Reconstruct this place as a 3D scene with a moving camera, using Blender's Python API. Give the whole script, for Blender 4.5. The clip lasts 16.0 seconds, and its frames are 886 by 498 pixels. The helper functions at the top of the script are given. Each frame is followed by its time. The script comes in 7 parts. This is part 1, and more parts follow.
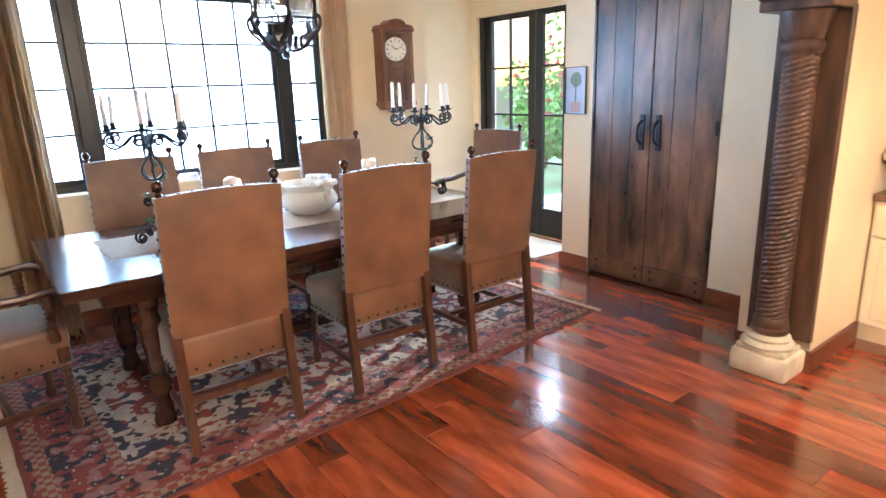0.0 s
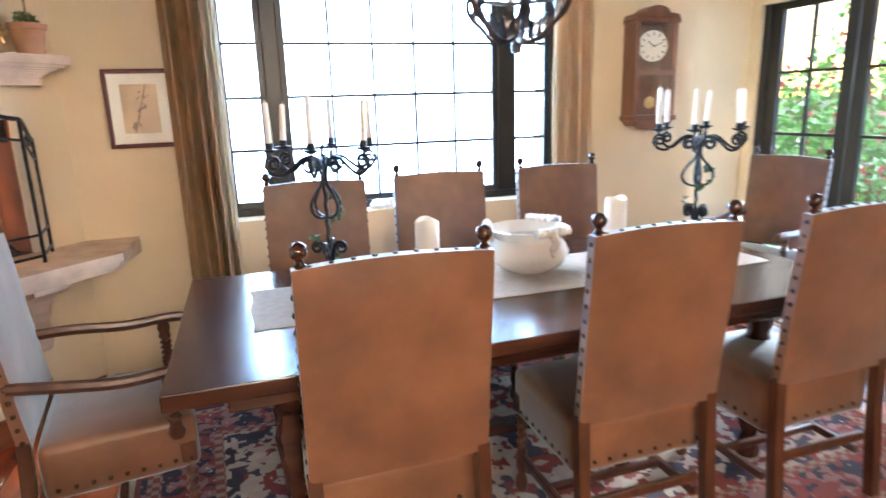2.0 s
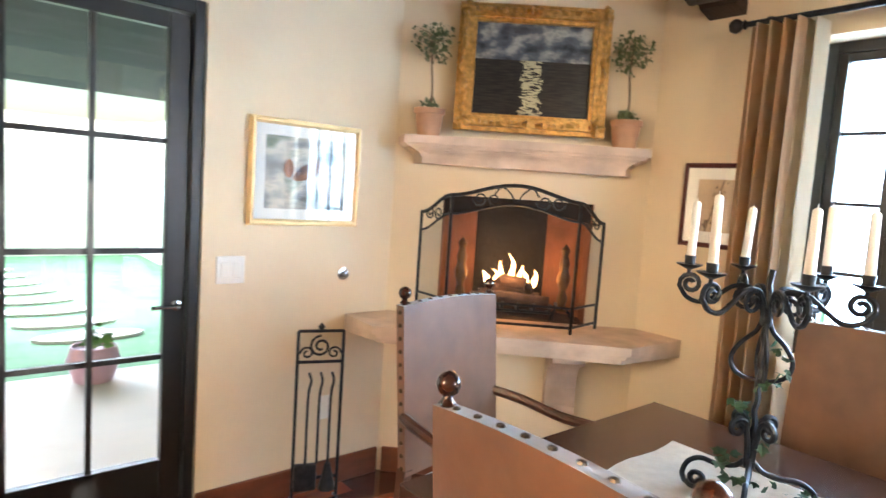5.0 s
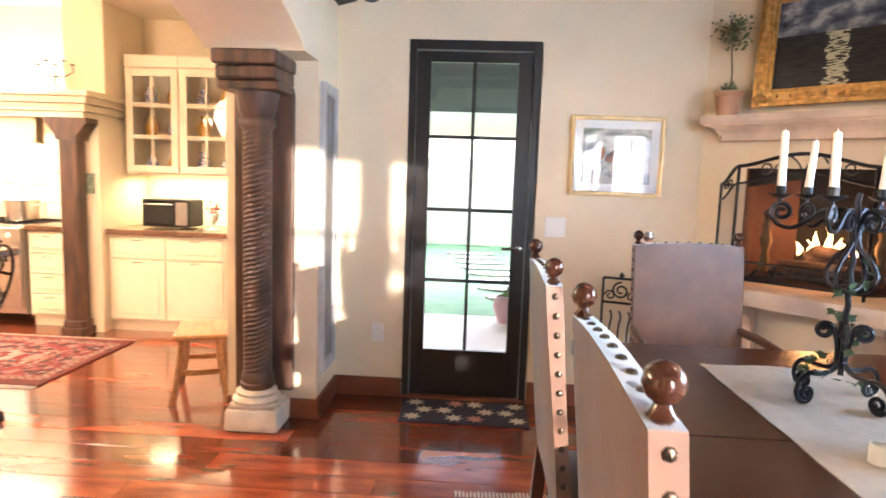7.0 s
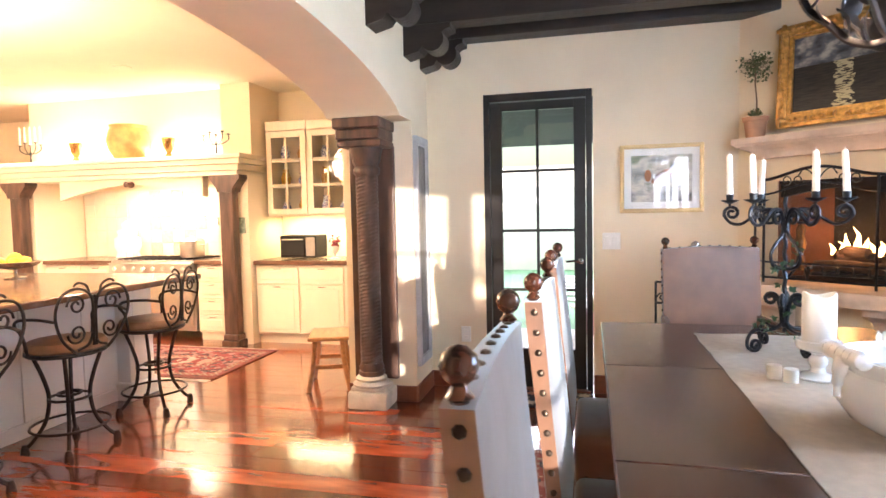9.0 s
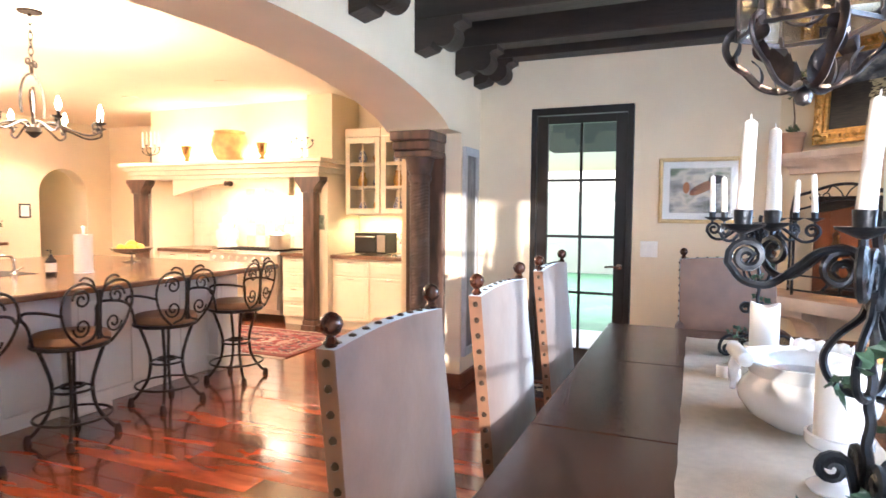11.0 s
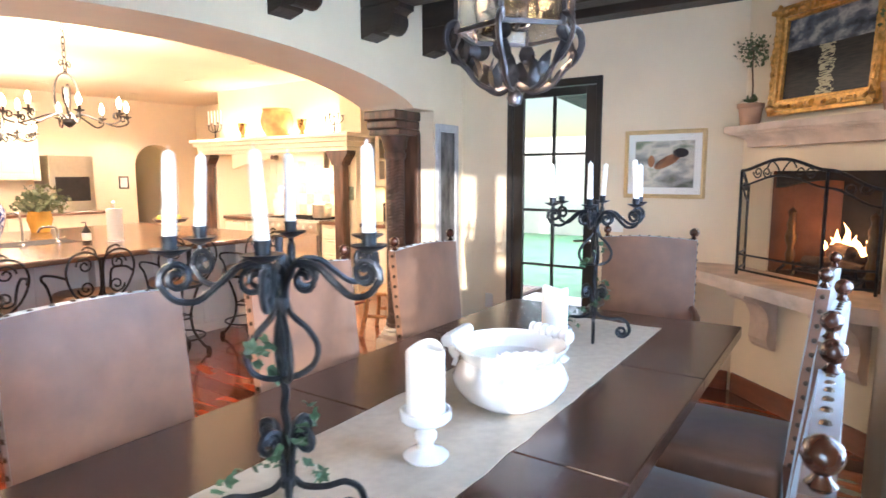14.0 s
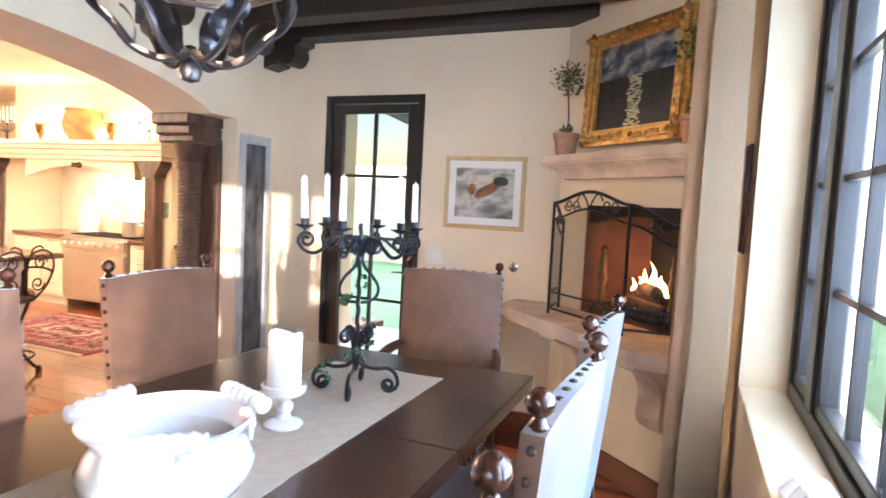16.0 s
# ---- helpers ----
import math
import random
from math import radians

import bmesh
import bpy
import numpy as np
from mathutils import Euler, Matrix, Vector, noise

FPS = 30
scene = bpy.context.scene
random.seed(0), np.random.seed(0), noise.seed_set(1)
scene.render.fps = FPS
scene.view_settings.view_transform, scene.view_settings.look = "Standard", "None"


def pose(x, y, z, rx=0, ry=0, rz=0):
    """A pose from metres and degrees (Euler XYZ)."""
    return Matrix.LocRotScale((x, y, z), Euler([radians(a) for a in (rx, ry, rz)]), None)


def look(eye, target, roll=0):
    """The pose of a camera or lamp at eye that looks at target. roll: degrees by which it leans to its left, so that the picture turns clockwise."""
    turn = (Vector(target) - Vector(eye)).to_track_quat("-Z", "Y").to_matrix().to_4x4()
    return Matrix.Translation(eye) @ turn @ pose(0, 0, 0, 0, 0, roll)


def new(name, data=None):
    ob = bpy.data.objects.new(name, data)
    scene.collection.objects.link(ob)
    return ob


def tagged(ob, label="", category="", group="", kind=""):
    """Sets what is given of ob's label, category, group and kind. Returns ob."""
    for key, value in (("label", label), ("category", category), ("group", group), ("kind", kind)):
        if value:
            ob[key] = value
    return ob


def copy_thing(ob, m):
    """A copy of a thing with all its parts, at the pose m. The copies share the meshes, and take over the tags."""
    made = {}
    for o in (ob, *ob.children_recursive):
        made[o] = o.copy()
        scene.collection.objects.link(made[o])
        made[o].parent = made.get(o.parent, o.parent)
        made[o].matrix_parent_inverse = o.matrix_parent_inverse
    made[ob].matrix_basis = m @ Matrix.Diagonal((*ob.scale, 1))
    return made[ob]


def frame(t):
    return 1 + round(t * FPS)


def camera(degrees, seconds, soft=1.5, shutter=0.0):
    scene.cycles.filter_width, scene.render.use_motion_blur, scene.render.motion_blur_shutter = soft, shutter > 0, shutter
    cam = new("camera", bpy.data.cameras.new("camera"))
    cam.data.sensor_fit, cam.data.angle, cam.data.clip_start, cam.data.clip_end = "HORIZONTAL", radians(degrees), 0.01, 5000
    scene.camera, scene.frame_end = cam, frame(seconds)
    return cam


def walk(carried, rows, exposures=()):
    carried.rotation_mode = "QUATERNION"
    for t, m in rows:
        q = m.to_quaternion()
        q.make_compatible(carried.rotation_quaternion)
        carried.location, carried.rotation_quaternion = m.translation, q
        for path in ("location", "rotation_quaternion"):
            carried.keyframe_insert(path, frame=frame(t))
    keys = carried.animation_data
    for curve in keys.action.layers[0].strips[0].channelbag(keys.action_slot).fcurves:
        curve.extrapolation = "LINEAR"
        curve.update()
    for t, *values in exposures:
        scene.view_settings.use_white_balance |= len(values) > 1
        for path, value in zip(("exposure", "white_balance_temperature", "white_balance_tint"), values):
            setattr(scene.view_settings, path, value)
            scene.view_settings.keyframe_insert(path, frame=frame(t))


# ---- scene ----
cam = camera(72.9, 16.0, shutter=0.4)
PATH = [
    (0, (-0.042, -0.321, 1.459), (1.127, 1.214, 0.933), -2.0),
    (0.5, (0.119, -0.088, 1.446), (1.245, 1.484, 0.934), -1.8),
    (1, (0.241, 0.181, 1.429), (1.241, 1.843, 0.942), -1.7),
    (1.5, (0.31, 0.458, 1.432), (1.124, 2.221, 0.952), -2.6),
    (2, (0.363, 0.708, 1.443), (0.961, 2.559, 0.977), -1.8),
    (2.5, (0.414, 0.942, 1.435), (0.759, 2.858, 0.974), -0.1),
    (3, (0.445, 1.147, 1.437), (0.496, 3.088, 0.96), 0.5),
    (3.5, (0.504, 1.275, 1.45), (0.181, 3.197, 1.001), 0.7),
    (4, (0.645, 1.333, 1.454), (-0.112, 3.148, 1.091), 1.3),
    (4.5, (0.871, 1.348, 1.441), (-0.302, 2.948, 1.19), 2.3),
    (5, (1.184, 1.403, 1.45), (-0.338, 2.687, 1.262), 3.9),
    (5.2, (1.29, 1.40, 1.445), (-0.316, 2.576, 1.267), 4.5),
    (7.3, (2.374, 1.901, 1.307), (0.402, 1.659, 1.078), 0.7),
    (7.5, (2.441, 1.9, 1.301), (0.476, 1.604, 1.075), -0.1),
    (8, (2.665, 1.93, 1.296), (0.715, 1.531, 1.099), -1.6),
    (8.5, (2.872, 2.062, 1.282), (0.931, 1.605, 1.134), -1.8),
    (8.7, (2.939, 2.109, 1.287), (0.997, 1.649, 1.152), -1.5),
    (10.8, (3.228, 2.603, 1.313), (1.37, 1.872, 1.2), 0.6),
    (11, (3.284, 2.626, 1.331), (1.443, 1.854, 1.206), 0.4),
    (11.5, (3.454, 2.763, 1.41), (1.677, 1.856, 1.269), -0.8),
    (12, (3.571, 3.03, 1.438), (1.865, 1.994, 1.315), -1.3),
    (12.5, (3.524, 3.233, 1.452), (1.853, 2.142, 1.319), -1.5),
    (13, (3.389, 3.417, 1.45), (1.737, 2.304, 1.274), -1.7),
    (13.5, (3.149, 3.615, 1.446), (1.519, 2.477, 1.218), -1.4),
    (14, (2.964, 3.706, 1.434), (1.322, 2.593, 1.183), -0.2),
    (14.5, (2.808, 3.748, 1.434), (1.118, 2.708, 1.186), 1.7),
    (15, (2.662, 3.815, 1.423), (0.914, 2.866, 1.209), 2.7),
    (15.5, (2.483, 3.87, 1.385), (0.686, 3.008, 1.216), 3.0),
    (16, (2.348, 3.865, 1.398), (0.502, 3.109, 1.253), 2.9),
]
walk(cam, [(t, look(eye, target, roll)) for t, eye, target, roll in PATH], [(0.0, 1.05, 5300, 12), (3.0, 1.14, 5300, 12), (3.5, 1.03, 5400, 12), (4.2, 1.25, 5800, 10), (5.4, 1.25, 5800, 10), (7.5, 0.95, 6100, 22), (8.7, 0.95, 6100, 20), (11.0, 0.75, 5700, 18), (13.0, 0.7, 5500, 14), (16.0, 0.72, 5900, 20)])

# ---- light of the place ----
world = bpy.data.worlds.new("sky")
scene.world = world
world.use_nodes = True
SUN_AZ, SUN_EL = radians(65.8), radians(6.0)  # azimuth clockwise from +y
wn = world.node_tree.nodes
sky = wn.new("ShaderNodeTexSky")
sky.sky_type, sky.sun_disc, sky.sun_elevation, sky.sun_rotation = "NISHITA", False, SUN_EL, SUN_AZ
wn["Background"].inputs["Strength"].default_value = 0.15
world.node_tree.links.new(sky.outputs[0], wn["Background"].inputs["Color"])


def lamp(name, kind, energy, colour, m, **settings):
    data = bpy.data.lights.new(name, kind)
    data.energy, data.color = energy, colour
    for key, value in settings.items():
        if key == "angle":
            data.angle = value
        elif key == "size":
            data.shape, data.size, data.size_y = "RECTANGLE", value[0], value[1]
        elif key == "radius":
            data.shadow_soft_size = value
        elif key == "cone":
            data.spot_size, data.spot_blend = value, 0.6
    ob = new(name, data)
    ob.matrix_world = m
    return ob


SUN_DIR = Vector((math.sin(SUN_AZ) * math.cos(SUN_EL), math.cos(SUN_AZ) * math.cos(SUN_EL), math.sin(SUN_EL)))
lamp("sun", "SUN", 5.0, (1.0, 0.9, 0.74), look(SUN_DIR * 30, (0, 0, 0)), angle=radians(0.6))
WARM = (1.0, 0.76, 0.48)
DAY = (0.58, 0.79, 1.0)
# panels added for daylight: one outside the window, one beyond the french doors
lamp("window_daylight", "AREA", 105, DAY, look((1.25, 4.43, 1.51), (1.25, 0, 1.16)), size=(1.98, 1.25))
lamp("french_door_daylight", "AREA", 180, DAY, look((7.0, 3.9, 1.6), (3.5, 3.4, 1.0)), size=(2.4, 2.4))

# panels added high over both gardens to stand in for skylight
lamp("front_sky_fill", "AREA", 2600, (0.88, 0.94, 1.0), look((9.5, 7.0, 8.0), (9.0, 7.0, 0.0)), size=(9.0, 8.0))
lamp("garden_sky_fill", "AREA", 10000, (0.88, 0.94, 1.0), look((-13.0, 2.0, 9.0), (-8.0, 2.0, 0.0)), size=(14.0, 14.0))

# ---- materials ----


def mat(name, base, rough=0.5, metal=0.0, var=0.12, scale=6.0, bump=0.08, bscale=90.0, coat=0.0, other=None, stretch=(1, 1, 1), rand=0.0, emit=None, strength=0.0):
    m = bpy.data.materials.new(name)
    m.use_nodes = True
    nt = m.node_tree
    n, ln = nt.nodes, nt.links
    b = n["Principled BSDF"]
    tc = n.new("ShaderNodeTexCoord")
    mp = n.new("ShaderNodeMapping")
    mp.inputs["Scale"].default_value = stretch
    ln.new(tc.outputs["Object"], mp.inputs[0])
    big = n.new("ShaderNodeTexNoise")
    big.inputs["Scale"].default_value, big.inputs["Detail"].default_value = scale, 6
    ln.new(mp.outputs[0], big.inputs["Vector"])
    ramp = n.new("ShaderNodeValToRGB")
    lo = [max(0.0, c * (1 - var)) for c in base]
    hi = [min(1.0, c * (1 + var)) for c in (other or base)]
    ramp.color_ramp.elements[0].color, ramp.color_ramp.elements[1].color = (*lo, 1), (*hi, 1)
    ramp.color_ramp.elements[0].position, ramp.color_ramp.elements[1].position = 0.3, 0.7
    ln.new(big.outputs["Fac"], ramp.inputs[0])
    colour = ramp.outputs[0]
    if rand:
        info = n.new("ShaderNodeObjectInfo")
        hsv = n.new("ShaderNodeHueSaturation")
        span = n.new("ShaderNodeMapRange")
        span.inputs["To Min"].default_value, span.inputs["To Max"].default_value = 1 - rand, 1 + rand
        ln.new(info.outputs["Random"], span.inputs["Value"])
        ln.new(span.outputs[0], hsv.inputs["Value"])
        ln.new(colour, hsv.inputs["Color"])
        colour = hsv.outputs[0]
    ln.new(colour, b.inputs["Base Color"])
    b.inputs["Roughness"].default_value, b.inputs["Metallic"].default_value = rough, metal
    b.inputs["Coat Weight"].default_value, b.inputs["Coat Roughness"].default_value = coat, 0.12
    if bump:
        fine = n.new("ShaderNodeTexNoise")
        fine.inputs["Scale"].default_value, fine.inputs["Detail"].default_value = bscale, 4
        ln.new(mp.outputs[0], fine.inputs["Vector"])
        bp = n.new("ShaderNodeBump")
        bp.inputs["Strength"].default_value, bp.inputs["Distance"].default_value = bump, 0.01
        ln.new(fine.outputs["Fac"], bp.inputs["Height"])
        ln.new(bp.outputs[0], b.inputs["Normal"])
        spread = n.new("ShaderNodeMapRange")
        spread.inputs["To Min"].default_value, spread.inputs["To Max"].default_value = max(0.02, rough - 0.08), min(1, rough + 0.08)
        ln.new(fine.outputs["Fac"], spread.inputs["Value"])
        ln.new(spread.outputs[0], b.inputs["Roughness"])
    if emit:
        b.inputs["Emission Color"].default_value, b.inputs["Emission Strength"].default_value = (*emit, 1), strength
    return m


def glass_mat(name, tint=(1, 1, 1), rough=0.0):
    m = bpy.data.materials.new(name)
    m.use_nodes = True
    b = m.node_tree.nodes["Principled BSDF"]
    b.inputs["Base Color"].default_value = (*tint, 1)
    b.inputs["Transmission Weight"].default_value, b.inputs["Roughness"].default_value, b.inputs["IOR"].default_value = 1.0, rough, 1.45
    return m


PLASTER = mat("cream_plaster", (0.76, 0.63, 0.43), 0.85, var=0.05, scale=2.2, bump=0.10, bscale=22)
PLASTER_KITCHEN = mat("pale_plaster", (0.80, 0.69, 0.50), 0.85, var=0.04, scale=2, bump=0.06, bscale=25)
CEIL_WHITE = mat("ceiling_paint", (0.82, 0.74, 0.58), 0.9, var=0.03, scale=2, bump=0.05, bscale=30)
BEAM = mat("dark_beam_wood", (0.022, 0.013, 0.009), 0.5, var=0.5, scale=5, bump=0.3, bscale=30, stretch=(3, 0.5, 3))
BOARD = mat("ceiling_boards", (0.075, 0.050, 0.036), 0.7, var=0.4, scale=4, bump=0.2, bscale=40, stretch=(4, 0.6, 4))
FLOOR = mat("cherry_plank", (0.13, 0.022, 0.010), 0.15, var=0.35, scale=3.2, bump=0.03, bscale=40, other=(0.29, 0.068, 0.024), stretch=(2.6, 0.6, 2.6), rand=0.55, coat=0.8)
SUBFLOOR = mat("floor_joint", (0.05, 0.018, 0.010), 0.6, bump=0)
BASEBOARD = mat("baseboard_wood", (0.17, 0.052, 0.022), 0.4, var=0.3, scale=4, stretch=(1, 1, 4))
DARKWOOD = mat("dark_table_wood", (0.045, 0.017, 0.010), 0.22, var=0.4, scale=3, bump=0.05, bscale=50, stretch=(0.8, 6, 6), coat=0.12)
CHAIRWOOD = mat("walnut_chair_wood", (0.07, 0.026, 0.014), 0.32, var=0.35, scale=10, bump=0.06, stretch=(3, 3, 0.6))
SUEDE = mat("tan_suede", (0.145, 0.058, 0.023), 0.48, var=0.28, scale=4.5, bump=0.12, bscale=14, other=(0.185, 0.082, 0.035))
SUEDE.node_tree.nodes["Principled BSDF"].inputs["Sheen Weight"].default_value = 1.0
SUEDE.node_tree.nodes["Principled BSDF"].inputs["Sheen Roughness"].default_value = 0.4
# cool tint puts the blue window light into the suede's sheen colour
SUEDE.node_tree.nodes["Principled BSDF"].inputs["Sheen Tint"].default_value = (0.62, 0.85, 1.0, 1)
SUEDE.node_tree.nodes["Principled BSDF"].inputs["Specular IOR Level"].default_value = 0.8
IRON = mat("wrought_iron", (0.03, 0.034, 0.04), 0.38, metal=0.75, var=0.4, scale=30, bump=0.25, bscale=70)
STOOLIRON = mat("bronze_iron", (0.035, 0.026, 0.02), 0.45, metal=0.6, var=0.3, scale=30, bump=0.2, bscale=70)
BLACKFRAME = mat("black_window_frame", (0.016, 0.014, 0.013), 0.35, var=0.2, scale=8, bump=0.03)
STONE = mat("cantera_stone", (0.56, 0.42, 0.31), 0.8, var=0.14, scale=6, bump=0.25, bscale=26, other=(0.66, 0.51, 0.38))
LIMESTONE = mat("pale_base_stone", (0.62, 0.55, 0.44), 0.8, var=0.15, scale=9, bump=0.5, bscale=24)
OLDWOOD = mat("carved_dark_wood", (0.04, 0.021, 0.014), 0.40, var=0.55, scale=5, bump=0.25, bscale=34, other=(0.085, 0.042, 0.026), stretch=(3, 3, 0.5))
PANTRYWOOD = mat("weathered_door_wood", (0.04, 0.022, 0.014), 0.30, var=0.6, scale=4, bump=0.25, bscale=26, other=(0.12, 0.06, 0.032), stretch=(1, 2.0, 0.6), rand=0.35)
CREAM = mat("cream_cabinet_paint", (0.80, 0.70, 0.52), 0.45, var=0.05, scale=4, bump=0.03)
ISLANDPAINT = mat("island_paint", (0.74, 0.70, 0.64), 0.5, var=0.05, scale=4, bump=0.05, bscale=40)
COUNTER = mat("brown_counter_stone", (0.16, 0.085, 0.052), 0.2, var=0.3, scale=14, bump=0.02)
COPPER = mat("nailhead_bronze", (0.07, 0.05, 0.035), 0.3, metal=0.9, var=0.2, bump=0)
FINIAL = mat("polished_finial_wood", (0.05, 0.017, 0.009), 0.12, var=0.3, scale=20, bump=0, coat=0.6)
PORCELAIN = mat("white_glaze", (0.86, 0.85, 0.82), 0.12, var=0.03, scale=8, bump=0.02, bscale=30, coat=0.5)
WAX = mat("candle_wax", (0.88, 0.85, 0.78), 0.5, var=0.03, scale=12, bump=0.02)
LINEN = mat("linen_runner", (0.52, 0.45, 0.36), 0.9, var=0.08, scale=30, bump=0.35, bscale=260)
CURTAIN = mat("gold_curtain", (0.72, 0.52, 0.34), 0.72, var=0.10, scale=3, bump=0.08, bscale=160)
LINING = mat("curtain_lining", (0.74, 0.63, 0.46), 0.8, var=0.06, scale=3, bump=0.05)
for cloth in (CURTAIN, LINING):  # daylight shows through the weave
    ct = cloth.node_tree
    thin = ct.nodes.new("ShaderNodeBsdfTranslucent")
    thin.inputs["Color"].default_value = (0.72, 0.58, 0.40, 1)
    blend = ct.nodes.new("ShaderNodeMixShader")
    blend.inputs[0].default_value = 0.35
    ct.links.new(ct.nodes["Principled BSDF"].outputs[0], blend.inputs[1])
    ct.links.new(thin.outputs[0], blend.inputs[2])
    ct.links.new(blend.outputs[0], ct.nodes["Material Output"].inputs["Surface"])
GOLD = mat("gilt_frame", (0.62, 0.36, 0.11), 0.34, metal=0.8, var=0.35, scale=40, bump=0.5, bscale=60)
GOLDPLAIN = mat("pale_gilt", (0.66, 0.47, 0.22), 0.4, metal=0.5, var=0.12, scale=20, bump=0.05)
MATBOARD = mat("mat_board", (0.82, 0.80, 0.74), 0.9, var=0.02, bump=0.02)
MAROON = mat("maroon_frame", (0.10, 0.018, 0.016), 0.3, var=0.2, scale=12, bump=0.04)
TERRACOTTA = mat("terracotta", (0.50, 0.27, 0.15), 0.85, var=0.15, scale=12, bump=0.15, bscale=50)
LEAF = mat("topiary_leaf", (0.12, 0.15, 0.06), 0.6, var=0.35, scale=30, bump=0, rand=0.2)
IVY = mat("ivy_leaf", (0.045, 0.10, 0.05), 0.5, var=0.4, scale=30, bump=0)
BARK = mat("stem_bark", (0.16, 0.10, 0.06), 0.8, bump=0.2)
CLEAR = glass_mat("clear_glass")
FIREBRICK = mat("fire_brick", (0.21, 0.085, 0.045), 0.85, var=0.25, scale=8, bump=0.3, bscale=40, rand=0.2)
SOOTBRICK = mat("sooty_brick", (0.09, 0.032, 0.018), 0.9, var=0.5, scale=3, bump=0.4, bscale=30, other=(0.04, 0.02, 0.014))
SOOT = mat("soot", (0.018, 0.014, 0.012), 0.9, var=0.3, bump=0.3, bscale=30)
CHROME = mat("brushed_nickel", (0.55, 0.54, 0.52), 0.25, metal=1.0, var=0.05, bump=0)
WHITEPLASTIC = mat("white_switch", (0.82, 0.79, 0.72), 0.4, var=0.02, bump=0)

# ---- mesh helpers ----


def thing(name, m=None, label="", category="", group="", kind=""):
    ob = new(name)
    ob.empty_display_size = 0.1
    ob.matrix_world = m or Matrix()
    return tagged(ob, label, category, group, kind)


def part(name, bm, material, parent=None, label="", smooth=False, category="", group="", kind=""):
    bmesh.ops.recalc_face_normals(bm, faces=bm.faces)
    data = bpy.data.meshes.new(name)
    bm.to_mesh(data)
    bm.free()
    for m in material if isinstance(material, (list, tuple)) else (material,):
        data.materials.append(m)
    if smooth:
        for p in data.polygons:
            p.use_smooth = True
        data.set_sharp_from_angle(angle=radians(40))
    ob = new(name, data)
    ob.parent = parent
    return tagged(ob, label, category, group, kind)


def box(bm, x0, x1, y0, y1, z0, z1, bevel=0.0, segs=2, m=None, taper=None):
    mm = Matrix.Translation(((x0 + x1) / 2, (y0 + y1) / 2, (z0 + z1) / 2)) @ Matrix.Diagonal((x1 - x0, y1 - y0, z1 - z0, 1))
    made = bmesh.ops.create_cube(bm, size=1, matrix=(m @ mm) if m else mm)["verts"]
    if bevel:
        edges = {e for v in made for e in v.link_edges}
        bmesh.ops.bevel(bm, geom=list(edges), offset=bevel, segments=segs, affect="EDGES", profile=0.5)
    return made


def one_box(*a, **k):
    bm = bmesh.new()
    box(bm, *a, **k)
    return bm


def lathe(bm, profile, seg=16, at=(0, 0, 0), m=None, flute=0.0, flutes=0):
    rings = []
    base = (m or Matrix()) @ Matrix.Translation(at)
    for r, z in profile:
        ring = []
        for i in range(seg):
            a = 2 * math.pi * i / seg
            rr = r * (1 + flute * math.cos(flutes * a)) if flutes else r
            ring.append(bm.verts.new(base @ Vector((rr * math.cos(a), rr * math.sin(a), z))))
        rings.append(ring)
    for a, b in zip(rings, rings[1:]):
        for i in range(seg):
            bm.faces.new((a[i], a[(i + 1) % seg], b[(i + 1) % seg], b[i]))
    for ring, (r, z) in ((rings[0], profile[0]), (rings[-1], profile[-1])):
        if r > 1e-4:
            bm.faces.new(ring)
    return rings


def tube(bm, pts, r, seg=6, closed=False, flat=None, m=None):
    pts = [Vector(p) for p in pts]
    if m:
        pts = [m @ p for p in pts]
    n = len(pts)
    rad = r if isinstance(r, (list, tuple)) else [r] * n
    rings, side = [], None
    for i, p in enumerate(pts):
        a = pts[(i - 1) % n] if closed or i else p
        b = pts[(i + 1) % n] if closed or i < n - 1 else p
        d = (b - a).normalized()
        if side is None:
            side = d.orthogonal().normalized()
        side = (side - d * side.dot(d))
        side = side.normalized() if side.length > 1e-6 else d.orthogonal().normalized()
        up = d.cross(side)
        rings.append([bm.verts.new(p + (side * math.cos(t) + up * math.sin(t) * (flat or 1)) * rad[i]) for t in (2 * math.pi * k / seg for k in range(seg))])
    pairs = list(zip(rings, rings[1:])) + ([(rings[-1], rings[0])] if closed else [])
    for a, b in pairs:
        for k in range(seg):
            bm.faces.new((a[k], a[(k + 1) % seg], b[(k + 1) % seg], b[k]))
    if not closed:
        bm.faces.new(rings[0])
        bm.faces.new(rings[-1])


def prism(bm, poly, z0, z1):
    lo = [bm.verts.new((x, y, z0)) for x, y in poly]
    hi = [bm.verts.new((x, y, z1)) for x, y in poly]
    bm.faces.new(lo)
    bm.faces.new(hi)
    for i in range(len(poly)):
        j = (i + 1) % len(poly)
        bm.faces.new((lo[i], lo[j], hi[j], hi[i]))


def slab(bm, poly, m, d0, d1):
    """A flat outline in the x, z plane of m, from depth d0 to d1 along its y."""
    lo = [bm.verts.new(m @ Vector((x, d0, z))) for x, z in poly]
    hi = [bm.verts.new(m @ Vector((x, d1, z))) for x, z in poly]
    bm.faces.new(lo)
    bm.faces.new(hi)
    for i in range(len(poly)):
        j = (i + 1) % len(poly)
        bm.faces.new((lo[i], lo[j], hi[j], hi[i]))


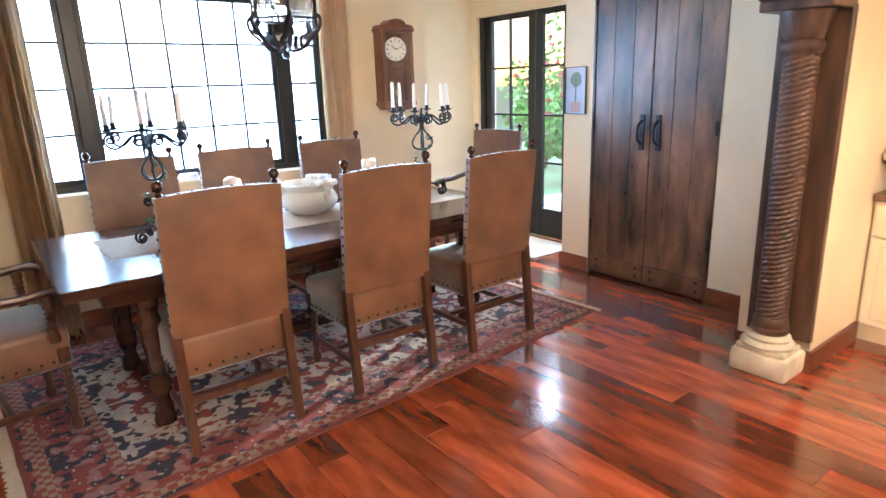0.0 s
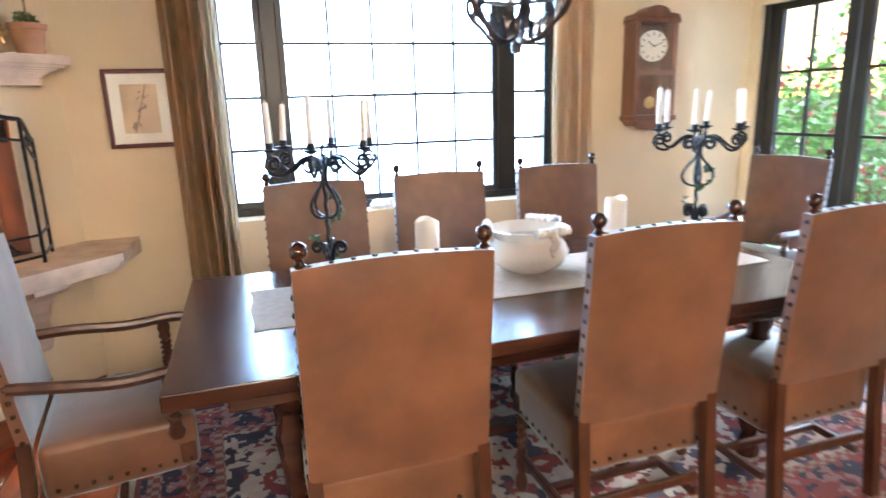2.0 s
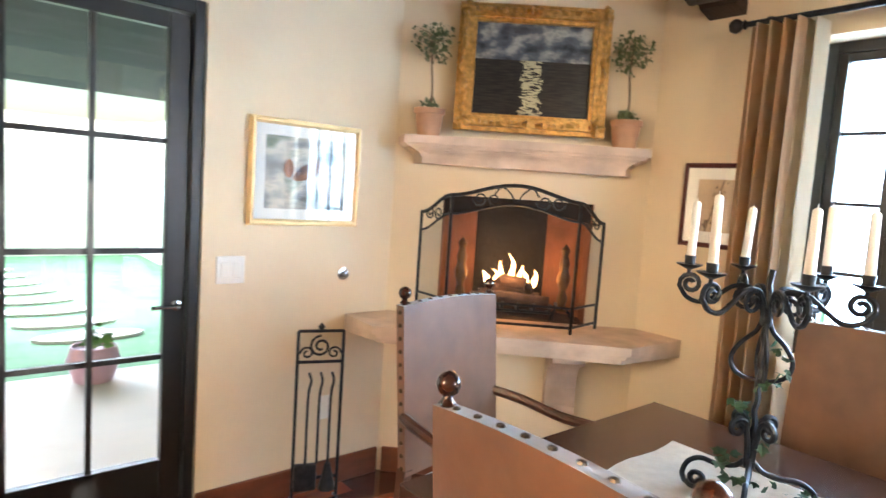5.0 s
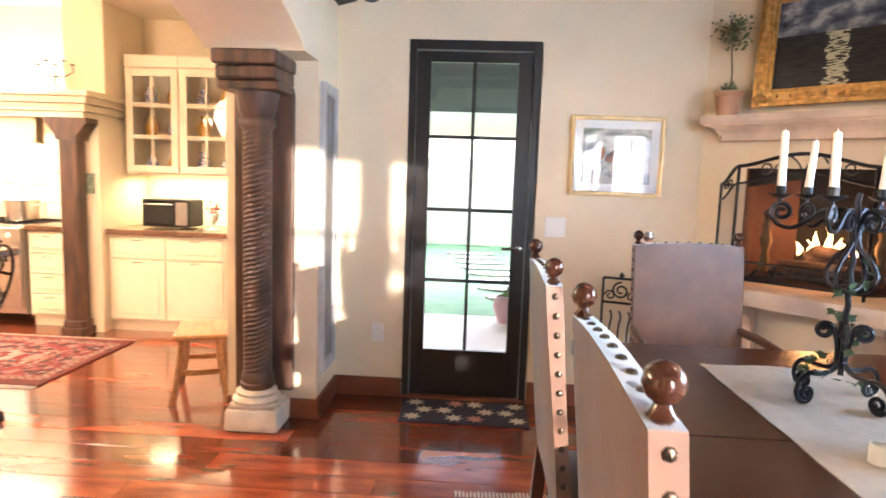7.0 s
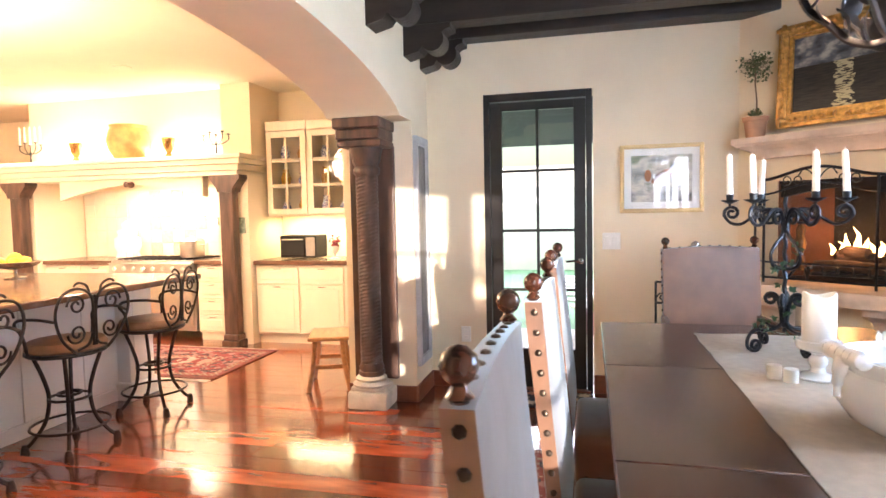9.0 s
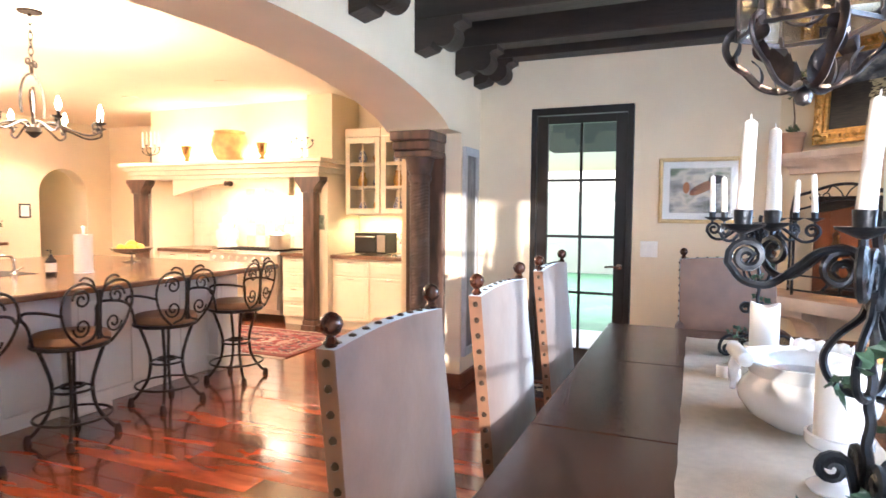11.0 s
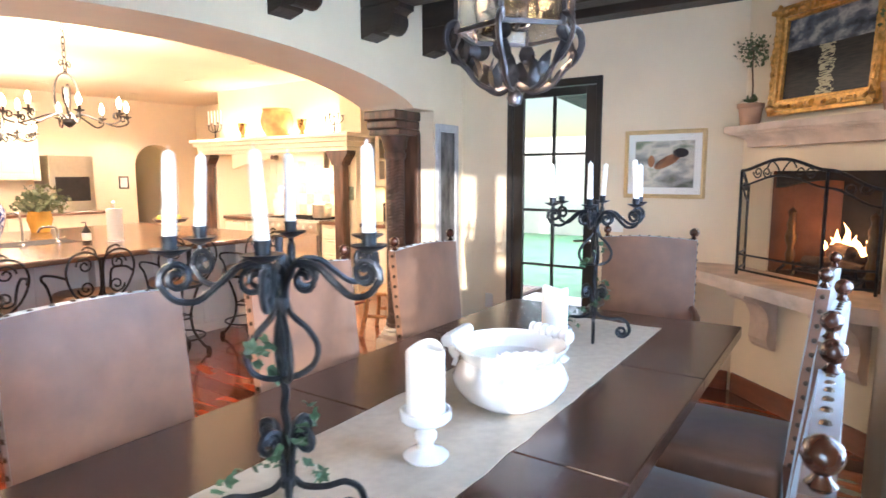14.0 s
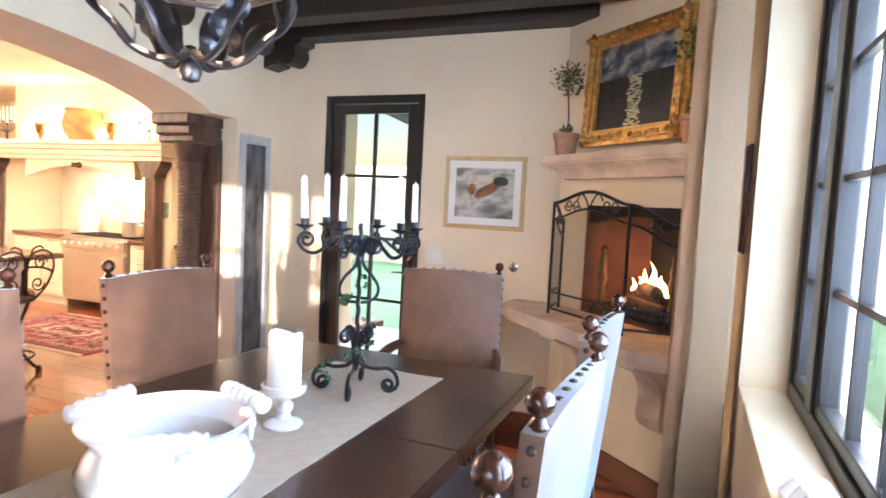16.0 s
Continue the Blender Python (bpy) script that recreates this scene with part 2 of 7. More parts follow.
def spiral(cx, cz, r0, r1, a0, turns, n=18, plane="xz", off=0.0):
    out = []
    for i in range(n + 1):
        f = i / n
        a, r = radians(a0) + turns * 2 * math.pi * f, r0 + (r1 - r0) * f
        u, v = cx + r * math.cos(a), cz + r * math.sin(a)
        out.append((u, off, v) if plane == "xz" else (off, u, v))
    return out


def smooth_line(pts, n=6):
    """Catmull-Rom through the points."""
    p = [Vector(q) for q in pts]
    p = [2 * p[0] - p[1]] + p + [2 * p[-1] - p[-2]]
    out = []
    for i in range(1, len(p) - 2):
        for k in range(n):
            t = k / n
            out.append(0.5 * (2 * p[i] + (p[i + 1] - p[i - 1]) * t + (2 * p[i - 1] - 5 * p[i] + 4 * p[i + 1] - p[i + 2]) * t * t + (3 * p[i] - 3 * p[i - 1] - p[i + 2] + p[i + 1] * 1.0 - p[i] * 0 + (p[i] * 0)) * 0 + (-p[i - 1] + 3 * p[i] - 3 * p[i + 1] + p[i + 2]) * t**3))
    out.append(p[-2])
    return out


# ---- the shell of the room ----
XW, YN, YS, XP, XE = -1.27, 4.045, 1.03, 3.605, 4.12  # west wall, north wall, arch wall's north face, pantry wall, east wall
YS2, YP, YSE = 0.54, 0.765, 1.13  # arch wall: kitchen face, and the two faces of its east pier
NX = 3.19  # west end of the entry niche
W_X0, W_X1, W_Z0, W_Z1 = 0.23, 2.265, 0.868, 2.155  # window opening
CEIL, KCEIL = 2.74, 2.63


def wall_box(name, pieces, material, label):
    bm = bmesh.new()
    for p in pieces:
        box(bm, *p)
    return part(name, bm, material, None, label, kind="structure", category="wall")


wall_box("wall_north", [(XW - 0.3, W_X0, YN, YN + 0.32, 0, CEIL + 0.1), (W_X1, NX, YN, YN + 0.32, 0, CEIL + 0.1), (W_X0, W_X1, YN, YN + 0.32, 0, W_Z0), (W_X0, W_X1, YN, YN + 0.32, W_Z1, CEIL + 0.1)], PLASTER, "cream plastered wall with a deep window opening")
D_Y0, D_Y1, D_Z = 1.445, 2.206, 2.118
wall_box("wall_west", [(XW - 0.3, XW, YS, D_Y0, 0, CEIL + 0.1), (XW - 0.3, XW, D_Y1, YN, 0, CEIL + 0.1), (XW - 0.3, XW, D_Y0, D_Y1, D_Z, CEIL + 0.1)], PLASTER, "cream plastered wall round the garden door")
PY0, PY1 = 1.626, 2.571
wall_box("wall_pantry", [(XP, XP + 0.12, YSE, PY0 - 0.005, 0, CEIL), (XP, XP + 0.12, PY1 + 0.005, 2.86, 0, CEIL), (XP, XP + 0.12, PY0 - 0.005, PY1 + 0.005, 2.32, CEIL), (XP + 0.5, XP + 0.6, YSE, 2.76, 0, CEIL), (XP + 0.12, XE + 0.1, 2.76, 2.86, 0, CEIL)], PLASTER, "cream plastered wall round the pantry doors")
F_Y0, F_Y1, F_Z = 2.98, 4.46, 2.09
# last piece closes the niche; its added run to y 6.4 blocks window sun
wall_box("wall_east", [(XE, XE + 0.25, 2.86, F_Y0, 0, CEIL), (XE, XE + 0.25, F_Y1, 4.80, 0, CEIL), (XE, XE + 0.25, F_Y0, F_Y1, F_Z, CEIL), (NX, XE, 4.55, 4.80, 0, CEIL), (NX - 0.12, NX, YN + 0.32, 6.4, 0, CEIL)], PLASTER, "cream plastered wall round the french doors, with an added sun-blocking wing")
wall_box("niche_bulkhead", [(NX, XE, 2.86, 4.55, 2.30, CEIL + 0.1)], PLASTER, "plastered lowered ceiling of the entry niche")

# arch wall
bm = bmesh.new()
JW, JE, AW, AE, SPR, APEX = -0.86, 3.07, -0.61, 2.72, 1.905, 2.165
arc = []
cxm, half = (AW + AE) / 2, (AE - AW) / 2
for i in range(41):
    a = math.pi * i / 40
    u = -math.cos(a)
    arc.append((cxm + half * u, SPR + (APEX - SPR) * (1 - u * u) ** 0.72))
TOPZ = CEIL + 0.1
box(bm, XW - 0.3, JW, YS2, YS, 0, TOPZ)
box(bm, JW, AW, YS2, YS, SPR, TOPZ)
box(bm, AE, JE, YS2, YS, SPR, TOPZ)
box(bm, JE, 4.5, YP, YSE, 0, TOPZ)
for (xa, za), (xb, zb) in zip(arc, arc[1:]):
    slab(bm, [(xa, za), (xb, zb), (xb, TOPZ), (xa, TOPZ)], Matrix(), YS2, YS)
part("wall_south", bm, PLASTER, None, "thick plastered wall with a wide flat arch", kind="structure", category="wall")

bm = one_box(XW - 0.3, XE + 0.3, YS2 - 0.0, YN + 0.3, CEIL, CEIL + 0.08)
part("ceiling", bm, BOARD, None, "dark stained board ceiling between beams", kind="structure", category="ceiling")
# kitchen shell
KX0, KX1, KY = -3.02, 4.28, -6.1
wall_box("wall_kitchen_west", [(KX0 - 0.2, KX0, -4.2, YS2, 0, KCEIL), (KX0 - 0.8, KX0 - 0.2, -4.2, -4.0, 0, KCEIL), (KX0 - 0.8, KX0 - 0.6, KY, -4.2, 0, KCEIL)], PLASTER_KITCHEN, "pale plastered kitchen wall behind the range")
wall_box("wall_kitchen_east", [(KX1, KX1 + 0.2, KY, YP, 0, KCEIL)], PLASTER_KITCHEN, "pale plastered kitchen wall")
PX = -2.83  # centre of the far passage
bm = bmesh.new()
pa = [(PX - 0.37 * math.cos(math.pi * i / 16), 1.56 + 0.37 * math.sin(math.pi * i / 16)) for i in range(17)]
box(bm, KX0 - 1.5, PX - 0.37, KY - 0.25, KY, 0, KCEIL)
box(bm, PX + 0.37, KX1 + 0.2, KY - 0.25, KY, 0, KCEIL)
for (xa, za), (xb, zb) in zip(pa, pa[1:]):
    slab(bm, [(xa, za), (xb, zb), (xb, KCEIL), (xa, KCEIL)], Matrix(), KY - 0.25, KY)
part("wall_kitchen_south", bm, PLASTER_KITCHEN, None, "pale plastered far kitchen wall with an arched passage", kind="structure", category="wall")
wall_box("passage_walls", [(PX - 0.65, PX - 0.5, -10, KY - 0.25, 0, 2.4), (PX + 0.5, PX + 0.65, -10, KY - 0.25, 0, 2.4), (PX - 0.65, PX + 0.65, -10.15, -10, 0, 2.4), (PX - 0.65, PX + 0.65, -10.1, KY - 0.25, 2.4, 2.5)], PLASTER_KITCHEN, "plastered passage beyond the kitchen arch")
part("ceiling_kitchen", one_box(KX0 - 0.8, KX1 + 0.2, KY - 0.2, YS2 - 0.001, KCEIL, KCEIL + 0.1), CEIL_WHITE, None, "cream painted kitchen ceiling", kind="structure", category="ceiling")
bm = bmesh.new()
box(bm, -4.0, KX1 + 0.2, -10.2, YS2, -0.08, -0.012)
box(bm, XW - 0.3, XE + 0.25, YS2 + 0.0005, 4.80, -0.08, -0.012)
part("floor", bm, SUBFLOOR, None, "reddish cherry plank floor with a glossy finish", kind="structure", category="floor")

# baseboards
bm = bmesh.new()
for p in [(XW, XW + 0.018, YS, D_Y0 - 0.0, 0, 0.115), (XW, XW + 0.018, D_Y1, 3.11, 0, 0.13), (XW + 0.018, JW + 0.018, YS, YS + 0.018, 0, 0.115), (JW, JW + 0.018, YS2, YS, 0, 0.11), (-0.40, NX, YN - 0.018, YN, 0, 0.115),
          (JE - 0.018, JE, YP - 0.02, YSE, 0, 0.115), (JE, 3.66, YP - 0.018, YP, 0, 0.115), (JE, XP, YSE, YSE + 0.018, 0, 0.115), (XP - 0.018, XP, YSE + 0.018, PY0 - 0.025, 0, 0.115), (XP - 0.018, XP, PY1 + 0.025, 2.878, 0, 0.115), (XP, XE, 2.86, 2.878, 0, 0.115), (NX, XE, 4.532, 4.55, 0, 0.115)]:
    box(bm, *p, bevel=0.004, segs=1)
part("baseboard", bm, BASEBOARD, None, "stained wooden baseboard", kind="structure", category="baseboard")

# beams with carved corbels
BEAMS = (-1.18, -0.80, -0.13, 0.62, 1.34, 2.06, 2.78)
for bx in BEAMS:
    t = thing("ceiling_beam", pose(bx, 0, 0), "dark stained ceiling beam on carved corbels", "beam", "ceiling beams")
    part("beam", one_box(-0.085, 0.085, YS + 0.002, YN - 0.002, 2.48, CEIL - 0.003, bevel=0.008), BEAM, t)
    for y, s in ((YS, 1), (YN, -1)):
        bm = bmesh.new()
        out = [(0.002, 2.478), (0.002, 2.29), (0.10, 2.315)] + [(0.19 + 0.075 * math.cos(radians(a)), 2.385 + 0.075 * math.sin(radians(a))) for a in range(-150, 31, 15)] + [(0.275, 2.44), (0.31, 2.45), (0.31, 2.478)]
        slab(bm, out, pose(0, y, 0, 0, 0, 90 * s), -0.08, 0.08)
        part("corbel", bm, BEAM, t)

# ---- window, doors ----


def bars(bm, x0, x1, z0, z1, nx, nz, w, y0, y1, m=None):
    for i in range(1, nx):
        x = x0 + (x1 - x0) * i / nx
        box(bm, x - w / 2, x + w / 2, y0, y1, z0, z1, m=m)
    for k in range(1, nz):
        z = z0 + (z1 - z0) * k / nz
        box(bm, x0, x1, y0 + 0.002, y1 - 0.002, z - w / 2, z + w / 2, m=m)


def frame_bm(x0, x1, z0, z1, w, y0, y1, m=None, bevel=0.003):
    bm = bmesh.new()
    box(bm, x0, x0 + w, y0, y1, z0, z1, bevel, 1, m)
    box(bm, x1 - w, x1, y0, y1, z0, z1, bevel, 1, m)
    box(bm, x0 + w, x1 - w, y0, y1, z0, z0 + w, bevel, 1, m)
    box(bm, x0 + w, x1 - w, y0, y1, z1 - w, z1, bevel, 1, m)
    return bm


win = thing("window_1", pose(0, 4.18, 0), "wide black steel-framed window with small panes", "window", kind="structure")
part("window_frame", frame_bm(W_X0, W_X1, W_Z0, W_Z1, 0.045, 0, 0.08), BLACKFRAME, win)
for name, x0, x1, nx in (("sash", W_X0 + 0.045, 0.51, 1), ("sash", 0.595, 1.87, 5), ("sash", 1.955, W_X1 - 0.045, 1)):
    s = part(name, frame_bm(x0, x1, W_Z0 + 0.045, W_Z1 - 0.045, 0.035, 0.01, 0.06), BLACKFRAME, win)
    bm = bmesh.new()
    bars(bm, x0 + 0.03, x1 - 0.03, W_Z0 + 0.08, W_Z1 - 0.08, nx, 4, 0.016, 0.02, 0.05)
    if len(bm.verts):
        part("muntin", bm, BLACKFRAME, s)
    g = part("pane", one_box(x0 + 0.02, x1 - 0.02, 0.033, 0.037, W_Z0 + 0.06, W_Z1 - 0.06), CLEAR, s)
    g.visible_shadow = False
for x in (0.51, 1.87):
    part("mullion", one_box(x, x + 0.085, 0.0, 0.07, W_Z0 + 0.045, W_Z1 - 0.045, 0.004), BLACKFRAME, win)
part("window_sill", one_box(W_X0, W_X1, -0.135, 0.0, W_Z0 - 0.012, W_Z0 + 0.004, 0.004), PLASTER, win)


def glazed_door(name, width, height, nx, nz, m, label, st=0.062, rails=(0.09, 0.28), parent=None):
    """A leaf in its x, z plane, from x 0 to width."""
    d = thing(name, m, label, "door", kind="structure") if not parent else parent
    bt = rails[1]
    bm = bmesh.new()
    box(bm, 0, st, -0.022, 0.022, 0.01, height, 0.003, 1, m if parent else None)
    box(bm, width - st, width, -0.022, 0.022, 0.01, height, 0.003, 1, m if parent else None)
    box(bm, st, width - st, -0.02, 0.02, 0.01, bt, 0.003, 1, m if parent else None)
    box(bm, st, width - st, -0.02, 0.02, height - rails[0], height, 0.003, 1, m if parent else None)
    leaf = part("door_leaf", bm, BLACKFRAME, d)
    bm = bmesh.new()
    bars(bm, st, width - st, bt, height - rails[0], nx, nz, 0.02, -0.014, 0.014, m if parent else None)
    part("muntin", bm, BLACKFRAME, leaf)
    g = part("pane", one_box(st, width - st, -0.002, 0.002, bt, height - rails[0], m=m if parent else None), CLEAR, leaf)
    g.visible_shadow = False
    return d, leaf


door, leaf = glazed_door("door_1", 0.665, 2.06, 2, 4, pose(XW - 0.05, D_Y0 + 0.045, 0, 0, 0, 90), "closed black framed glass garden door", st=0.08, rails=(0.06, 0.295))
bm = bmesh.new()
box(bm, -0.044, -0.003, -0.05, 0.045, 0, D_Z, 0.003, 1)
box(bm, 0.668, 0.709, -0.05, 0.045, 0, D_Z, 0.003, 1)
box(bm, -0.003, 0.668, -0.05, 0.045, 2.065, D_Z, 0.003, 1)
part("door_frame", bm, BLACKFRAME, door)
part("threshold", one_box(-0.05, 0.69, -0.07, 0.06, 0, 0.012), BASEBOARD, door)
bm = bmesh.new()
lathe(bm, [(0.022, 0), (0.022, 0.008), (0.010, 0.012), (0.010, 0.045), (0.006, 0.05)], 12, m=pose(0.63, -0.022, 0.93, 90))
tube(bm, [(0.63, -0.06, 0.93), (0.58, -0.065, 0.932), (0.53, -0.06, 0.928)], 0.008, 8)
part("door_handle", bm, CHROME, leaf, "nickel lever handle", smooth=True)

fd = thing("door_2", Matrix(), "pair of closed black framed french doors", "door", kind="structure")
FM = pose(XE + 0.08, F_Y1 - 0.06, 0, 0, 0, -90)
for k in range(2):
    glazed_door("leaf", 0.675, 2.13, 2, 4, FM @ pose(k * 0.685, 0, 0), "", st=0.085, parent=fd)
bm = bmesh.new()
for a in ((-0.06, -0.003, -0.05, 0.05, 0, F_Z), (1.363, 1.42, -0.05, 0.05, 0, F_Z), (-0.003, 1.363, -0.05, 0.05, 2.135, F_Z)):
    box(bm, *a, bevel=0.003, segs=1, m=FM)
part("door_frame", bm, BLACKFRAME, fd)
bm = bmesh.new()
for x in (0.635, 0.725):
    tube(bm, [(x, 0.022, 0.98), (x, 0.06, 0.98), (x + (0.09 if x > 0.65 else -0.09), 0.065, 0.98)], 0.008, 8, m=FM)
part("door_handle", bm, CHROME, fd, "nickel lever handles", smooth=True)

# pantry doors of old planks
pd = thing("door_3", Matrix(), "pair of closed tall weathered plank pantry doors", "door", kind="structure")
for k, (y0, y1) in enumerate(((PY0, (PY0 + PY1) / 2 - 0.003), ((PY0 + PY1) / 2 + 0.003, PY1))):
    lf = part("door_leaf", one_box(XP + 0.02, XP + 0.06, y0, y1, 0.012, 2.31, 0.004), PANTRYWOOD, pd)
    n = 3
    for i in range(n):
        w = (y1 - y0) / n
        part("plank", one_box(XP + 0.004, XP + 0.0225, y0 + i * w + 0.001, y0 + (i + 1) * w - 0.001, 0.16, 2.20, 0.0015, 1), PANTRYWOOD, lf)
    for z0, z1 in ((0.02, 0.158), (2.202, 2.305)):
        part("rail", one_box(XP - 0.002, XP + 0.0225, y0 + 0.001, y1 - 0.001, z0, z1, 0.004, 1), PANTRYWOOD, lf)
    bm = bmesh.new()
    hy = y1 - 0.06 if k == 0 else y0 + 0.06
    tube(bm, smooth_line([(XP - 0.004, hy, 1.02), (XP - 0.05, hy, 1.05), (XP - 0.055, hy, 1.10), (XP - 0.05, hy, 1.15), (XP - 0.004, hy, 1.18)]), 0.009, 8)
    box(bm, XP - 0.008, XP + 0.004, hy - 0.02, hy + 0.02, 0.98, 1.22, 0.003, 1)
    part("pull_handle", bm, IRON, lf, "forged iron pull", smooth=True)
    bm = bmesh.new()
    for z in (0.06, 0.12, 2.24, 2.28):
        for y in (y0 + 0.06, y1 - 0.06):
            lathe(bm, [(0.012, 0), (0.009, 0.006), (0.001, 0.009)], 8, m=pose(XP - 0.002, y, z, 0, -90))
    part("nailhead_trim", bm, IRON, lf, kind="stuff")
    hin = bmesh.new()
    for z in (0.35, 1.1, 1.95):
        yy = y0 if k == 0 else y1
        lathe(hin, [(0.009, 0), (0.009, 0.09)], 8, (XP - 0.006, yy, z))
    part("hinges", hin, IRON, lf)
part("door_casing", (lambda b: (box(b, XP - 0.004, XP + 0.08, PY0 - 0.02, PY0 - 0.001, 0, 2.34), box(b, XP - 0.004, XP + 0.08, PY1 + 0.001, PY1 + 0.02, 0, 2.34), box(b, XP - 0.004, XP + 0.08, PY0 - 0.001, PY1 + 0.001, 2.312, 2.34), b)[-1])(bmesh.new()), PANTRYWOOD, pd)

# ---- carved columns ----


def column(m, label):
    """Faces +x in its own frame, back at x = 0; stands at z 0."""
    t = thing("carved_column", m, label, "column", "arch columns")
    bm = bmesh.new()
    box(bm, 0.01, 0.24, -0.14, 0.14, 0.0, 0.12, 0.018, 2)
    box(bm, 0.03, 0.23, -0.12, 0.12, 0.117, 0.15, 0.015, 2)
    lathe(bm, [(0.12, 0.148), (0.125, 0.165), (0.10, 0.185), (0.105, 0.20), (0.09, 0.215)], 20, (0.14, 0, 0))
    for v in bm.verts:
        v.co += Vector((noise.noise(v.co * 9), noise.noise(v.co * 9 + Vector((5, 0, 0))), 0)) * 0.008
    part("stone_base", bm, LIMESTONE, t, "rough pale stone base", smooth=True)
    part("backing_board", one_box(0.002, 0.045, -0.155, 0.155, 0.165, 1.74, 0.006), OLDWOOD, t)
    bm = bmesh.new()
    prof = [(0.078, 0.213), (0.088, 0.225), (0.088, 0.245), (0.078, 0.25), (0.084, 0.27), (0.078, 0.29), (0.074, 0.30)]
    lathe(bm, prof, 20, (0.13, 0, 0))
    seg, n = 30, 190
    rings = []
    for k in range(n + 1):
        z = 0.30 + 1.24 * k / n
        ring = []
        for i in range(seg):
            a = 2 * math.pi * i / seg
            r = 0.072 + 0.0036 * math.sin(z * 260 + 2.4 * abs(((a / math.pi * 2.5) % 2) - 1) * 3)
            ring.append(bm.verts.new((0.13 + r * math.cos(a), r * math.sin(a), z)))
        rings.append(ring)
    for a, b in zip(rings, rings[1:]):
        for i in range(seg):
            bm.faces.new((a[i], a[(i + 1) % seg], b[(i + 1) % seg], b[i]))
    part("carved_shaft", bm, OLDWOOD, t, "shaft carved with herringbone cuts", smooth=True)
    bm = bmesh.new()
    lathe(bm, [(0.074, 1.54), (0.088, 1.56), (0.088, 1.585), (0.076, 1.60), (0.09, 1.63), (0.10, 1.68), (0.11, 1.72)], 20, (0.13, 0, 0))
    part("capital", bm, OLDWOOD, t, smooth=True)
    bm = bmesh.new()
    box(bm, 0.0, 0.26, -0.15, 0.15, 1.72, 1.765, 0.008)
    box(bm, 0.0, 0.29, -0.148, 0.148, 1.765, 1.83, 0.012)
    box(bm, 0.0, 0.315, -0.158, 0.158, 1.83, 1.90, 0.012)
    part("cap_block", bm, OLDWOOD, t)
    return t


column(pose(JW, 0.755, 0), "dark carved wooden column on a pale stone base")
column(pose(JE, 0.91, 0, 0, 0, 180), "dark carved wooden column on a pale stone base")

# ---- fireplace ----
FA, FB = Vector((XW, 3.125, 0)), Vector((-0.43, YN, 0))
fmid, fdir = (FA + FB) / 2, (FB - FA).normalized()
fang = math.degrees(math.atan2(fdir.y, fdir.x))
FP = pose(fmid.x, fmid.y, 0, 0, 0, fang)  # x along the face, -y towards the room
HW = (FB - FA).length / 2
fp = thing("fireplace", Matrix(), "corner fireplace with cream plaster breast and a lit fire", "fireplace", kind="structure")
bm = bmesh.new()
OP_W, OP_Z0, OP_Z1 = 0.37, 0.843, 1.44
for p in [(-HW, -OP_W, 0, 0.55, 0, CEIL), (OP_W, HW, 0, 0.55, 0, CEIL), (-OP_W, OP_W, 0, 0.55, 0, OP_Z0 - 0.02), (-OP_W, OP_W, 0, 0.55, OP_Z1, CEIL)]:
    v = box(bm, *p, m=FP)
part("breast", bm, PLASTER, fp)


def fire_prism(bm, pts, z0, z1):
    prism(bm, [tuple((FP @ Vector((x, y, 0))).xy) for x, y in pts], z0, z1)


for s in (-1, 1):
    bm = bmesh.new()
    fire_prism(bm, [(s * 0.366, 0.012), (s * 0.366, 0.165), (s * 0.19, 0.34), (s * 0.205, 0.352), (s * 0.385, 0.175), (s * 0.385, 0.012)], OP_Z0, OP_Z1)
    part("firebox_side", bm, FIREBRICK, fp, "sooty brick firebox side")
bm = bmesh.new()
fire_prism(bm, [(-0.195, 0.338), (0.195, 0.338), (0.20, 0.36), (-0.20, 0.36)], OP_Z0, OP_Z1)
part("firebox_back", bm, SOOT, fp, "soot-blackened firebox back")
OUT = [(-0.37, 0.09), (0.37, 0.09), (0.37, 0.17), (0.19, 0.35), (-0.19, 0.35), (-0.37, 0.17)]
bm = bmesh.new()
fire_prism(bm, OUT, OP_Z1 - 0.006, OP_Z1 + 0.02)
part("firebox_top", bm, SOOT, fp)
bm = bmesh.new()
fire_prism(bm, [(-0.37, 0.0)] + [(0.37, 0.0)] + OUT[2:], OP_Z0 - 0.02, OP_Z0 - 0.0015)
part("firebox_floor", bm, SOOTBRICK, fp)
bm = bmesh.new()
slab(bm, [(-OP_W, OP_Z1)] + [(-OP_W + 2 * OP_W * i / 16, OP_Z1 - 0.10 + 0.05 * math.sin(math.pi * i / 16)) for i in range(17)] + [(OP_W, OP_Z1)], FP, 0.03, 0.085)
part("arched_lintel", bm, SOOT, fp, "black arched fireplace lintel")
# hearth slab with moulded edge, tips at the walls
HEARTH = [(XW + 0.001, 2.885), (-1.0, 2.865), (-0.20, 3.66), (-0.185, YN - 0.001), (-0.43, YN - 0.001), (XW + 0.001, 3.125)]
bm = bmesh.new()
prism(bm, HEARTH, 0.803, 0.840)
c = Vector((-0.9, 3.6))
prism(bm, [tuple(c + (Vector(p) - c) * 0.972) if i in (1, 2) else p for i, p in enumerate(HEARTH)], 0.783, 0.804)
prism(bm, [tuple(c + (Vector(p) - c) * 0.94) if i in (1, 2) else p for i, p in enumerate(HEARTH)], 0.76, 0.784)
hearth = part("hearth_slab", bm, STONE, fp, "pale carved stone hearth slab")
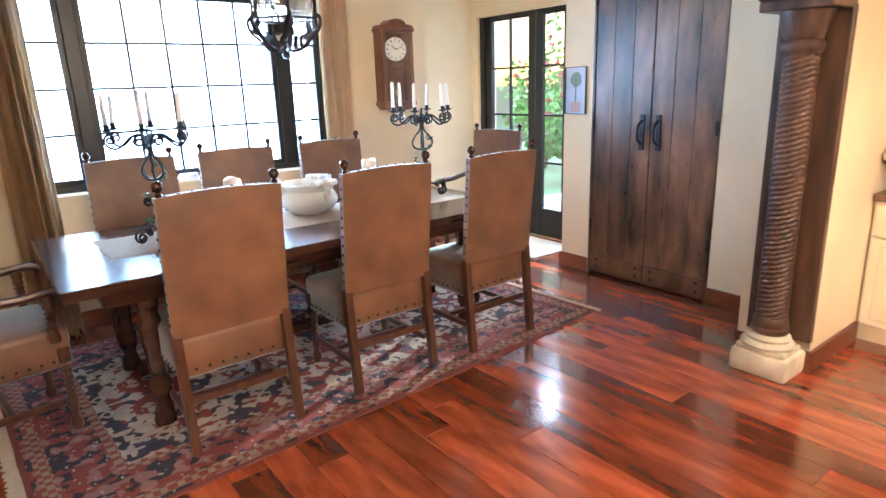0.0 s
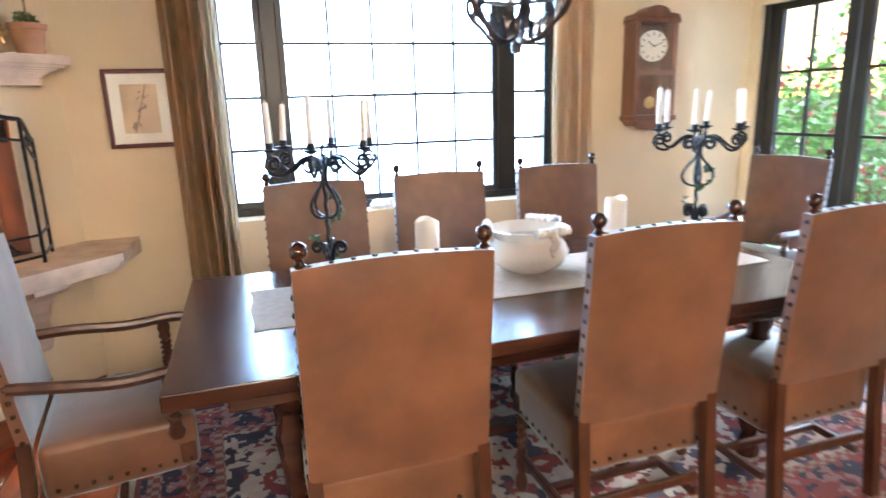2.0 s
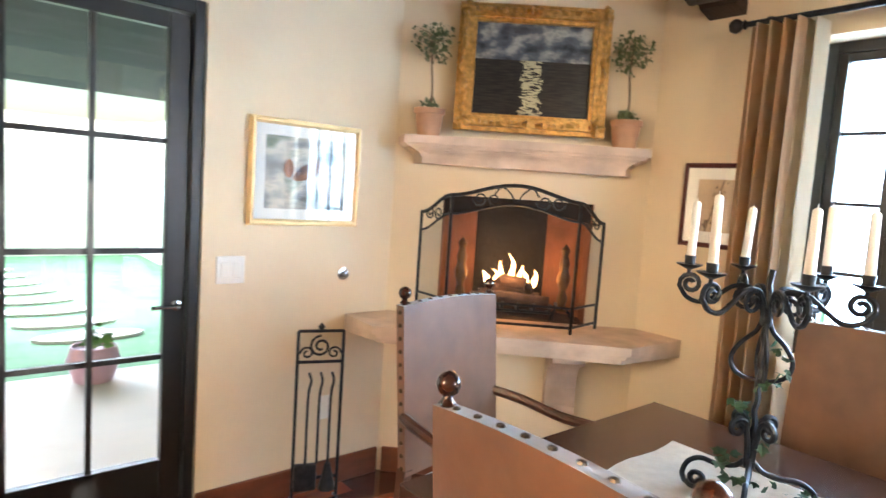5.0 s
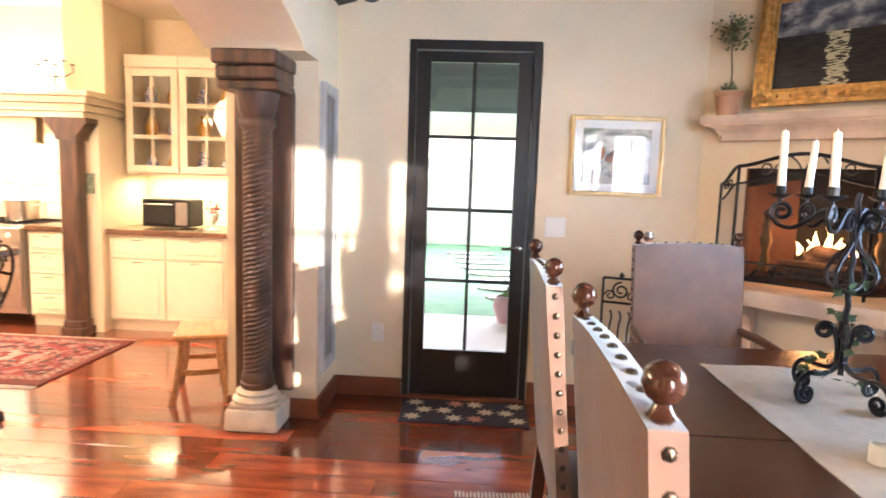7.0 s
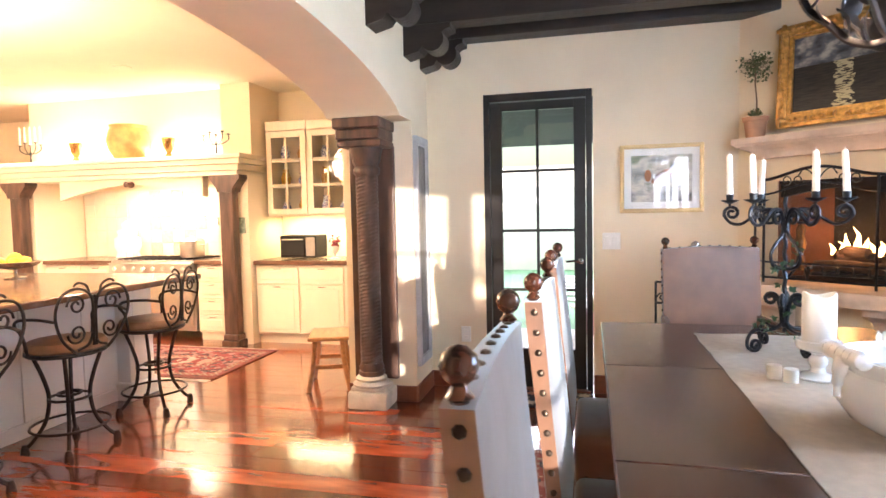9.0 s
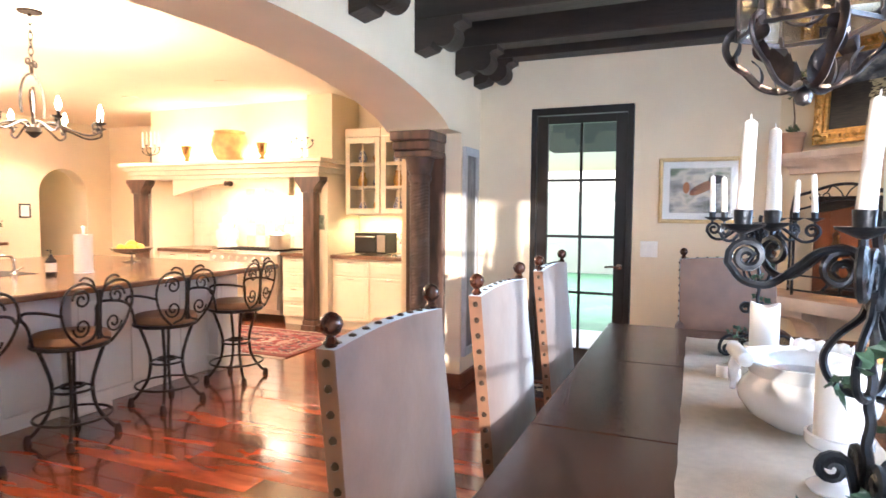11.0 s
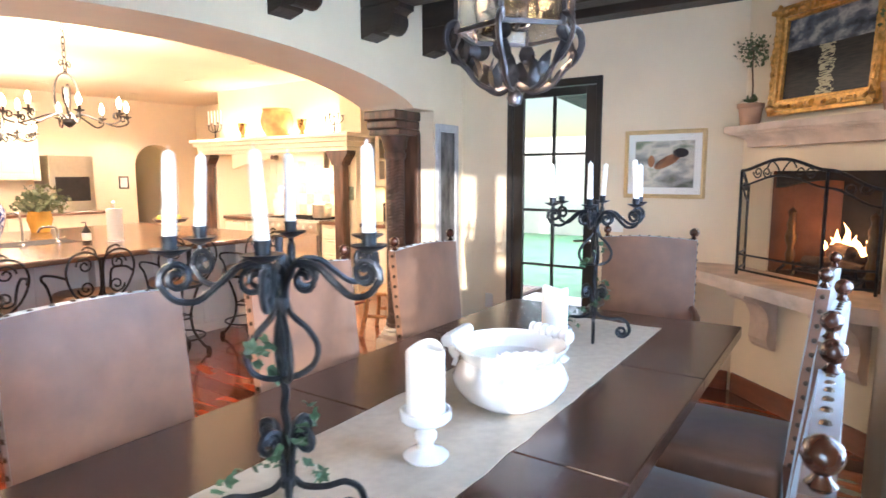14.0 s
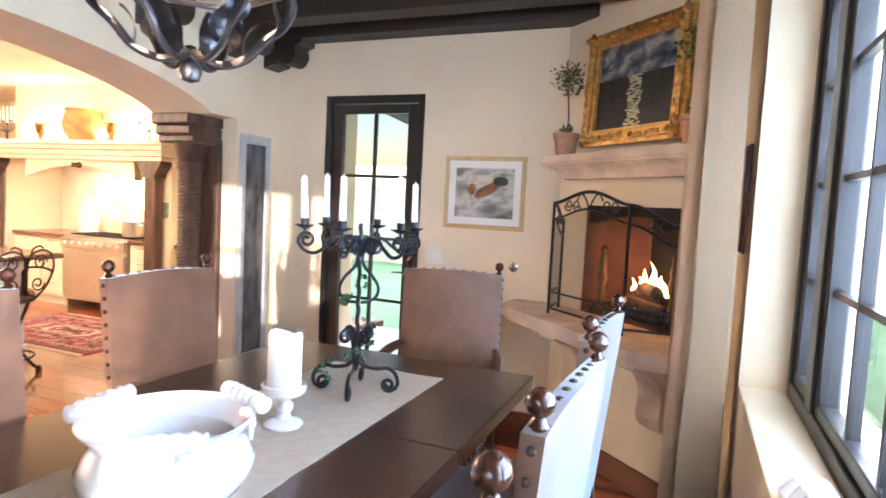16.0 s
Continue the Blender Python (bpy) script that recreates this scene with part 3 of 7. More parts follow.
part("hearth_baseboard", one_box(-HW + 0.02, HW - 0.02, -0.018, -0.001, 0, 0.13, 0.004, 1, m=FP), BASEBOARD, fp)
for u in (-0.33, 0.27):
    bm = bmesh.new()
    out = [(0.001, 0.76), (0.24, 0.76), (0.24, 0.70)] + [(0.20 - 0.14 * math.sin(radians(a)), 0.53 + 0.15 * math.cos(radians(a))) for a in range(0, 91, 15)] + [(0.07, 0.44), (0.055, 0.40), (0.03, 0.375), (0.001, 0.37)]
    slab(bm, out, FP @ pose(u, 0, 0, 0, 0, -90), -0.075, 0.075)
    part("stone_bracket", bm, STONE, fp, "carved stone bracket under the hearth")
# mantel shelf
bm = bmesh.new()
layers = [(1.668, 1.706, 0.195, 0.612)] + [(1.654 - 0.008 * i, 1.662 - 0.008 * i, 0.175 - 0.075 * math.sin(math.pi / 2 * i / 5), 0.597 - 0.06 * math.sin(math.pi / 2 * i / 5)) for i in range(6)] + [(1.662, 1.669, 0.18, 0.602), (1.582, 1.615, 0.092, 0.532)]
for z0, z1, d, w in layers:
    poly = [(-w, 0.05), (-w, 0.0), (-w + 0.05, -d), (w - 0.05, -d), (w, 0.0), (w, 0.05)]
    prism(bm, [tuple((FP @ Vector((x, y, 0))).xy) for x, y in poly], z0, z1)
mantel = part("mantel_shelf", bm, STONE, fp, "pale carved stone mantel shelf")

# ---- the table and its chairs ----
TX0, TX1, TY0, TY1 = 0.10, 2.53, 2.23, 3.35
table = thing("dining_table", pose((TX0 + TX1) / 2, (TY0 + TY1) / 2, 0.012), "long dark polished wooden dining table on a rug", "table")
hx, hy = (TX1 - TX0) / 2, (TY1 - TY0) / 2
for i, (x0, x1) in enumerate(((-hx, -hx / 3), (-hx / 3, hx / 3), (hx / 3, hx))):
    part("tabletop", one_box(x0 + 0.0008, x1 - 0.0008, -hy, hy, 0.70, 0.748, 0.004), DARKWOOD, table)
bm = bmesh.new()
for a in ((-hx + 0.15, hx - 0.15, -hy + 0.12, -hy + 0.15, 0.61, 0.70), (-hx + 0.15, hx - 0.15, hy - 0.15, hy - 0.12, 0.61, 0.70), (-hx + 0.15, -hx + 0.18, -hy + 0.15, hy - 0.15, 0.61, 0.70), (hx - 0.18, hx - 0.15, -hy + 0.15, hy - 0.15, 0.61, 0.70)):
    box(bm, *a, bevel=0.004, segs=1)
part("apron", bm, DARKWOOD, table)
for sx in (-1, 1):
    for sy in (-1, 1):
        bm = bmesh.new()
        lathe(bm, [(0.045, 0.0), (0.05, 0.02), (0.04, 0.06), (0.03, 0.10), (0.045, 0.14), (0.05, 0.2), (0.035, 0.24), (0.04, 0.34), (0.055, 0.46), (0.04, 0.54), (0.05, 0.56), (0.05, 0.70)], 14, (sx * (hx - 0.32), sy * (hy - 0.2), 0))
        part("leg", bm, DARKWOOD, table, smooth=True)
part("stretcher", one_box(-hx + 0.3, hx - 0.3, -0.03, 0.03, 0.10, 0.15, 0.006), DARKWOOD, table)


def finial(bm, x, y, z):
    lathe(bm, [(r * 0.87, h * 0.9) for r, h in ((0.013, 0), (0.013, 0.006), (0.019, 0.010), (0.012, 0.018), (0.010, 0.024), (0.020, 0.032), (0.0255, 0.046), (0.022, 0.060), (0.011, 0.069), (0.0, 0.072))], 14, (x, y, z))


def nail(bm, x, y, z, axis):
    turn = {"x+": (0, 90, 0), "x-": (0, -90, 0), "y+": (-90, 0, 0), "y-": (90, 0, 0), "z+": (0, 0, 0)}[axis]
    lathe(bm, [(0.0085, 0), (0.0065, 0.004), (0.0, 0.006)], 7, m=pose(x, y, z, *turn))


def twisted(bm, x, y, z0, z1, r):
    seg, n = 8, 26
    rings = []
    for k in range(n + 1):
        z = z0 + (z1 - z0) * k / n
        tw = 5 * math.pi * k / n
        rings.append([bm.verts.new((x + r * (1 + 0.28 * math.cos(2 * (2 * math.pi * i / seg - tw))) * math.cos(2 * math.pi * i / seg), y + r * (1 + 0.28 * math.cos(2 * (2 * math.pi * i / seg - tw))) * math.sin(2 * math.pi * i / seg), z)) for i in range(seg)])
    for a, b in zip(rings, rings[1:]):
        for i in range(seg):
            bm.faces.new((a[i], a[(i + 1) % seg], b[(i + 1) % seg], b[i]))
    bm.faces.new(rings[0])
    bm.faces.new(rings[-1])


def chair(m, arms, label, top=1.082, w=0.232):
    """Faces +y; the back's posts stand at y = -0.22."""
    c = thing("dining_armchair" if arms else "dining_chair", m, label, "chair", "chairs round the table")
    lean = 0.055
    # upholstered back: a soft slab that leans back
    bm = bmesh.new()
    nx, nz = 9, 11
    z0, z1 = 0.50, top

    def back_point(u, v, side):
        x = (u * 2 - 1) * (w + 0.012)
        z = z0 + (z1 - z0) * v + (0.012 * math.cos((u - 0.5) * math.pi) if v > 0.99 else 0)
        puff = 0.5 * (1 - (2 * u - 1) ** 6) * (1 - (2 * v - 1) ** 6)
        y = -0.22 - lean * (v - 0.2) + side * (0.017 + 0.016 * puff) + 0.004 * noise.noise(Vector((x * 6, z * 6, side * 3 + m.translation.x)))
        return Vector((x, y, z))
    grids = []
    for side in (-1, 1):
        grids.append([[bm.verts.new(back_point(i / nx, k / nz, side)) for i in range(nx + 1)] for k in range(nz + 1)])
        g = grids[-1]
        for k in range(nz):
            for i in range(nx):
                bm.faces.new((g[k][i], g[k][i + 1], g[k + 1][i + 1], g[k + 1][i]))
    a, b = grids
    for k in range(nz):
        bm.faces.new((a[k][0], a[k + 1][0], b[k + 1][0], b[k][0]))
        bm.faces.new((a[k][nx], a[k + 1][nx], b[k + 1][nx], b[k][nx]))
    for i in range(nx):
        bm.faces.new((a[0][i], a[0][i + 1], b[0][i + 1], b[0][i]))
        bm.faces.new((a[nz][i], a[nz][i + 1], b[nz][i + 1], b[nz][i]))
    part("backrest", bm, SUEDE, c, "tan suede backrest", smooth=True)
    # seat with a soft crown
    bm = bmesh.new()
    made = box(bm, -w - 0.008, w + 0.008, -0.19, 0.25, 0.305, 0.49, 0.028, 3)
    bmesh.ops.subdivide_edges(bm, edges=[e for e in bm.edges if e.calc_length() > 0.3], cuts=5, use_grid_fill=True)
    for v in bm.verts:
        if v.co.z > 0.47:
            v.co.z += 0.022 * max(0, 1 - (v.co.x / w) ** 2) * max(0, 1 - ((v.co.y - 0.02) / 0.24) ** 2)
        elif v.co.z < 0.36:
            v.co.z += 0.008 * math.sin(v.co.x * 40) * math.sin(v.co.y * 38)
    part("seat", bm, SUEDE, c, "tan suede seat", smooth=True)
    for sx in (-1, 1):
        bm = bmesh.new()
        tube(bm, [(sx * (w - 0.002), -0.255, 0), (sx * (w - 0.002), -0.225, 0.30), (sx * (w - 0.002), -0.21, 0.52)], 0.026, 4)
        part("back_leg", bm, CHAIRWOOD, c)
        bm = bmesh.new()
        lathe(bm, [(0.02, 0), (0.026, 0.02), (0.022, 0.05), (0.014, 0.07), (0.022, 0.10), (0.022, 0.155), (0.015, 0.175)], 10, (sx * (w - 0.012), 0.215, 0))
        twisted(bm, sx * (w - 0.012), 0.215, 0.175, 0.33, 0.017)
        box(bm, sx * (w - 0.012) - 0.024, sx * (w - 0.012) + 0.024, 0.191, 0.239, 0.33, 0.40, 0.003, 1)
        part("front_leg", bm, CHAIRWOOD, c, smooth=True)
        part("stretcher", one_box(sx * (w - 0.008) - 0.012, sx * (w - 0.008) + 0.012, -0.19, 0.195, 0.13, 0.16, 0.004, 1), CHAIRWOOD, c)
        bm = bmesh.new()
        finial(bm, sx * (w - 0.008), -0.22 - lean * 0.82, top - 0.002)
        part("finial", bm, FINIAL, c, "polished turned wood finial", smooth=True)
    part("stretcher", one_box(-w + 0.01, w - 0.01, -0.02, 0.008, 0.134, 0.158, 0.004, 1), CHAIRWOOD, c)
    part("back_rail", one_box(-w + 0.02, w - 0.02, -0.215, -0.195, 0.20, 0.235, 0.004, 1), CHAIRWOOD, c)
    bm = bmesh.new()
    for sx in (-1, 1):
        for k in range(13):
            v = 0.04 + 0.92 * k / 12
            nail(bm, sx * (w + 0.0125), -0.22 - lean * (v - 0.2), z0 + (z1 - z0) * v, "x+" if sx > 0 else "x-")
        for k in range(9):
            nail(bm, sx * (w + 0.0082), -0.15 + 0.37 * k / 8, 0.345, "x+" if sx > 0 else "x-")
    for k in range(9):
        nail(bm, -w + 0.03 + (2 * w - 0.06) * k / 8, -0.22 - lean * 0.8, top + 0.002 + 0.011 * math.cos((k / 8 - 0.5) * math.pi), "z+")
        nail(bm, -w + 0.01 + (2 * w - 0.02) * k / 8, 0.2502, 0.345, "y+")
        nail(bm, -w + 0.01 + (2 * w - 0.02) * k / 8, -0.1902, 0.345, "y-")
    part("nailhead_trim", bm, COPPER, c, "row of dark domed nailheads", smooth=True, kind="stuff")
    if arms:
        for sx in (-1, 1):
            bm = bmesh.new()
            x = sx * (w + 0.03)
            tube(bm, smooth_line([(sx * (w + 0.005), -0.22, 0.69), (x, -0.10, 0.68), (x + sx * 0.01, 0.06, 0.66), (x + sx * 0.01, 0.20, 0.665), (x + sx * 0.006, 0.26, 0.66), (x, 0.285, 0.635)]), 0.024, 8, flat=0.75)
            part("arm", bm, CHAIRWOOD, c, "dark curved arm", smooth=True)
            bm = bmesh.new()
            twisted(bm, x, 0.19, 0.50, 0.605, 0.017)
            lathe(bm, [(0.022, 0.44), (0.028, 0.46), (0.018, 0.485), (0.022, 0.50)], 10, (x, 0.19, 0))
            lathe(bm, [(0.022, 0.60), (0.018, 0.615), (0.024, 0.63), (0.02, 0.655)], 10, (x, 0.19, 0))
            part("arm_post", bm, CHAIRWOOD, c, "barley-twist arm post", smooth=True)
    return c


side = chair(pose(0.68, 2.315, 0.012, 0, 0, 0), False, "tall tan suede dining chair with dark wooden legs")
for x, y, r in ((1.46, 2.325, 0), (2.18, 2.31, 1), (0.664, 3.405, 178), (1.31, 3.435, 178), (2.01, 3.435, 180)):
    copy_thing(side, pose(x, y, 0.012, 0, 0, r))
head = chair(pose(-0.15, 2.835, 0.012, 0, 0, -82), True, "tan suede armchair with dark carved arms at the table's end", top=1.06, w=0.235)
copy_thing(head, pose(3.36, 3.57, 0.0, 0, 0, 103))

# ---- rug ----
RX0, RX1, RY0, RY1 = -0.165, 2.915, 1.90, 3.78


def rug_mat(name, sx, sy, field, border, navy, cream):
    m = bpy.data.materials.new(name)
    m.use_nodes = True
    nt = m.node_tree
    n, ln = nt.nodes, nt.links
    b = n["Principled BSDF"]
    b.inputs["Roughness"].default_value = 0.95

    def math_(op, x, y=None, z=None):
        k = n.new("ShaderNodeMath")
        k.operation = op
        for i, v in enumerate((x, y, z)):
            if v is None:
                continue
            if isinstance(v, (int, float)):
                k.inputs[i].default_value = v
            else:
                ln.new(v, k.inputs[i])
        return k.outputs[0]

    def pick(fac, a, c):
        k = n.new("ShaderNodeMix")
        k.data_type = "RGBA"
        ln.new(fac, k.inputs[0])
        for i, v in ((6, a), (7, c)):
            if isinstance(v, tuple):
                k.inputs[i].default_value = (*v, 1)
            else:
                ln.new(v, k.inputs[i])
        return k.outputs[2]
    tc = n.new("ShaderNodeTexCoord")
    sep = n.new("ShaderNodeSeparateXYZ")
    ln.new(tc.outputs["Object"], sep.inputs[0])
    ax, ay = math_("ABSOLUTE", sep.outputs[0]), math_("ABSOLUTE", sep.outputs[1])
    edge = math_("MINIMUM", math_("SUBTRACT", sx, ax), math_("SUBTRACT", sy, ay))
    comb = n.new("ShaderNodeCombineXYZ")
    ln.new(math_("SNAP", ax, 0.009), comb.inputs[0])
    ln.new(math_("SNAP", ay, 0.009), comb.inputs[1])

    def cells(scale, metric="MANHATTAN"):
        v = n.new("ShaderNodeTexVoronoi")
        v.distance, v.inputs["Scale"].default_value = metric, scale
        ln.new(comb.outputs[0], v.inputs["Vector"])
        return v
    v1, v2, v3 = cells(9.0), cells(22), cells(4.0)
    s1 = n.new("ShaderNodeSeparateColor")
    ln.new(v2.outputs["Color"], s1.inputs[0])
    s3 = n.new("ShaderNodeSeparateColor")
    ln.new(v3.outputs["Color"], s3.inputs[0])
    col = pick(math_("GREATER_THAN", s3.outputs[0], 0.55), field, navy)
    ring = math_("LESS_THAN", math_("ABSOLUTE", math_("SUBTRACT", v1.outputs["Distance"], 0.42)), 0.09)
    col = pick(ring, col, cream)
    col = pick(math_("GREATER_THAN", s1.outputs[1], 0.72), col, (0.36, 0.29, 0.24))
    col = pick(math_("GREATER_THAN", s1.outputs[0], 0.80), col, (0.045, 0.035, 0.06))
    col = pick(math_("GREATER_THAN", s1.outputs[2], 0.80), col, cream)
    bcol = pick(math_("GREATER_THAN", s1.outputs[1], 0.6), border, navy)
    bcol = pick(math_("GREATER_THAN", s1.outputs[0], 0.72), bcol, (0.26, 0.14, 0.13))
    bcol = pick(math_("LESS_THAN", v2.outputs["Distance"], 0.22), bcol, cream)
    col = pick(math_("LESS_THAN", edge, 0.30), col, bcol)
    fine = n.new("ShaderNodeTexChecker")
    fine.inputs["Scale"].default_value = 34
    ln.new(comb.outputs[0], fine.inputs["Vector"])
    thin = pick(fine.outputs["Fac"], (0.20, 0.055, 0.04), (0.26, 0.2, 0.15))
    for lo, hi in ((0.30, 0.34), (0.045, 0.10)):
        col = pick(math_("MULTIPLY", math_("GREATER_THAN", edge, lo), math_("LESS_THAN", edge, hi)), col, thin)
    col = pick(math_("LESS_THAN", edge, 0.022), col, (0.16, 0.04, 0.03))
    nz = n.new("ShaderNodeTexNoise")
    nz.inputs["Scale"].default_value, nz.inputs["Detail"].default_value = 5, 5
    ln.new(tc.outputs["Object"], nz.inputs["Vector"])
    fade = n.new("ShaderNodeMapRange")
    fade.inputs["To Min"].default_value, fade.inputs["To Max"].default_value = 0.6, 1.35
    ln.new(nz.outputs["Fac"], fade.inputs["Value"])
    hsv = n.new("ShaderNodeHueSaturation")
    ln.new(fade.outputs[0], hsv.inputs["Value"])
    ln.new(col, hsv.inputs["Color"])
    ln.new(hsv.outputs[0], b.inputs["Base Color"])
    pile = n.new("ShaderNodeTexNoise")
    pile.inputs["Scale"].default_value = 400
    ln.new(tc.outputs["Object"], pile.inputs["Vector"])
    bp = n.new("ShaderNodeBump")
    bp.inputs["Strength"].default_value, bp.inputs["Distance"].default_value = 0.5, 0.004
    ln.new(pile.outputs["Fac"], bp.inputs["Height"])
    ln.new(bp.outputs[0], b.inputs["Normal"])
    return m


def rug(name, x0, x1, y0, y1, material, label, fringe=True, rz=0):
    sx, sy = (x1 - x0) / 2, (y1 - y0) / 2
    t = thing(name, pose((x0 + x1) / 2, (y0 + y1) / 2, 0, 0, 0, rz), label, "rug")
    bm = bmesh.new()
    nx, ny = 24, 14
    g = [[bm.verts.new((-sx + 2 * sx * i / nx + 0.006 * noise.noise(Vector((i, k * 0.7, 3))), -sy + 2 * sy * k / ny + 0.008 * noise.noise(Vector((i * 0.6, k, 9))), 0.010 + 0.0015 * noise.noise(Vector((i * 0.5, k * 0.5, 0))))) for i in range(nx + 1)] for k in range(ny + 1)]
    faces = [bm.faces.new((g[k][i], g[k][i + 1], g[k + 1][i + 1], g[k + 1][i])) for k in range(ny) for i in range(nx)]
    ext = bmesh.ops.extrude_face_region(bm, geom=faces)
    for v in ext["geom"]:
        if isinstance(v, bmesh.types.BMVert):
            v.co.z = 0.001
    part("rug_body", bm, material, t)
    if fringe:
        bm = bmesh.new()
        for s in (-1, 1):
            for k in range(int(2 * sy / 0.016)):
                y = -sy + 0.008 + 0.016 * k
                box(bm, *(sorted((s * sx, s * (sx + 0.045 + 0.015 * random.random())))), y - 0.004, y + 0.004, 0.001, 0.005)
        part("fringe", bm, LINEN, t, "cream wool fringe", kind="stuff")
    return t


RUG = rug_mat("persian_wool", (RX1 - RX0) / 2, (RY1 - RY0) / 2, (0.18, 0.034, 0.028), (0.20, 0.045, 0.04), (0.028, 0.025, 0.042), (0.40, 0.34, 0.27))
rug("persian_rug", RX0, RX1, RY0, RY1, RUG, "worn red and navy persian rug under the table", rz=3)

# ---- on the table ----
TZ = 0.76
bm = bmesh.new()
nx, ny = 40, 8
g = [[bm.verts.new((0.335 + 2.09 * i / nx + 0.006 * math.sin(k * 1.3) * (1 if i in (0, nx) else 0), 2.605 + 0.46 * k / ny + 0.006 * noise.noise(Vector((i * 0.5, 0, k))), TZ + 0.0035 + 0.0016 * noise.noise(Vector((i * 0.35, k * 0.4, 2))))) for i in range(nx + 1)] for k in range(ny + 1)]
fs = [bm.faces.new((g[k][i], g[k][i + 1], g[k + 1][i + 1], g[k + 1][i])) for k in range(ny) for i in range(nx)]
for v in bmesh.ops.extrude_face_region(bm, geom=fs)["geom"]:
    if isinstance(v, bmesh.types.BMVert):
        v.co.z -= 0.0028
part("table_runner", bm, LINEN, None, "natural linen runner along the dark table", smooth=True, category="table runner")


def leaf_mesh(bm, at, size, turn):
    m = Matrix.Translation(at) @ turn
    pts = [(0, 0, 0), (0.35, 0.2, 0.06), (0.5, 0.55, 0.02), (0.22, 0.6, 0.05), (0.0, 1.0, -0.05), (-0.22, 0.6, 0.05), (-0.5, 0.55, 0.02), (-0.35, 0.2, 0.06)]
    vs = [bm.verts.new(m @ (Vector(p) * size)) for p in pts]
    for a, b, c in ((0, 1, 3), (1, 2, 3), (0, 3, 4), (0, 4, 5), (0, 5, 7), (5, 6, 7)):
        bm.faces.new((vs[a], vs[b], vs[c]))


def random_turn():
    return Euler((random.uniform(-1.3, 1.3), random.uniform(-1.3, 1.3), random.uniform(0, 6.28))).to_matrix().to_4x4()


def candelabrum(m, label, seed):
    t = thing("candelabrum", m, label, "candelabrum", "iron candelabra")
    random.seed(seed)
    bm = bmesh.new()
    n = 46
    tube(bm, [(0.0022 * math.cos(k * 1.1), 0.0022 * math.sin(k * 1.1), 0.07 + 0.49 * k / n) for k in range(n + 1)], 0.0075, 6)
    lathe(bm, [(0.0, 0.085), (0.014, 0.09), (0.016, 0.105), (0.009, 0.115), (0.0, 0.12)], 12)
    lathe(bm, [(0.0, 0.425), (0.013, 0.43), (0.015, 0.445), (0.008, 0.46), (0.0, 0.465)], 12)
    part("stem", bm, IRON, t, "twisted iron stem", smooth=True)
    for k in range(4):
        r = pose(0, 0, 0, 0, 0, 90 * k + 20)
        bm = bmesh.new()
        tube(bm, smooth_line([(0.008, 0, 0.105), (0.03, 0, 0.085), (0.07, 0, 0.078), (0.105, 0, 0.082), (0.132, 0, 0.066), (0.143, 0, 0.036), (0.136, 0, 0.014)]) + [Vector(q) for q in spiral(0.112, 0.027, 0.024, 0.006, -30, -1.5, 18)], 0.0068, 6, m=r)
        part("scroll_foot", bm, IRON, t, smooth=True)
        bm = bmesh.new()
        tube(bm, smooth_line([(0.008, 0, 0.10), (0.012, 0, 0.15), (0.022, 0, 0.195)]) + [Vector(q) for q in spiral(0.044, 0.188, 0.024, 0.007, 170, -1.45, 18)], 0.0072, 6, m=r @ pose(0, 0, 0, 0, 0, 45))
        part("stem_scroll", bm, IRON, t, smooth=True)
        bm = bmesh.new()
        tube(bm, smooth_line([(0.009, 0, 0.44), (0.018, 0, 0.415), (0.046, 0, 0.385), (0.064, 0, 0.35), (0.056, 0, 0.318), (0.03, 0, 0.302), (0.008, 0, 0.30)]), 0.0058, 6, m=r @ pose(0, 0, 0, 0, 0, 10))
        part("cage_wire", bm, IRON, t, smooth=True)
    for k in range(6):
        r = pose(0, 0, 0, 0, 0, 60 * k + 12)
        R, zc = 0.182, 0.545
        bm = bmesh.new()
        tube(bm, smooth_line([(0.007, 0, 0.43), (0.012, 0, 0.475), (0.035, 0, 0.512), (0.075, 0, 0.512), (0.11, 0, 0.485), (0.145, 0, 0.462), (0.18, 0, 0.468), (0.202, 0, 0.495)]) + [Vector(q) for q in spiral(0.175, 0.503, 0.027, 0.007, -12, 1.45, 18)], 0.0062, 6, m=r)
        tube(bm, [Vector(q) for q in spiral(0.048, 0.484, 0.028, 0.008, 110, -1.3, 18)], 0.0055, 6, m=r)
        tube(bm, [(R, 0, 0.522), (R, 0, zc)], 0.005, 6, m=r)
        arm = part("arm", bm, IRON, t, "scrolled iron arm", smooth=True)
        bm = bmesh.new()
        lathe(bm, [(0.005, zc - 0.008), (0.030, zc + 0.004), (0.032, zc + 0.007), (0.012, zc + 0.006), (0.0135, zc + 0.028), (0.0125, zc + 0.028), (0.0, zc + 0.012)], 14, (R, 0, 0), r)
        part("drip_cup", bm, IRON, arm, smooth=True)
        bm = bmesh.new()
        h = 0.155 + random.uniform(-0.012, 0.012)
        tilt = pose(R, 0, zc + 0.012, random.uniform(-3.5, 3.5), random.uniform(-3.5, 3.5))
        lathe(bm, [(0.0115, 0), (0.0112, 0.02), (0.0095, h - 0.004), (0.006, h), (0.0012, h + 0.002), (0.001, h + 0.009), (0.0, h + 0.01)], 12, m=r @ tilt)
        part("candle", bm, WAX, arm, "white taper candle", smooth=True)
    bm = bmesh.new()
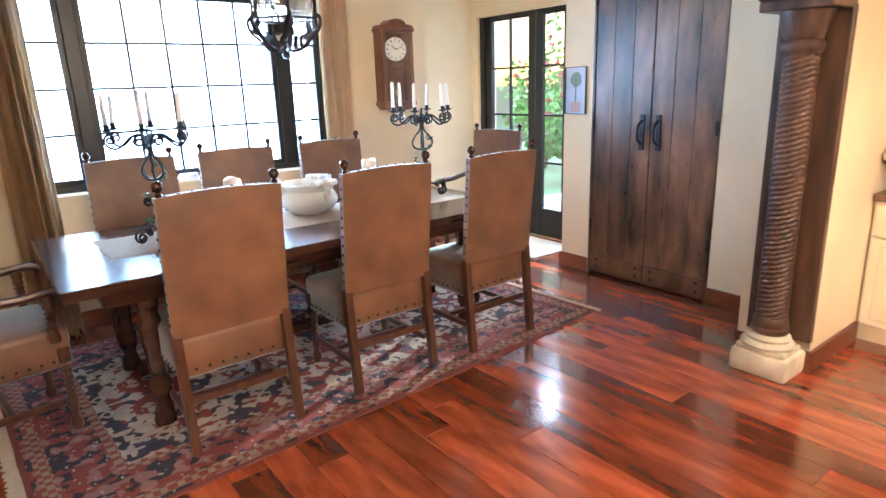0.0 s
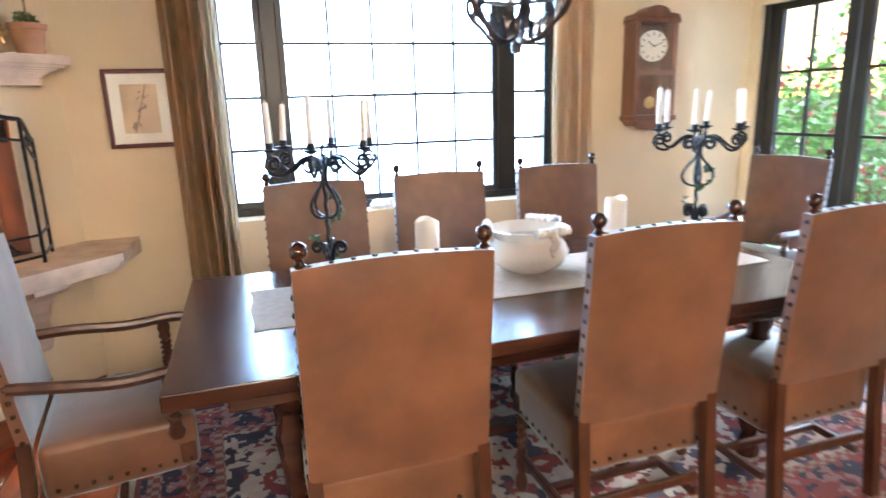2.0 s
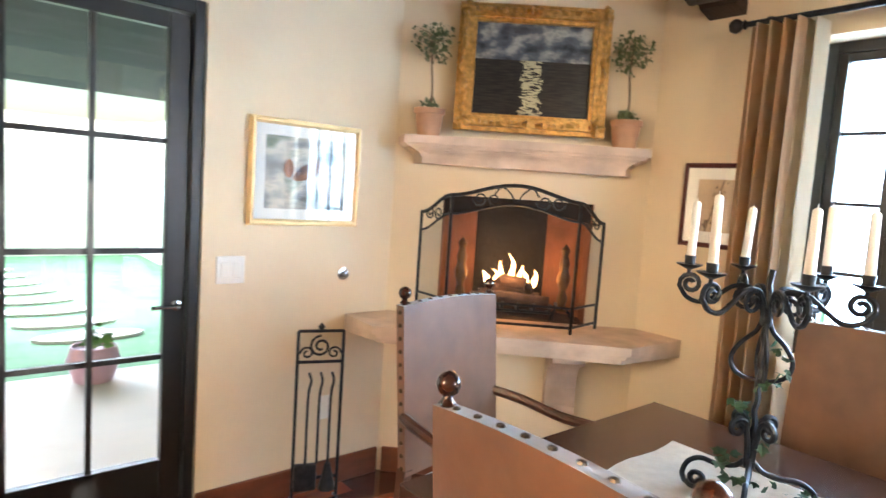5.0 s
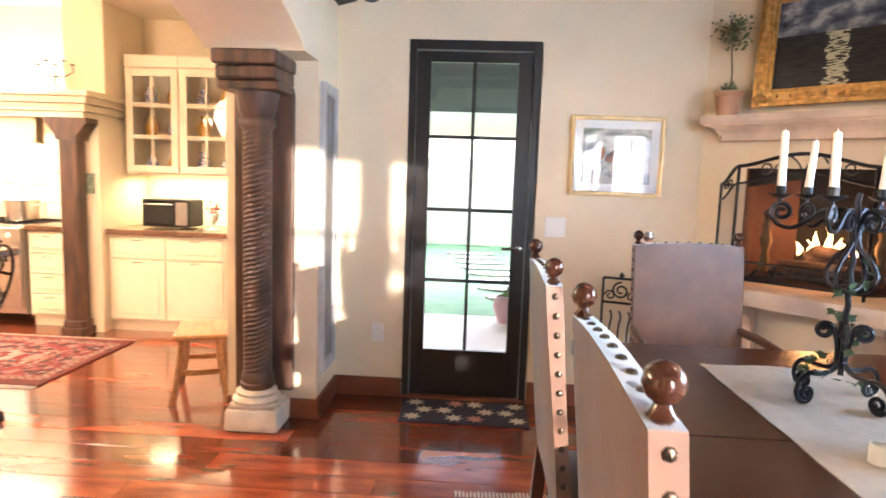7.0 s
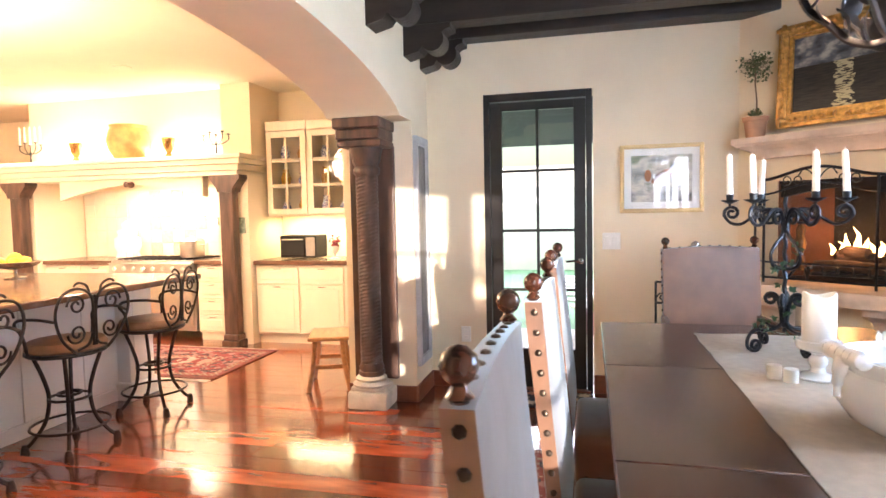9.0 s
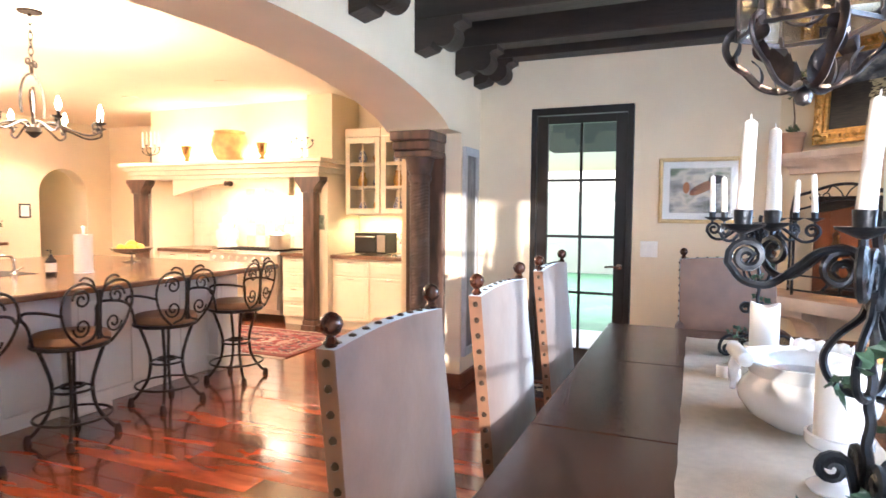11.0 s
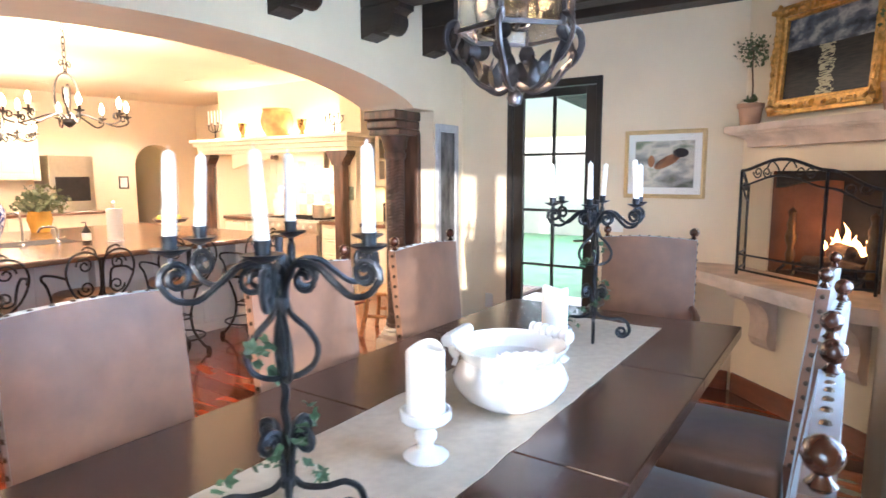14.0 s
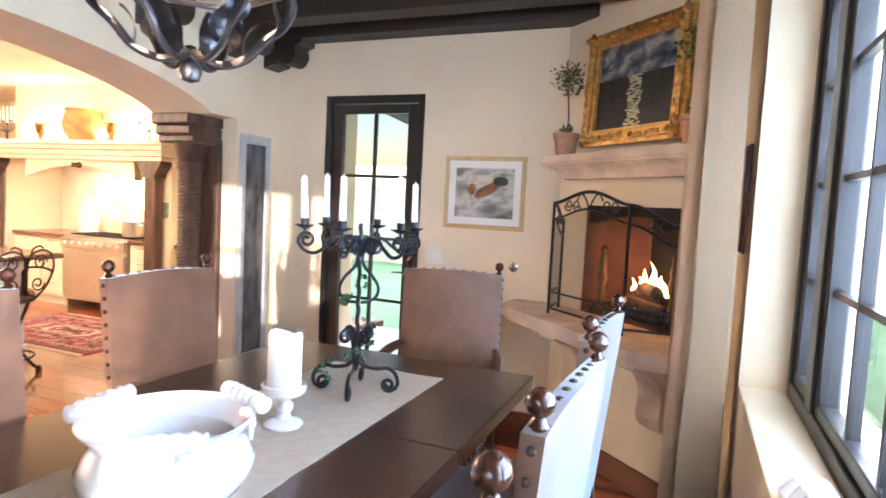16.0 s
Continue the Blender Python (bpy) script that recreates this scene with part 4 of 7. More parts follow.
    for i in range(64):
        f = i / 64
        a = f * 11 + seed
        if f < 0.3:
            rr, z = 0.05 + 0.10 * f * 3, 0.10 - 0.05 * f
        else:
            rr, z = 0.02 + 0.035 * abs(math.sin(f * 9)), 0.02 + 0.36 * f
        if 0.62 < f < 0.74:
            continue
        leaf_mesh(bm, (rr * math.cos(a), rr * math.sin(a), z + random.uniform(-0.01, 0.01)), random.uniform(0.016, 0.034), random_turn())
    part("ivy", bm, IVY, t, "trailing green ivy", kind="stuff")
    return t


candelabrum(pose(0.625, 2.865, TZ + 0.004), "black wrought iron candelabrum with white tapers and ivy", 3)
candelabrum(pose(2.25, 2.87, TZ + 0.004, 0, 0, 30), "black wrought iron candelabrum with white tapers and ivy", 8)


def pillar(m, label, tall):
    t = thing("candle_holder", m, label, "candle holder", "white candle holders")
    bm = bmesh.new()
    lathe(bm, [(0.0, 0), (0.052, 0.0), (0.055, 0.006), (0.045, 0.014), (0.022, 0.022), (0.019, 0.036), (0.027, 0.05), (0.026, 0.062), (0.018, 0.072), (0.024, 0.082), (0.056, 0.092), (0.062, 0.100), (0.062, 0.118), (0.056, 0.120), (0.053, 0.104), (0.0, 0.102)], 28)
    part("pedestal", bm, PORCELAIN, t, "white glazed pedestal", smooth=True)
    bm = bmesh.new()
    rings = lathe(bm, [(0.045, 0.104), (0.046, 0.11), (0.046, 0.104 + tall - 0.006), (0.043, 0.104 + tall), (0.036, 0.104 + tall - 0.002), (0.030, 0.104 + tall - 0.02), (0.0, 0.104 + tall - 0.024)], 24)
    for ring in rings[2:5]:
        for i, v in enumerate(ring):
            v.co.z += 0.008 * math.sin(i * 0.52 + 1) - 0.004
    part("pillar_candle", bm, WAX, t, "ivory pillar candle", smooth=True)
    return t


pillar(pose(1.865, 2.91, TZ + 0.004), "white pedestal holder with an ivory pillar candle", 0.17)
pillar(pose(0.995, 2.855, TZ + 0.004, 0, 0, 70), "white pedestal holder with an ivory pillar candle", 0.16)
for x, y in ((1.01, 2.73), (1.05, 2.765)):
    bm = bmesh.new()
    lathe(bm, [(0, 0), (0.02, 0), (0.021, 0.04), (0.017, 0.042), (0.0, 0.034)], 14, (x, y, TZ + 0.004))
    part("votive_candle", bm, WAX, None, "small ivory votive candle on the runner", smooth=True, category="candle", group="votives")

bowl = thing("ceramic_bowl", pose(1.45, 2.915, TZ + 0.004) @ Matrix.Diagonal((0.86, 0.86, 0.86, 1)), "large white glazed bowl with rope handles and fruit", "bowl")
bm = bmesh.new()
lathe(bm, [(0.0, 0.0), (0.11, 0.0), (0.118, 0.006), (0.165, 0.035), (0.192, 0.075), (0.196, 0.10), (0.178, 0.135), (0.165, 0.15), (0.163, 0.16), (0.178, 0.185), (0.192, 0.20), (0.196, 0.208), (0.188, 0.210), (0.172, 0.19), (0.15, 0.155), (0.172, 0.10), (0.15, 0.045), (0.0, 0.02)], 40)
part("bowl_body", bm, PORCELAIN, bowl, smooth=True)
for turn in (42, 160, 278):
    r = pose(0, 0, 0, 0, 0, turn)
    bm = bmesh.new()
    for k in range(5):
        lathe(bm, [(0.0, -0.018), (0.018, -0.016), (0.025, 0), (0.018, 0.016), (0.0, 0.018)], 12, m=r @ pose(0.195, -0.062 + 0.031 * k, 0.215, 90, 0, 0))
    lathe(bm, [(0.0, -0.095), (0.022, -0.09), (0.013, -0.082), (0.012, 0.082), (0.022, 0.09), (0.0, 0.095)], 12, m=r @ pose(0.195, 0, 0.215, 90, 0, 0))
    tube(bm, smooth_line([(0.20, 0.0, 0.205), (0.213, 0.01, 0.165), (0.207, -0.01, 0.13), (0.212, 0.0, 0.10)]), [0.019] * 6 + [0.015] * 6 + [0.009] * 7, 10, m=r)
    part("rope_handle", bm, PORCELAIN, bowl, "twisted white rope handle", smooth=True)
GREENFRUIT = mat("green_apple_skin", (0.10, 0.22, 0.03), 0.3, var=0.3, scale=10, bump=0)
REDFRUIT = mat("red_apple_skin", (0.42, 0.03, 0.02), 0.3, var=0.35, scale=10, bump=0, other=(0.5, 0.12, 0.03))
for x, y, z, mt, lab in ((-0.05, 0.02, 0.11, GREENFRUIT, "green apple"), (0.05, 0.05, 0.105, REDFRUIT, "red apple"), (-0.02, -0.06, 0.10, REDFRUIT, "red apple"), (0.07, -0.03, 0.095, REDFRUIT, "red apple"), (-0.10, -0.02, 0.085, REDFRUIT, "red apple")):
    bm = bmesh.new()
    lathe(bm, [(0.0, -0.03), (0.018, -0.034), (0.034, -0.018), (0.038, 0.004), (0.03, 0.026), (0.014, 0.032), (0.0, 0.024)], 16, (1.45 + 0.7 * x, 2.91 + 0.7 * y, TZ + 0.8 * z))
    part("apple", bm, mt, None, lab + " lying in the white bowl", smooth=True, category="apple", group="fruit in the bowl")

# ---- lantern over the table ----
BULB = mat("candle_bulb", (1.0, 0.8, 0.5), 0.4, bump=0, emit=(1.0, 0.66, 0.30), strength=40)
LANTERNGLASS = glass_mat("lantern_glass", (1.0, 0.97, 0.92), 0.02)
OLDIRON = mat("aged_lantern_iron", (0.085, 0.075, 0.075), 0.34, metal=0.85, var=0.4, scale=16, bump=0.25, bscale=50)
LX, LY = 1.385, 2.887
lan = thing("lantern_chandelier", pose(LX, LY, 0.149, 0, 0, 15) @ Matrix.Diagonal((0.88, 0.88, 0.88, 1)), "wrought iron lantern chandelier with curled leaves and candle bulbs", "chandelier")
bm = bmesh.new()
lathe(bm, [(0.0, 1.675), (0.02, 1.682), (0.027, 1.703), (0.02, 1.722), (0.009, 1.73), (0.012, 1.76), (0.0, 1.765)], 18)
part("ball_finial", bm, OLDIRON, lan, smooth=True)
for k in range(6):
    r = pose(0, 0, 0, 0, 0, 60 * k)
    bm = bmesh.new()
    tube(bm, smooth_line([(0.01, 0, 1.745), (0.06, 0, 1.725), (0.12, 0, 1.745), (0.165, 0, 1.795), (0.205, 0, 1.83), (0.228, 0, 1.875), (0.222, 0, 1.915), (0.195, 0, 1.93), (0.185, 0, 1.90)]), 0.008, 6, flat=1.6, m=r)
    part("basket_arm", bm, OLDIRON, lan, smooth=True)
    bm = bmesh.new()
    for (x, z, a, ln_, cur) in ((0.07, 1.725, 60, 0.10, 60), (0.12, 1.75, 110, 0.085, -80), (0.165, 1.79, 30, 0.08, 80), (0.21, 1.84, 150, 0.075, -90)):
        n = 7
        prev = None
        for i in range(n + 1):
            f = i / n
            aa = radians(a + cur * f)
            px, pz = x + ln_ * f * math.cos(radians(a + cur * f * 0.5)), z + ln_ * f * math.sin(radians(a + cur * f * 0.5))
            wv = 0.026 * math.sin(math.pi * min(1, 0.15 + 0.85 * f)) + 0.003
            row = [bm.verts.new(r @ Vector((px, -wv, pz + 0.006))), bm.verts.new(r @ Vector((px, 0, pz))), bm.verts.new(r @ Vector((px, wv, pz + 0.006)))]
            if prev:
                bm.faces.new((prev[0], prev[1], row[1], row[0]))
                bm.faces.new((prev[1], prev[2], row[2], row[1]))
            prev = row
    bmesh.ops.solidify(bm, geom=bm.faces[:], thickness=0.003)
    part("curled_leaf", bm, OLDIRON, lan, "curled iron leaf", smooth=True)
    bm = bmesh.new()
    tube(bm, [(0.195, 0, 1.90), (0.195, 0, 2.28)], 0.009, 4, m=r)
    part("lantern_post", bm, OLDIRON, lan)
    a0, a1 = r @ Vector((0.19, 0, 0)), pose(0, 0, 0, 0, 0, 60 * (k + 1)) @ Vector((0.19, 0, 0))
    bm = bmesh.new()
    v = [bm.verts.new((p.x, p.y, z)) for p, z in ((a0, 1.915), (a1, 1.915), (a1, 2.27), (a0, 2.27))]
    bm.faces.new(v)
    bmesh.ops.solidify(bm, geom=bm.faces[:], thickness=0.003)
    gl = part("pane", bm, LANTERNGLASS, lan)
    gl.visible_shadow = False
    for z in (1.905, 2.28):
        bm = bmesh.new()
        tube(bm, [(a0.x, a0.y, z), (a1.x, a1.y, z)], 0.009, 4)
        part("lantern_rail", bm, OLDIRON, lan)
    if k % 2 == 0:
        q = pose(0, 0, 0, 0, 0, 60 * k + 25)
        bm = bmesh.new()
        tube(bm, smooth_line([(0.0, 0, 1.92), (0.05, 0, 1.93), (0.085, 0, 1.975)]), 0.006, 6, m=q)
        lathe(bm, [(0.004, 1.97), (0.03, 1.982), (0.031, 1.986), (0.012, 1.984), (0.012, 2.06), (0.0, 2.06)], 12, (0.085, 0, 0), q)
        part("candle_sleeve", bm, OLDIRON, lan, smooth=True)
        bm = bmesh.new()
        lathe(bm, [(0.008, 2.06), (0.016, 2.085), (0.014, 2.105), (0.005, 2.135), (0.0, 2.145)], 12, (0.085, 0, 0), q)
        part("bulb", bm, BULB, lan, "glowing candle bulb", smooth=True)
bm = bmesh.new()
lathe(bm, [(0.205, 2.28), (0.21, 2.29), (0.12, 2.38), (0.03, 2.44), (0.02, 2.47)], 6)
part("lantern_roof", bm, OLDIRON, lan)
bm = bmesh.new()
for k in range(10):
    z = 2.48 + 0.045 * k
    tube(bm, [(0.012 * math.cos(a), 0.0, z + 0.03 * math.sin(a)) if k % 2 else (0.0, 0.012 * math.cos(a), z + 0.03 * math.sin(a)) for a in (2 * math.pi * i / 12 for i in range(12))], 0.004, 5, closed=True)
part("chain", bm, OLDIRON, lan, smooth=True)

# ---- curtains ----


def curtain(name, x0, x1, y, z0, z1, folds, seed, label):
    t = thing(name, Matrix(), label, "curtain", "window curtains")
    random.seed(seed)
    for nm, mtl, off, xa, xb, ph in (("drape", CURTAIN, 0.0, x0, x1, 0.0), ("lining", LINING, 0.05 if seed == 1 else 0.03, x1 - (x1 - x0) * 0.45 if seed == 1 else x0, x1 + 0.05 if seed == 1 else x0 + (x1 - x0) * 0.4, 1.0)):
        bm = bmesh.new()
        nx, nz = folds * 10, 16
        g = []
        for k in range(nz + 1):
            v = k / nz
            row = []
            for i in range(nx + 1):
                u = i / nx
                amp = (0.052 if seed == 1 else 0.016) + 0.018 * (1 - v)
                x = xa + (xb - xa) * (u + (0.05 * (1 - v) * math.sin(u * 3)))
                yy = y + off + amp * math.sin(u * folds * 2 * math.pi + ph + 0.6 * noise.noise(Vector((u * 3, v * 2, seed)))) + 0.01 * noise.noise(Vector((u * 5, v * 4, seed + 4)))
                row.append(bm.verts.new((x, yy, z0 + (z1 - z0) * v)))
            g.append(row)
        for k in range(nz):
            for i in range(nx):
                bm.faces.new((g[k][i], g[k][i + 1], g[k + 1][i + 1], g[k + 1][i]))
        bmesh.ops.solidify(bm, geom=bm.faces[:], thickness=0.003)
        part(nm, bm, mtl, t, smooth=True)
    return t


curtain("curtain", 0.05, 0.25, YN - 0.15, 0.02, 2.19, 4, 1, "gold lined floor-length curtain hanging from a black rod")
curtain("curtain", 2.165, 2.39, YN - 0.055, 0.02, 2.19, 3, 2, "gold lined floor-length curtain beside the tall clock")
rod = thing("curtain_rod", Matrix(), "black iron curtain rod with ball ends", "curtain rod")
bm = bmesh.new()
tube(bm, [(0.02, YN - 0.14, 2.205), (2.46, YN - 0.14, 2.205)], 0.012, 10)
part("pole", bm, IRON, rod, smooth=True)
for x, s in ((0.02, -90), (2.46, 90)):
    bm = bmesh.new()
    lathe(bm, [(0.012, 0), (0.02, 0.006), (0.012, 0.014), (0.026, 0.03), (0.03, 0.045), (0.022, 0.062), (0, 0.07)], 14, m=pose(x, YN - 0.14, 2.205, 0, s))
    part("end_ball", bm, IRON, rod, smooth=True)
    box_ = one_box(x + (0.06 if s < 0 else -0.08), x + (0.08 if s < 0 else -0.06), YN - 0.1, YN, 2.215, 2.235)
    part("bracket", box_, IRON, rod)

# ---- pictures, clock ----


def picture_mat(name, build):
    m = bpy.data.materials.new(name)
    m.use_nodes = True
    nt = m.node_tree
    n, ln = nt.nodes, nt.links
    tc = n.new("ShaderNodeTexCoord")
    sep = n.new("ShaderNodeSeparateXYZ")
    ln.new(tc.outputs["Object"], sep.inputs[0])

    def op(kind, a, b=None):
        k = n.new("ShaderNodeMath")
        k.operation = kind
        for i, v in enumerate((a, b)):
            if v is None:
                continue
            if isinstance(v, (int, float)):
                k.inputs[i].default_value = v
            else:
                ln.new(v, k.inputs[i])
        return k.outputs[0]

    def ramp(fac, stops):
        k = n.new("ShaderNodeValToRGB")
        while len(k.color_ramp.elements) < len(stops):
            k.color_ramp.elements.new(0.5)
        for e, (p, c) in zip(k.color_ramp.elements, stops):
            e.position, e.color = p, (*c, 1)
        ln.new(fac, k.inputs[0])
        return k.outputs[0]

    def mix(fac, a, b):
        k = n.new("ShaderNodeMix")
        k.data_type = "RGBA"
        ln.new(fac, k.inputs[0]) if not isinstance(fac, float) else None
        for i, v in ((6, a), (7, b)):
            if isinstance(v, tuple):
                k.inputs[i].default_value = (*v, 1)
            else:
                ln.new(v, k.inputs[i])
        return k.outputs[2]

    def nz(scale, sx=1.0, sz=1.0, detail=6):
        mp = n.new("ShaderNodeMapping")
        mp.inputs["Scale"].default_value = (sx, 1, sz)
        ln.new(tc.outputs["Object"], mp.inputs[0])
        k = n.new("ShaderNodeTexNoise")
        k.inputs["Scale"].default_value, k.inputs["Detail"].default_value = scale, detail
        ln.new(mp.outputs[0], k.inputs["Vector"])
        return k.outputs["Fac"]
    col = build(sep.outputs[0], sep.outputs[2], op, ramp, mix, nz)
    b = n["Principled BSDF"]
    ln.new(col, b.inputs["Base Color"])
    b.inputs["Roughness"].default_value = 0.35
    return m


def sea(x, z, op, ramp, mix, nz):
    clouds = ramp(nz(9, 1, 1.6), [(0.35, (0.015, 0.02, 0.03)), (0.5, (0.10, 0.12, 0.15)), (0.62, (0.42, 0.42, 0.38)), (0.75, (0.13, 0.16, 0.2))])
    water = ramp(nz(30, 0.5, 5), [(0.35, (0.006, 0.006, 0.008)), (0.7, (0.035, 0.028, 0.024))])
    glit = op("MULTIPLY", op("GREATER_THAN", nz(26, 1, 5), 0.47), op("LESS_THAN", op("ABSOLUTE", op("ADD", x, op("MULTIPLY", op("SUBTRACT", nz(14, 1, 3), 0.5), 0.1))), 0.045))
    water = mix(glit, water, (0.50, 0.46, 0.28))
    return mix(op("GREATER_THAN", z, 0.045), water, clouds)


def rooster(x, z, op, ramp, mix, nz):
    ground = ramp(op("ADD", nz(5, 1, 2.2), op("MULTIPLY", z, 0.6)), [(0.32, (0.08, 0.09, 0.06)), (0.45, (0.30, 0.29, 0.26)), (0.56, (0.62, 0.56, 0.44)), (0.68, (0.16, 0.20, 0.12))])
    e1 = op("ADD", op("POWER", op("DIVIDE", op("ABSOLUTE", op("SUBTRACT", x, 0.02)), 0.085), 2), op("POWER", op("DIVIDE", op("ABSOLUTE", op("SUBTRACT", op("SUBTRACT", z, 0.01), op("MULTIPLY", x, 0.45))), 0.036), 2))
    bird = ramp(nz(18, 1, 1), [(0.35, (0.05, 0.016, 0.012)), (0.6, (0.32, 0.11, 0.03))])
    out = mix(op("LESS_THAN", e1, 1.0), ground, bird)
    e2 = op("ADD", op("POWER", op("DIVIDE", op("ABSOLUTE", op("ADD", x, 0.085)), 0.022), 2), op("POWER", op("DIVIDE", op("ABSOLUTE", op("SUBTRACT", z, 0.02)), 0.04), 2))
    out = mix(op("LESS_THAN", e2, 1.0), out, (0.38, 0.14, 0.04))
    e3 = op("ADD", op("POWER", op("DIVIDE", op("ABSOLUTE", op("SUBTRACT", x, 0.105)), 0.05), 2), op("POWER", op("DIVIDE", op("ABSOLUTE", op("SUBTRACT", z, 0.075)), 0.03), 2))
    return mix(op("LESS_THAN", e3, 1.0), out, (0.03, 0.02, 0.02))


def botanical(x, z, op, ramp, mix, nz):
    paper = ramp(nz(6), [(0.3, (0.46, 0.33, 0.20)), (0.7, (0.56, 0.42, 0.27))])
    stem = op("LESS_THAN", op("ABSOLUTE", op("SUBTRACT", x, op("MULTIPLY", z, 0.3))), 0.003)
    blot = op("MULTIPLY", op("GREATER_THAN", nz(42, 1, 1), 0.56), op("LESS_THAN", op("ABSOLUTE", op("SUBTRACT", x, op("MULTIPLY", z, 0.3))), 0.026))
    return mix(op("MAXIMUM", stem, blot), paper, (0.13, 0.08, 0.05))


def topiary_tile(x, z, op, ramp, mix, nz):
    bg = ramp(op("ADD", z, op("MULTIPLY", nz(8), 0.3)), [(0.0, (0.30, 0.32, 0.42)), (0.35, (0.50, 0.50, 0.56))])
    e = op("ADD", op("POWER", op("DIVIDE", op("ABSOLUTE", x), 0.06), 2), op("POWER", op("DIVIDE", op("ABSOLUTE", op("SUBTRACT", z, 0.08)), 0.06), 2))
    out = mix(op("LESS_THAN", op("ADD", e, op("MULTIPLY", nz(30), 0.8)), 1.2), bg, (0.12, 0.15, 0.08))
    pot = op("MULTIPLY", op("LESS_THAN", op("ABSOLUTE", x), 0.045), op("LESS_THAN", op("ABSOLUTE", op("ADD", z, 0.12)), 0.035))
    stem = op("MULTIPLY", op("LESS_THAN", op("ABSOLUTE", x), 0.006), op("LESS_THAN", op("ABSOLUTE", z), 0.09))
    out = mix(stem, out, (0.12, 0.08, 0.05))
    return mix(pot, out, (0.35, 0.18, 0.14))


def framed(name, m, w, h, bar, depth, frame_material, art, label, matw=0.0, ornate=False, glazed=False):
    """In its x, z plane, centred; the wall lies at y = 0 and the room towards -y."""
    t = thing(name, m, label, "picture")
    bm = bmesh.new()
    for k, (d0, d1, o) in enumerate(((0.0, depth * 0.6, 0.0), (0.0, depth, bar * 0.25))):
        b2 = bar * (1 - 0.45 * k)
        x1, z1 = w / 2 - o, h / 2 - o
        for a in ((-x1, -x1 + b2, -z1, z1), (x1 - b2, x1, -z1, z1), (-x1 + b2, x1 - b2, -z1, -z1 + b2), (-x1 + b2, x1 - b2, z1 - b2, z1)):
            box(bm, a[0], a[1], -d1, -d0 - 0.002, a[2], a[3], 0.003, 1)
    fr = part("frame", bm, frame_material, t)
    if ornate:
        bm = bmesh.new()
        random.seed(5)
        n1 = 26
        for i in range(n1):
            for sgn in (-1, 1):
                for horiz in (0, 1):
                    f = (i + 0.5) / n1 * 2 - 1
                    cx, cz = (f * (w / 2 - 0.02), sgn * (h / 2 - bar * 0.45)) if horiz else (sgn * (w / 2 - bar * 0.45), f * (h / 2 - 0.02))
                    big = 1.7 if abs(f) > 0.86 or abs(f) < 0.08 else 1.0
                    lathe(bm, [(0.0, 0), (0.016 * big, 0.002), (0.013 * big, 0.008), (0.005, 0.014 * big), (0.0, 0.015 * big)], 7, m=pose(cx + random.uniform(-0.006, 0.006), -depth + 0.002, cz + random.uniform(-0.006, 0.006), 90, 0, random.uniform(0, 360)) @ Matrix.Diagonal((1.5 if horiz else 0.8, 0.8 if horiz else 1.5, 1, 1)))
        part("carving", bm, frame_material, fr, "carved gilt scrollwork", smooth=True)
    iw, ih = w / 2 - bar, h / 2 - bar
    if matw:
        bm = bmesh.new()
        for a in ((-iw, -iw + matw, -ih, ih), (iw - matw, iw, -ih, ih), (-iw + matw, iw - matw, -ih, -ih + matw), (-iw + matw, iw - matw, ih - matw, ih)):
            box(bm, a[0], a[1], -0.012, -0.006, a[2], a[3])
        part("mat_board", bm, MATBOARD, t, "white mat board")
    part("painting", one_box(-iw + matw - 0.002, iw - matw + 0.002, -0.009, -0.003, -ih + matw - 0.002, ih - matw + 0.002), art, t)
    if glazed:
        gl = part("picture_glass", one_box(-iw, iw, -0.016, -0.0145, -ih, ih), CLEAR, t)
        gl.visible_shadow = False
    return t


framed("rooster_picture", pose(XW, 2.648, 1.488, 0, 0, 90), 0.533, 0.458, 0.028, 0.03, GOLDPLAIN, picture_mat("rooster_print", rooster), "framed print of a brown rooster in a pale gold frame", 0.045, glazed=True)
framed("sea_painting", FP @ pose(0.01, -0.04, 2.05, -3), 0.715, 0.60, 0.085, 0.05, GOLD, picture_mat("moonlit_sea", sea), "moonlit sea painting in an ornate gilt frame", ornate=True)
framed("botanical_print", pose(-0.094, YN, 1.471), 0.308, 0.377, 0.022, 0.022, MAROON, picture_mat("botanical_paper", botanical), "small botanical print in a maroon frame", 0.05, glazed=True)
framed("topiary_picture", pose(XP, 2.745, 1.387, 0, 0, -90), 0.20, 0.345, 0.006, 0.02, BLACKFRAME, picture_mat("topiary_paint", topiary_tile), "small unframed painting of a topiary in a pot")

clock = thing("wall_clock", pose(2.80, YN, -0.13) @ Matrix.Diagonal((1.15, 1, 1, 1)), "tall wooden pendulum wall clock", "clock")
CLOCKWOOD = mat("clock_walnut", (0.16, 0.062, 0.03), 0.35, var=0.3, scale=6, bump=0.05, stretch=(3, 3, 0.6))
part("case", (lambda b: (box(b, -0.13, -0.105, -0.13, 0, 1.47, 2.02, 0.003, 1), box(b, 0.105, 0.13, -0.13, 0, 1.47, 2.02, 0.003, 1), box(b, -0.105, 0.105, -0.02, 0, 1.47, 2.02), box(b, -0.14, 0.14, -0.14, 0, 1.44, 1.475, 0.005, 1), box(b, -0.14, 0.14, -0.14, 0, 2.015, 2.045, 0.005, 1), box(b, -0.105, 0.105, -0.128, -0.1, 1.715, 1.74), b)[-1])(bmesh.new()), CLOCKWOOD, clock)
bm = bmesh.new()
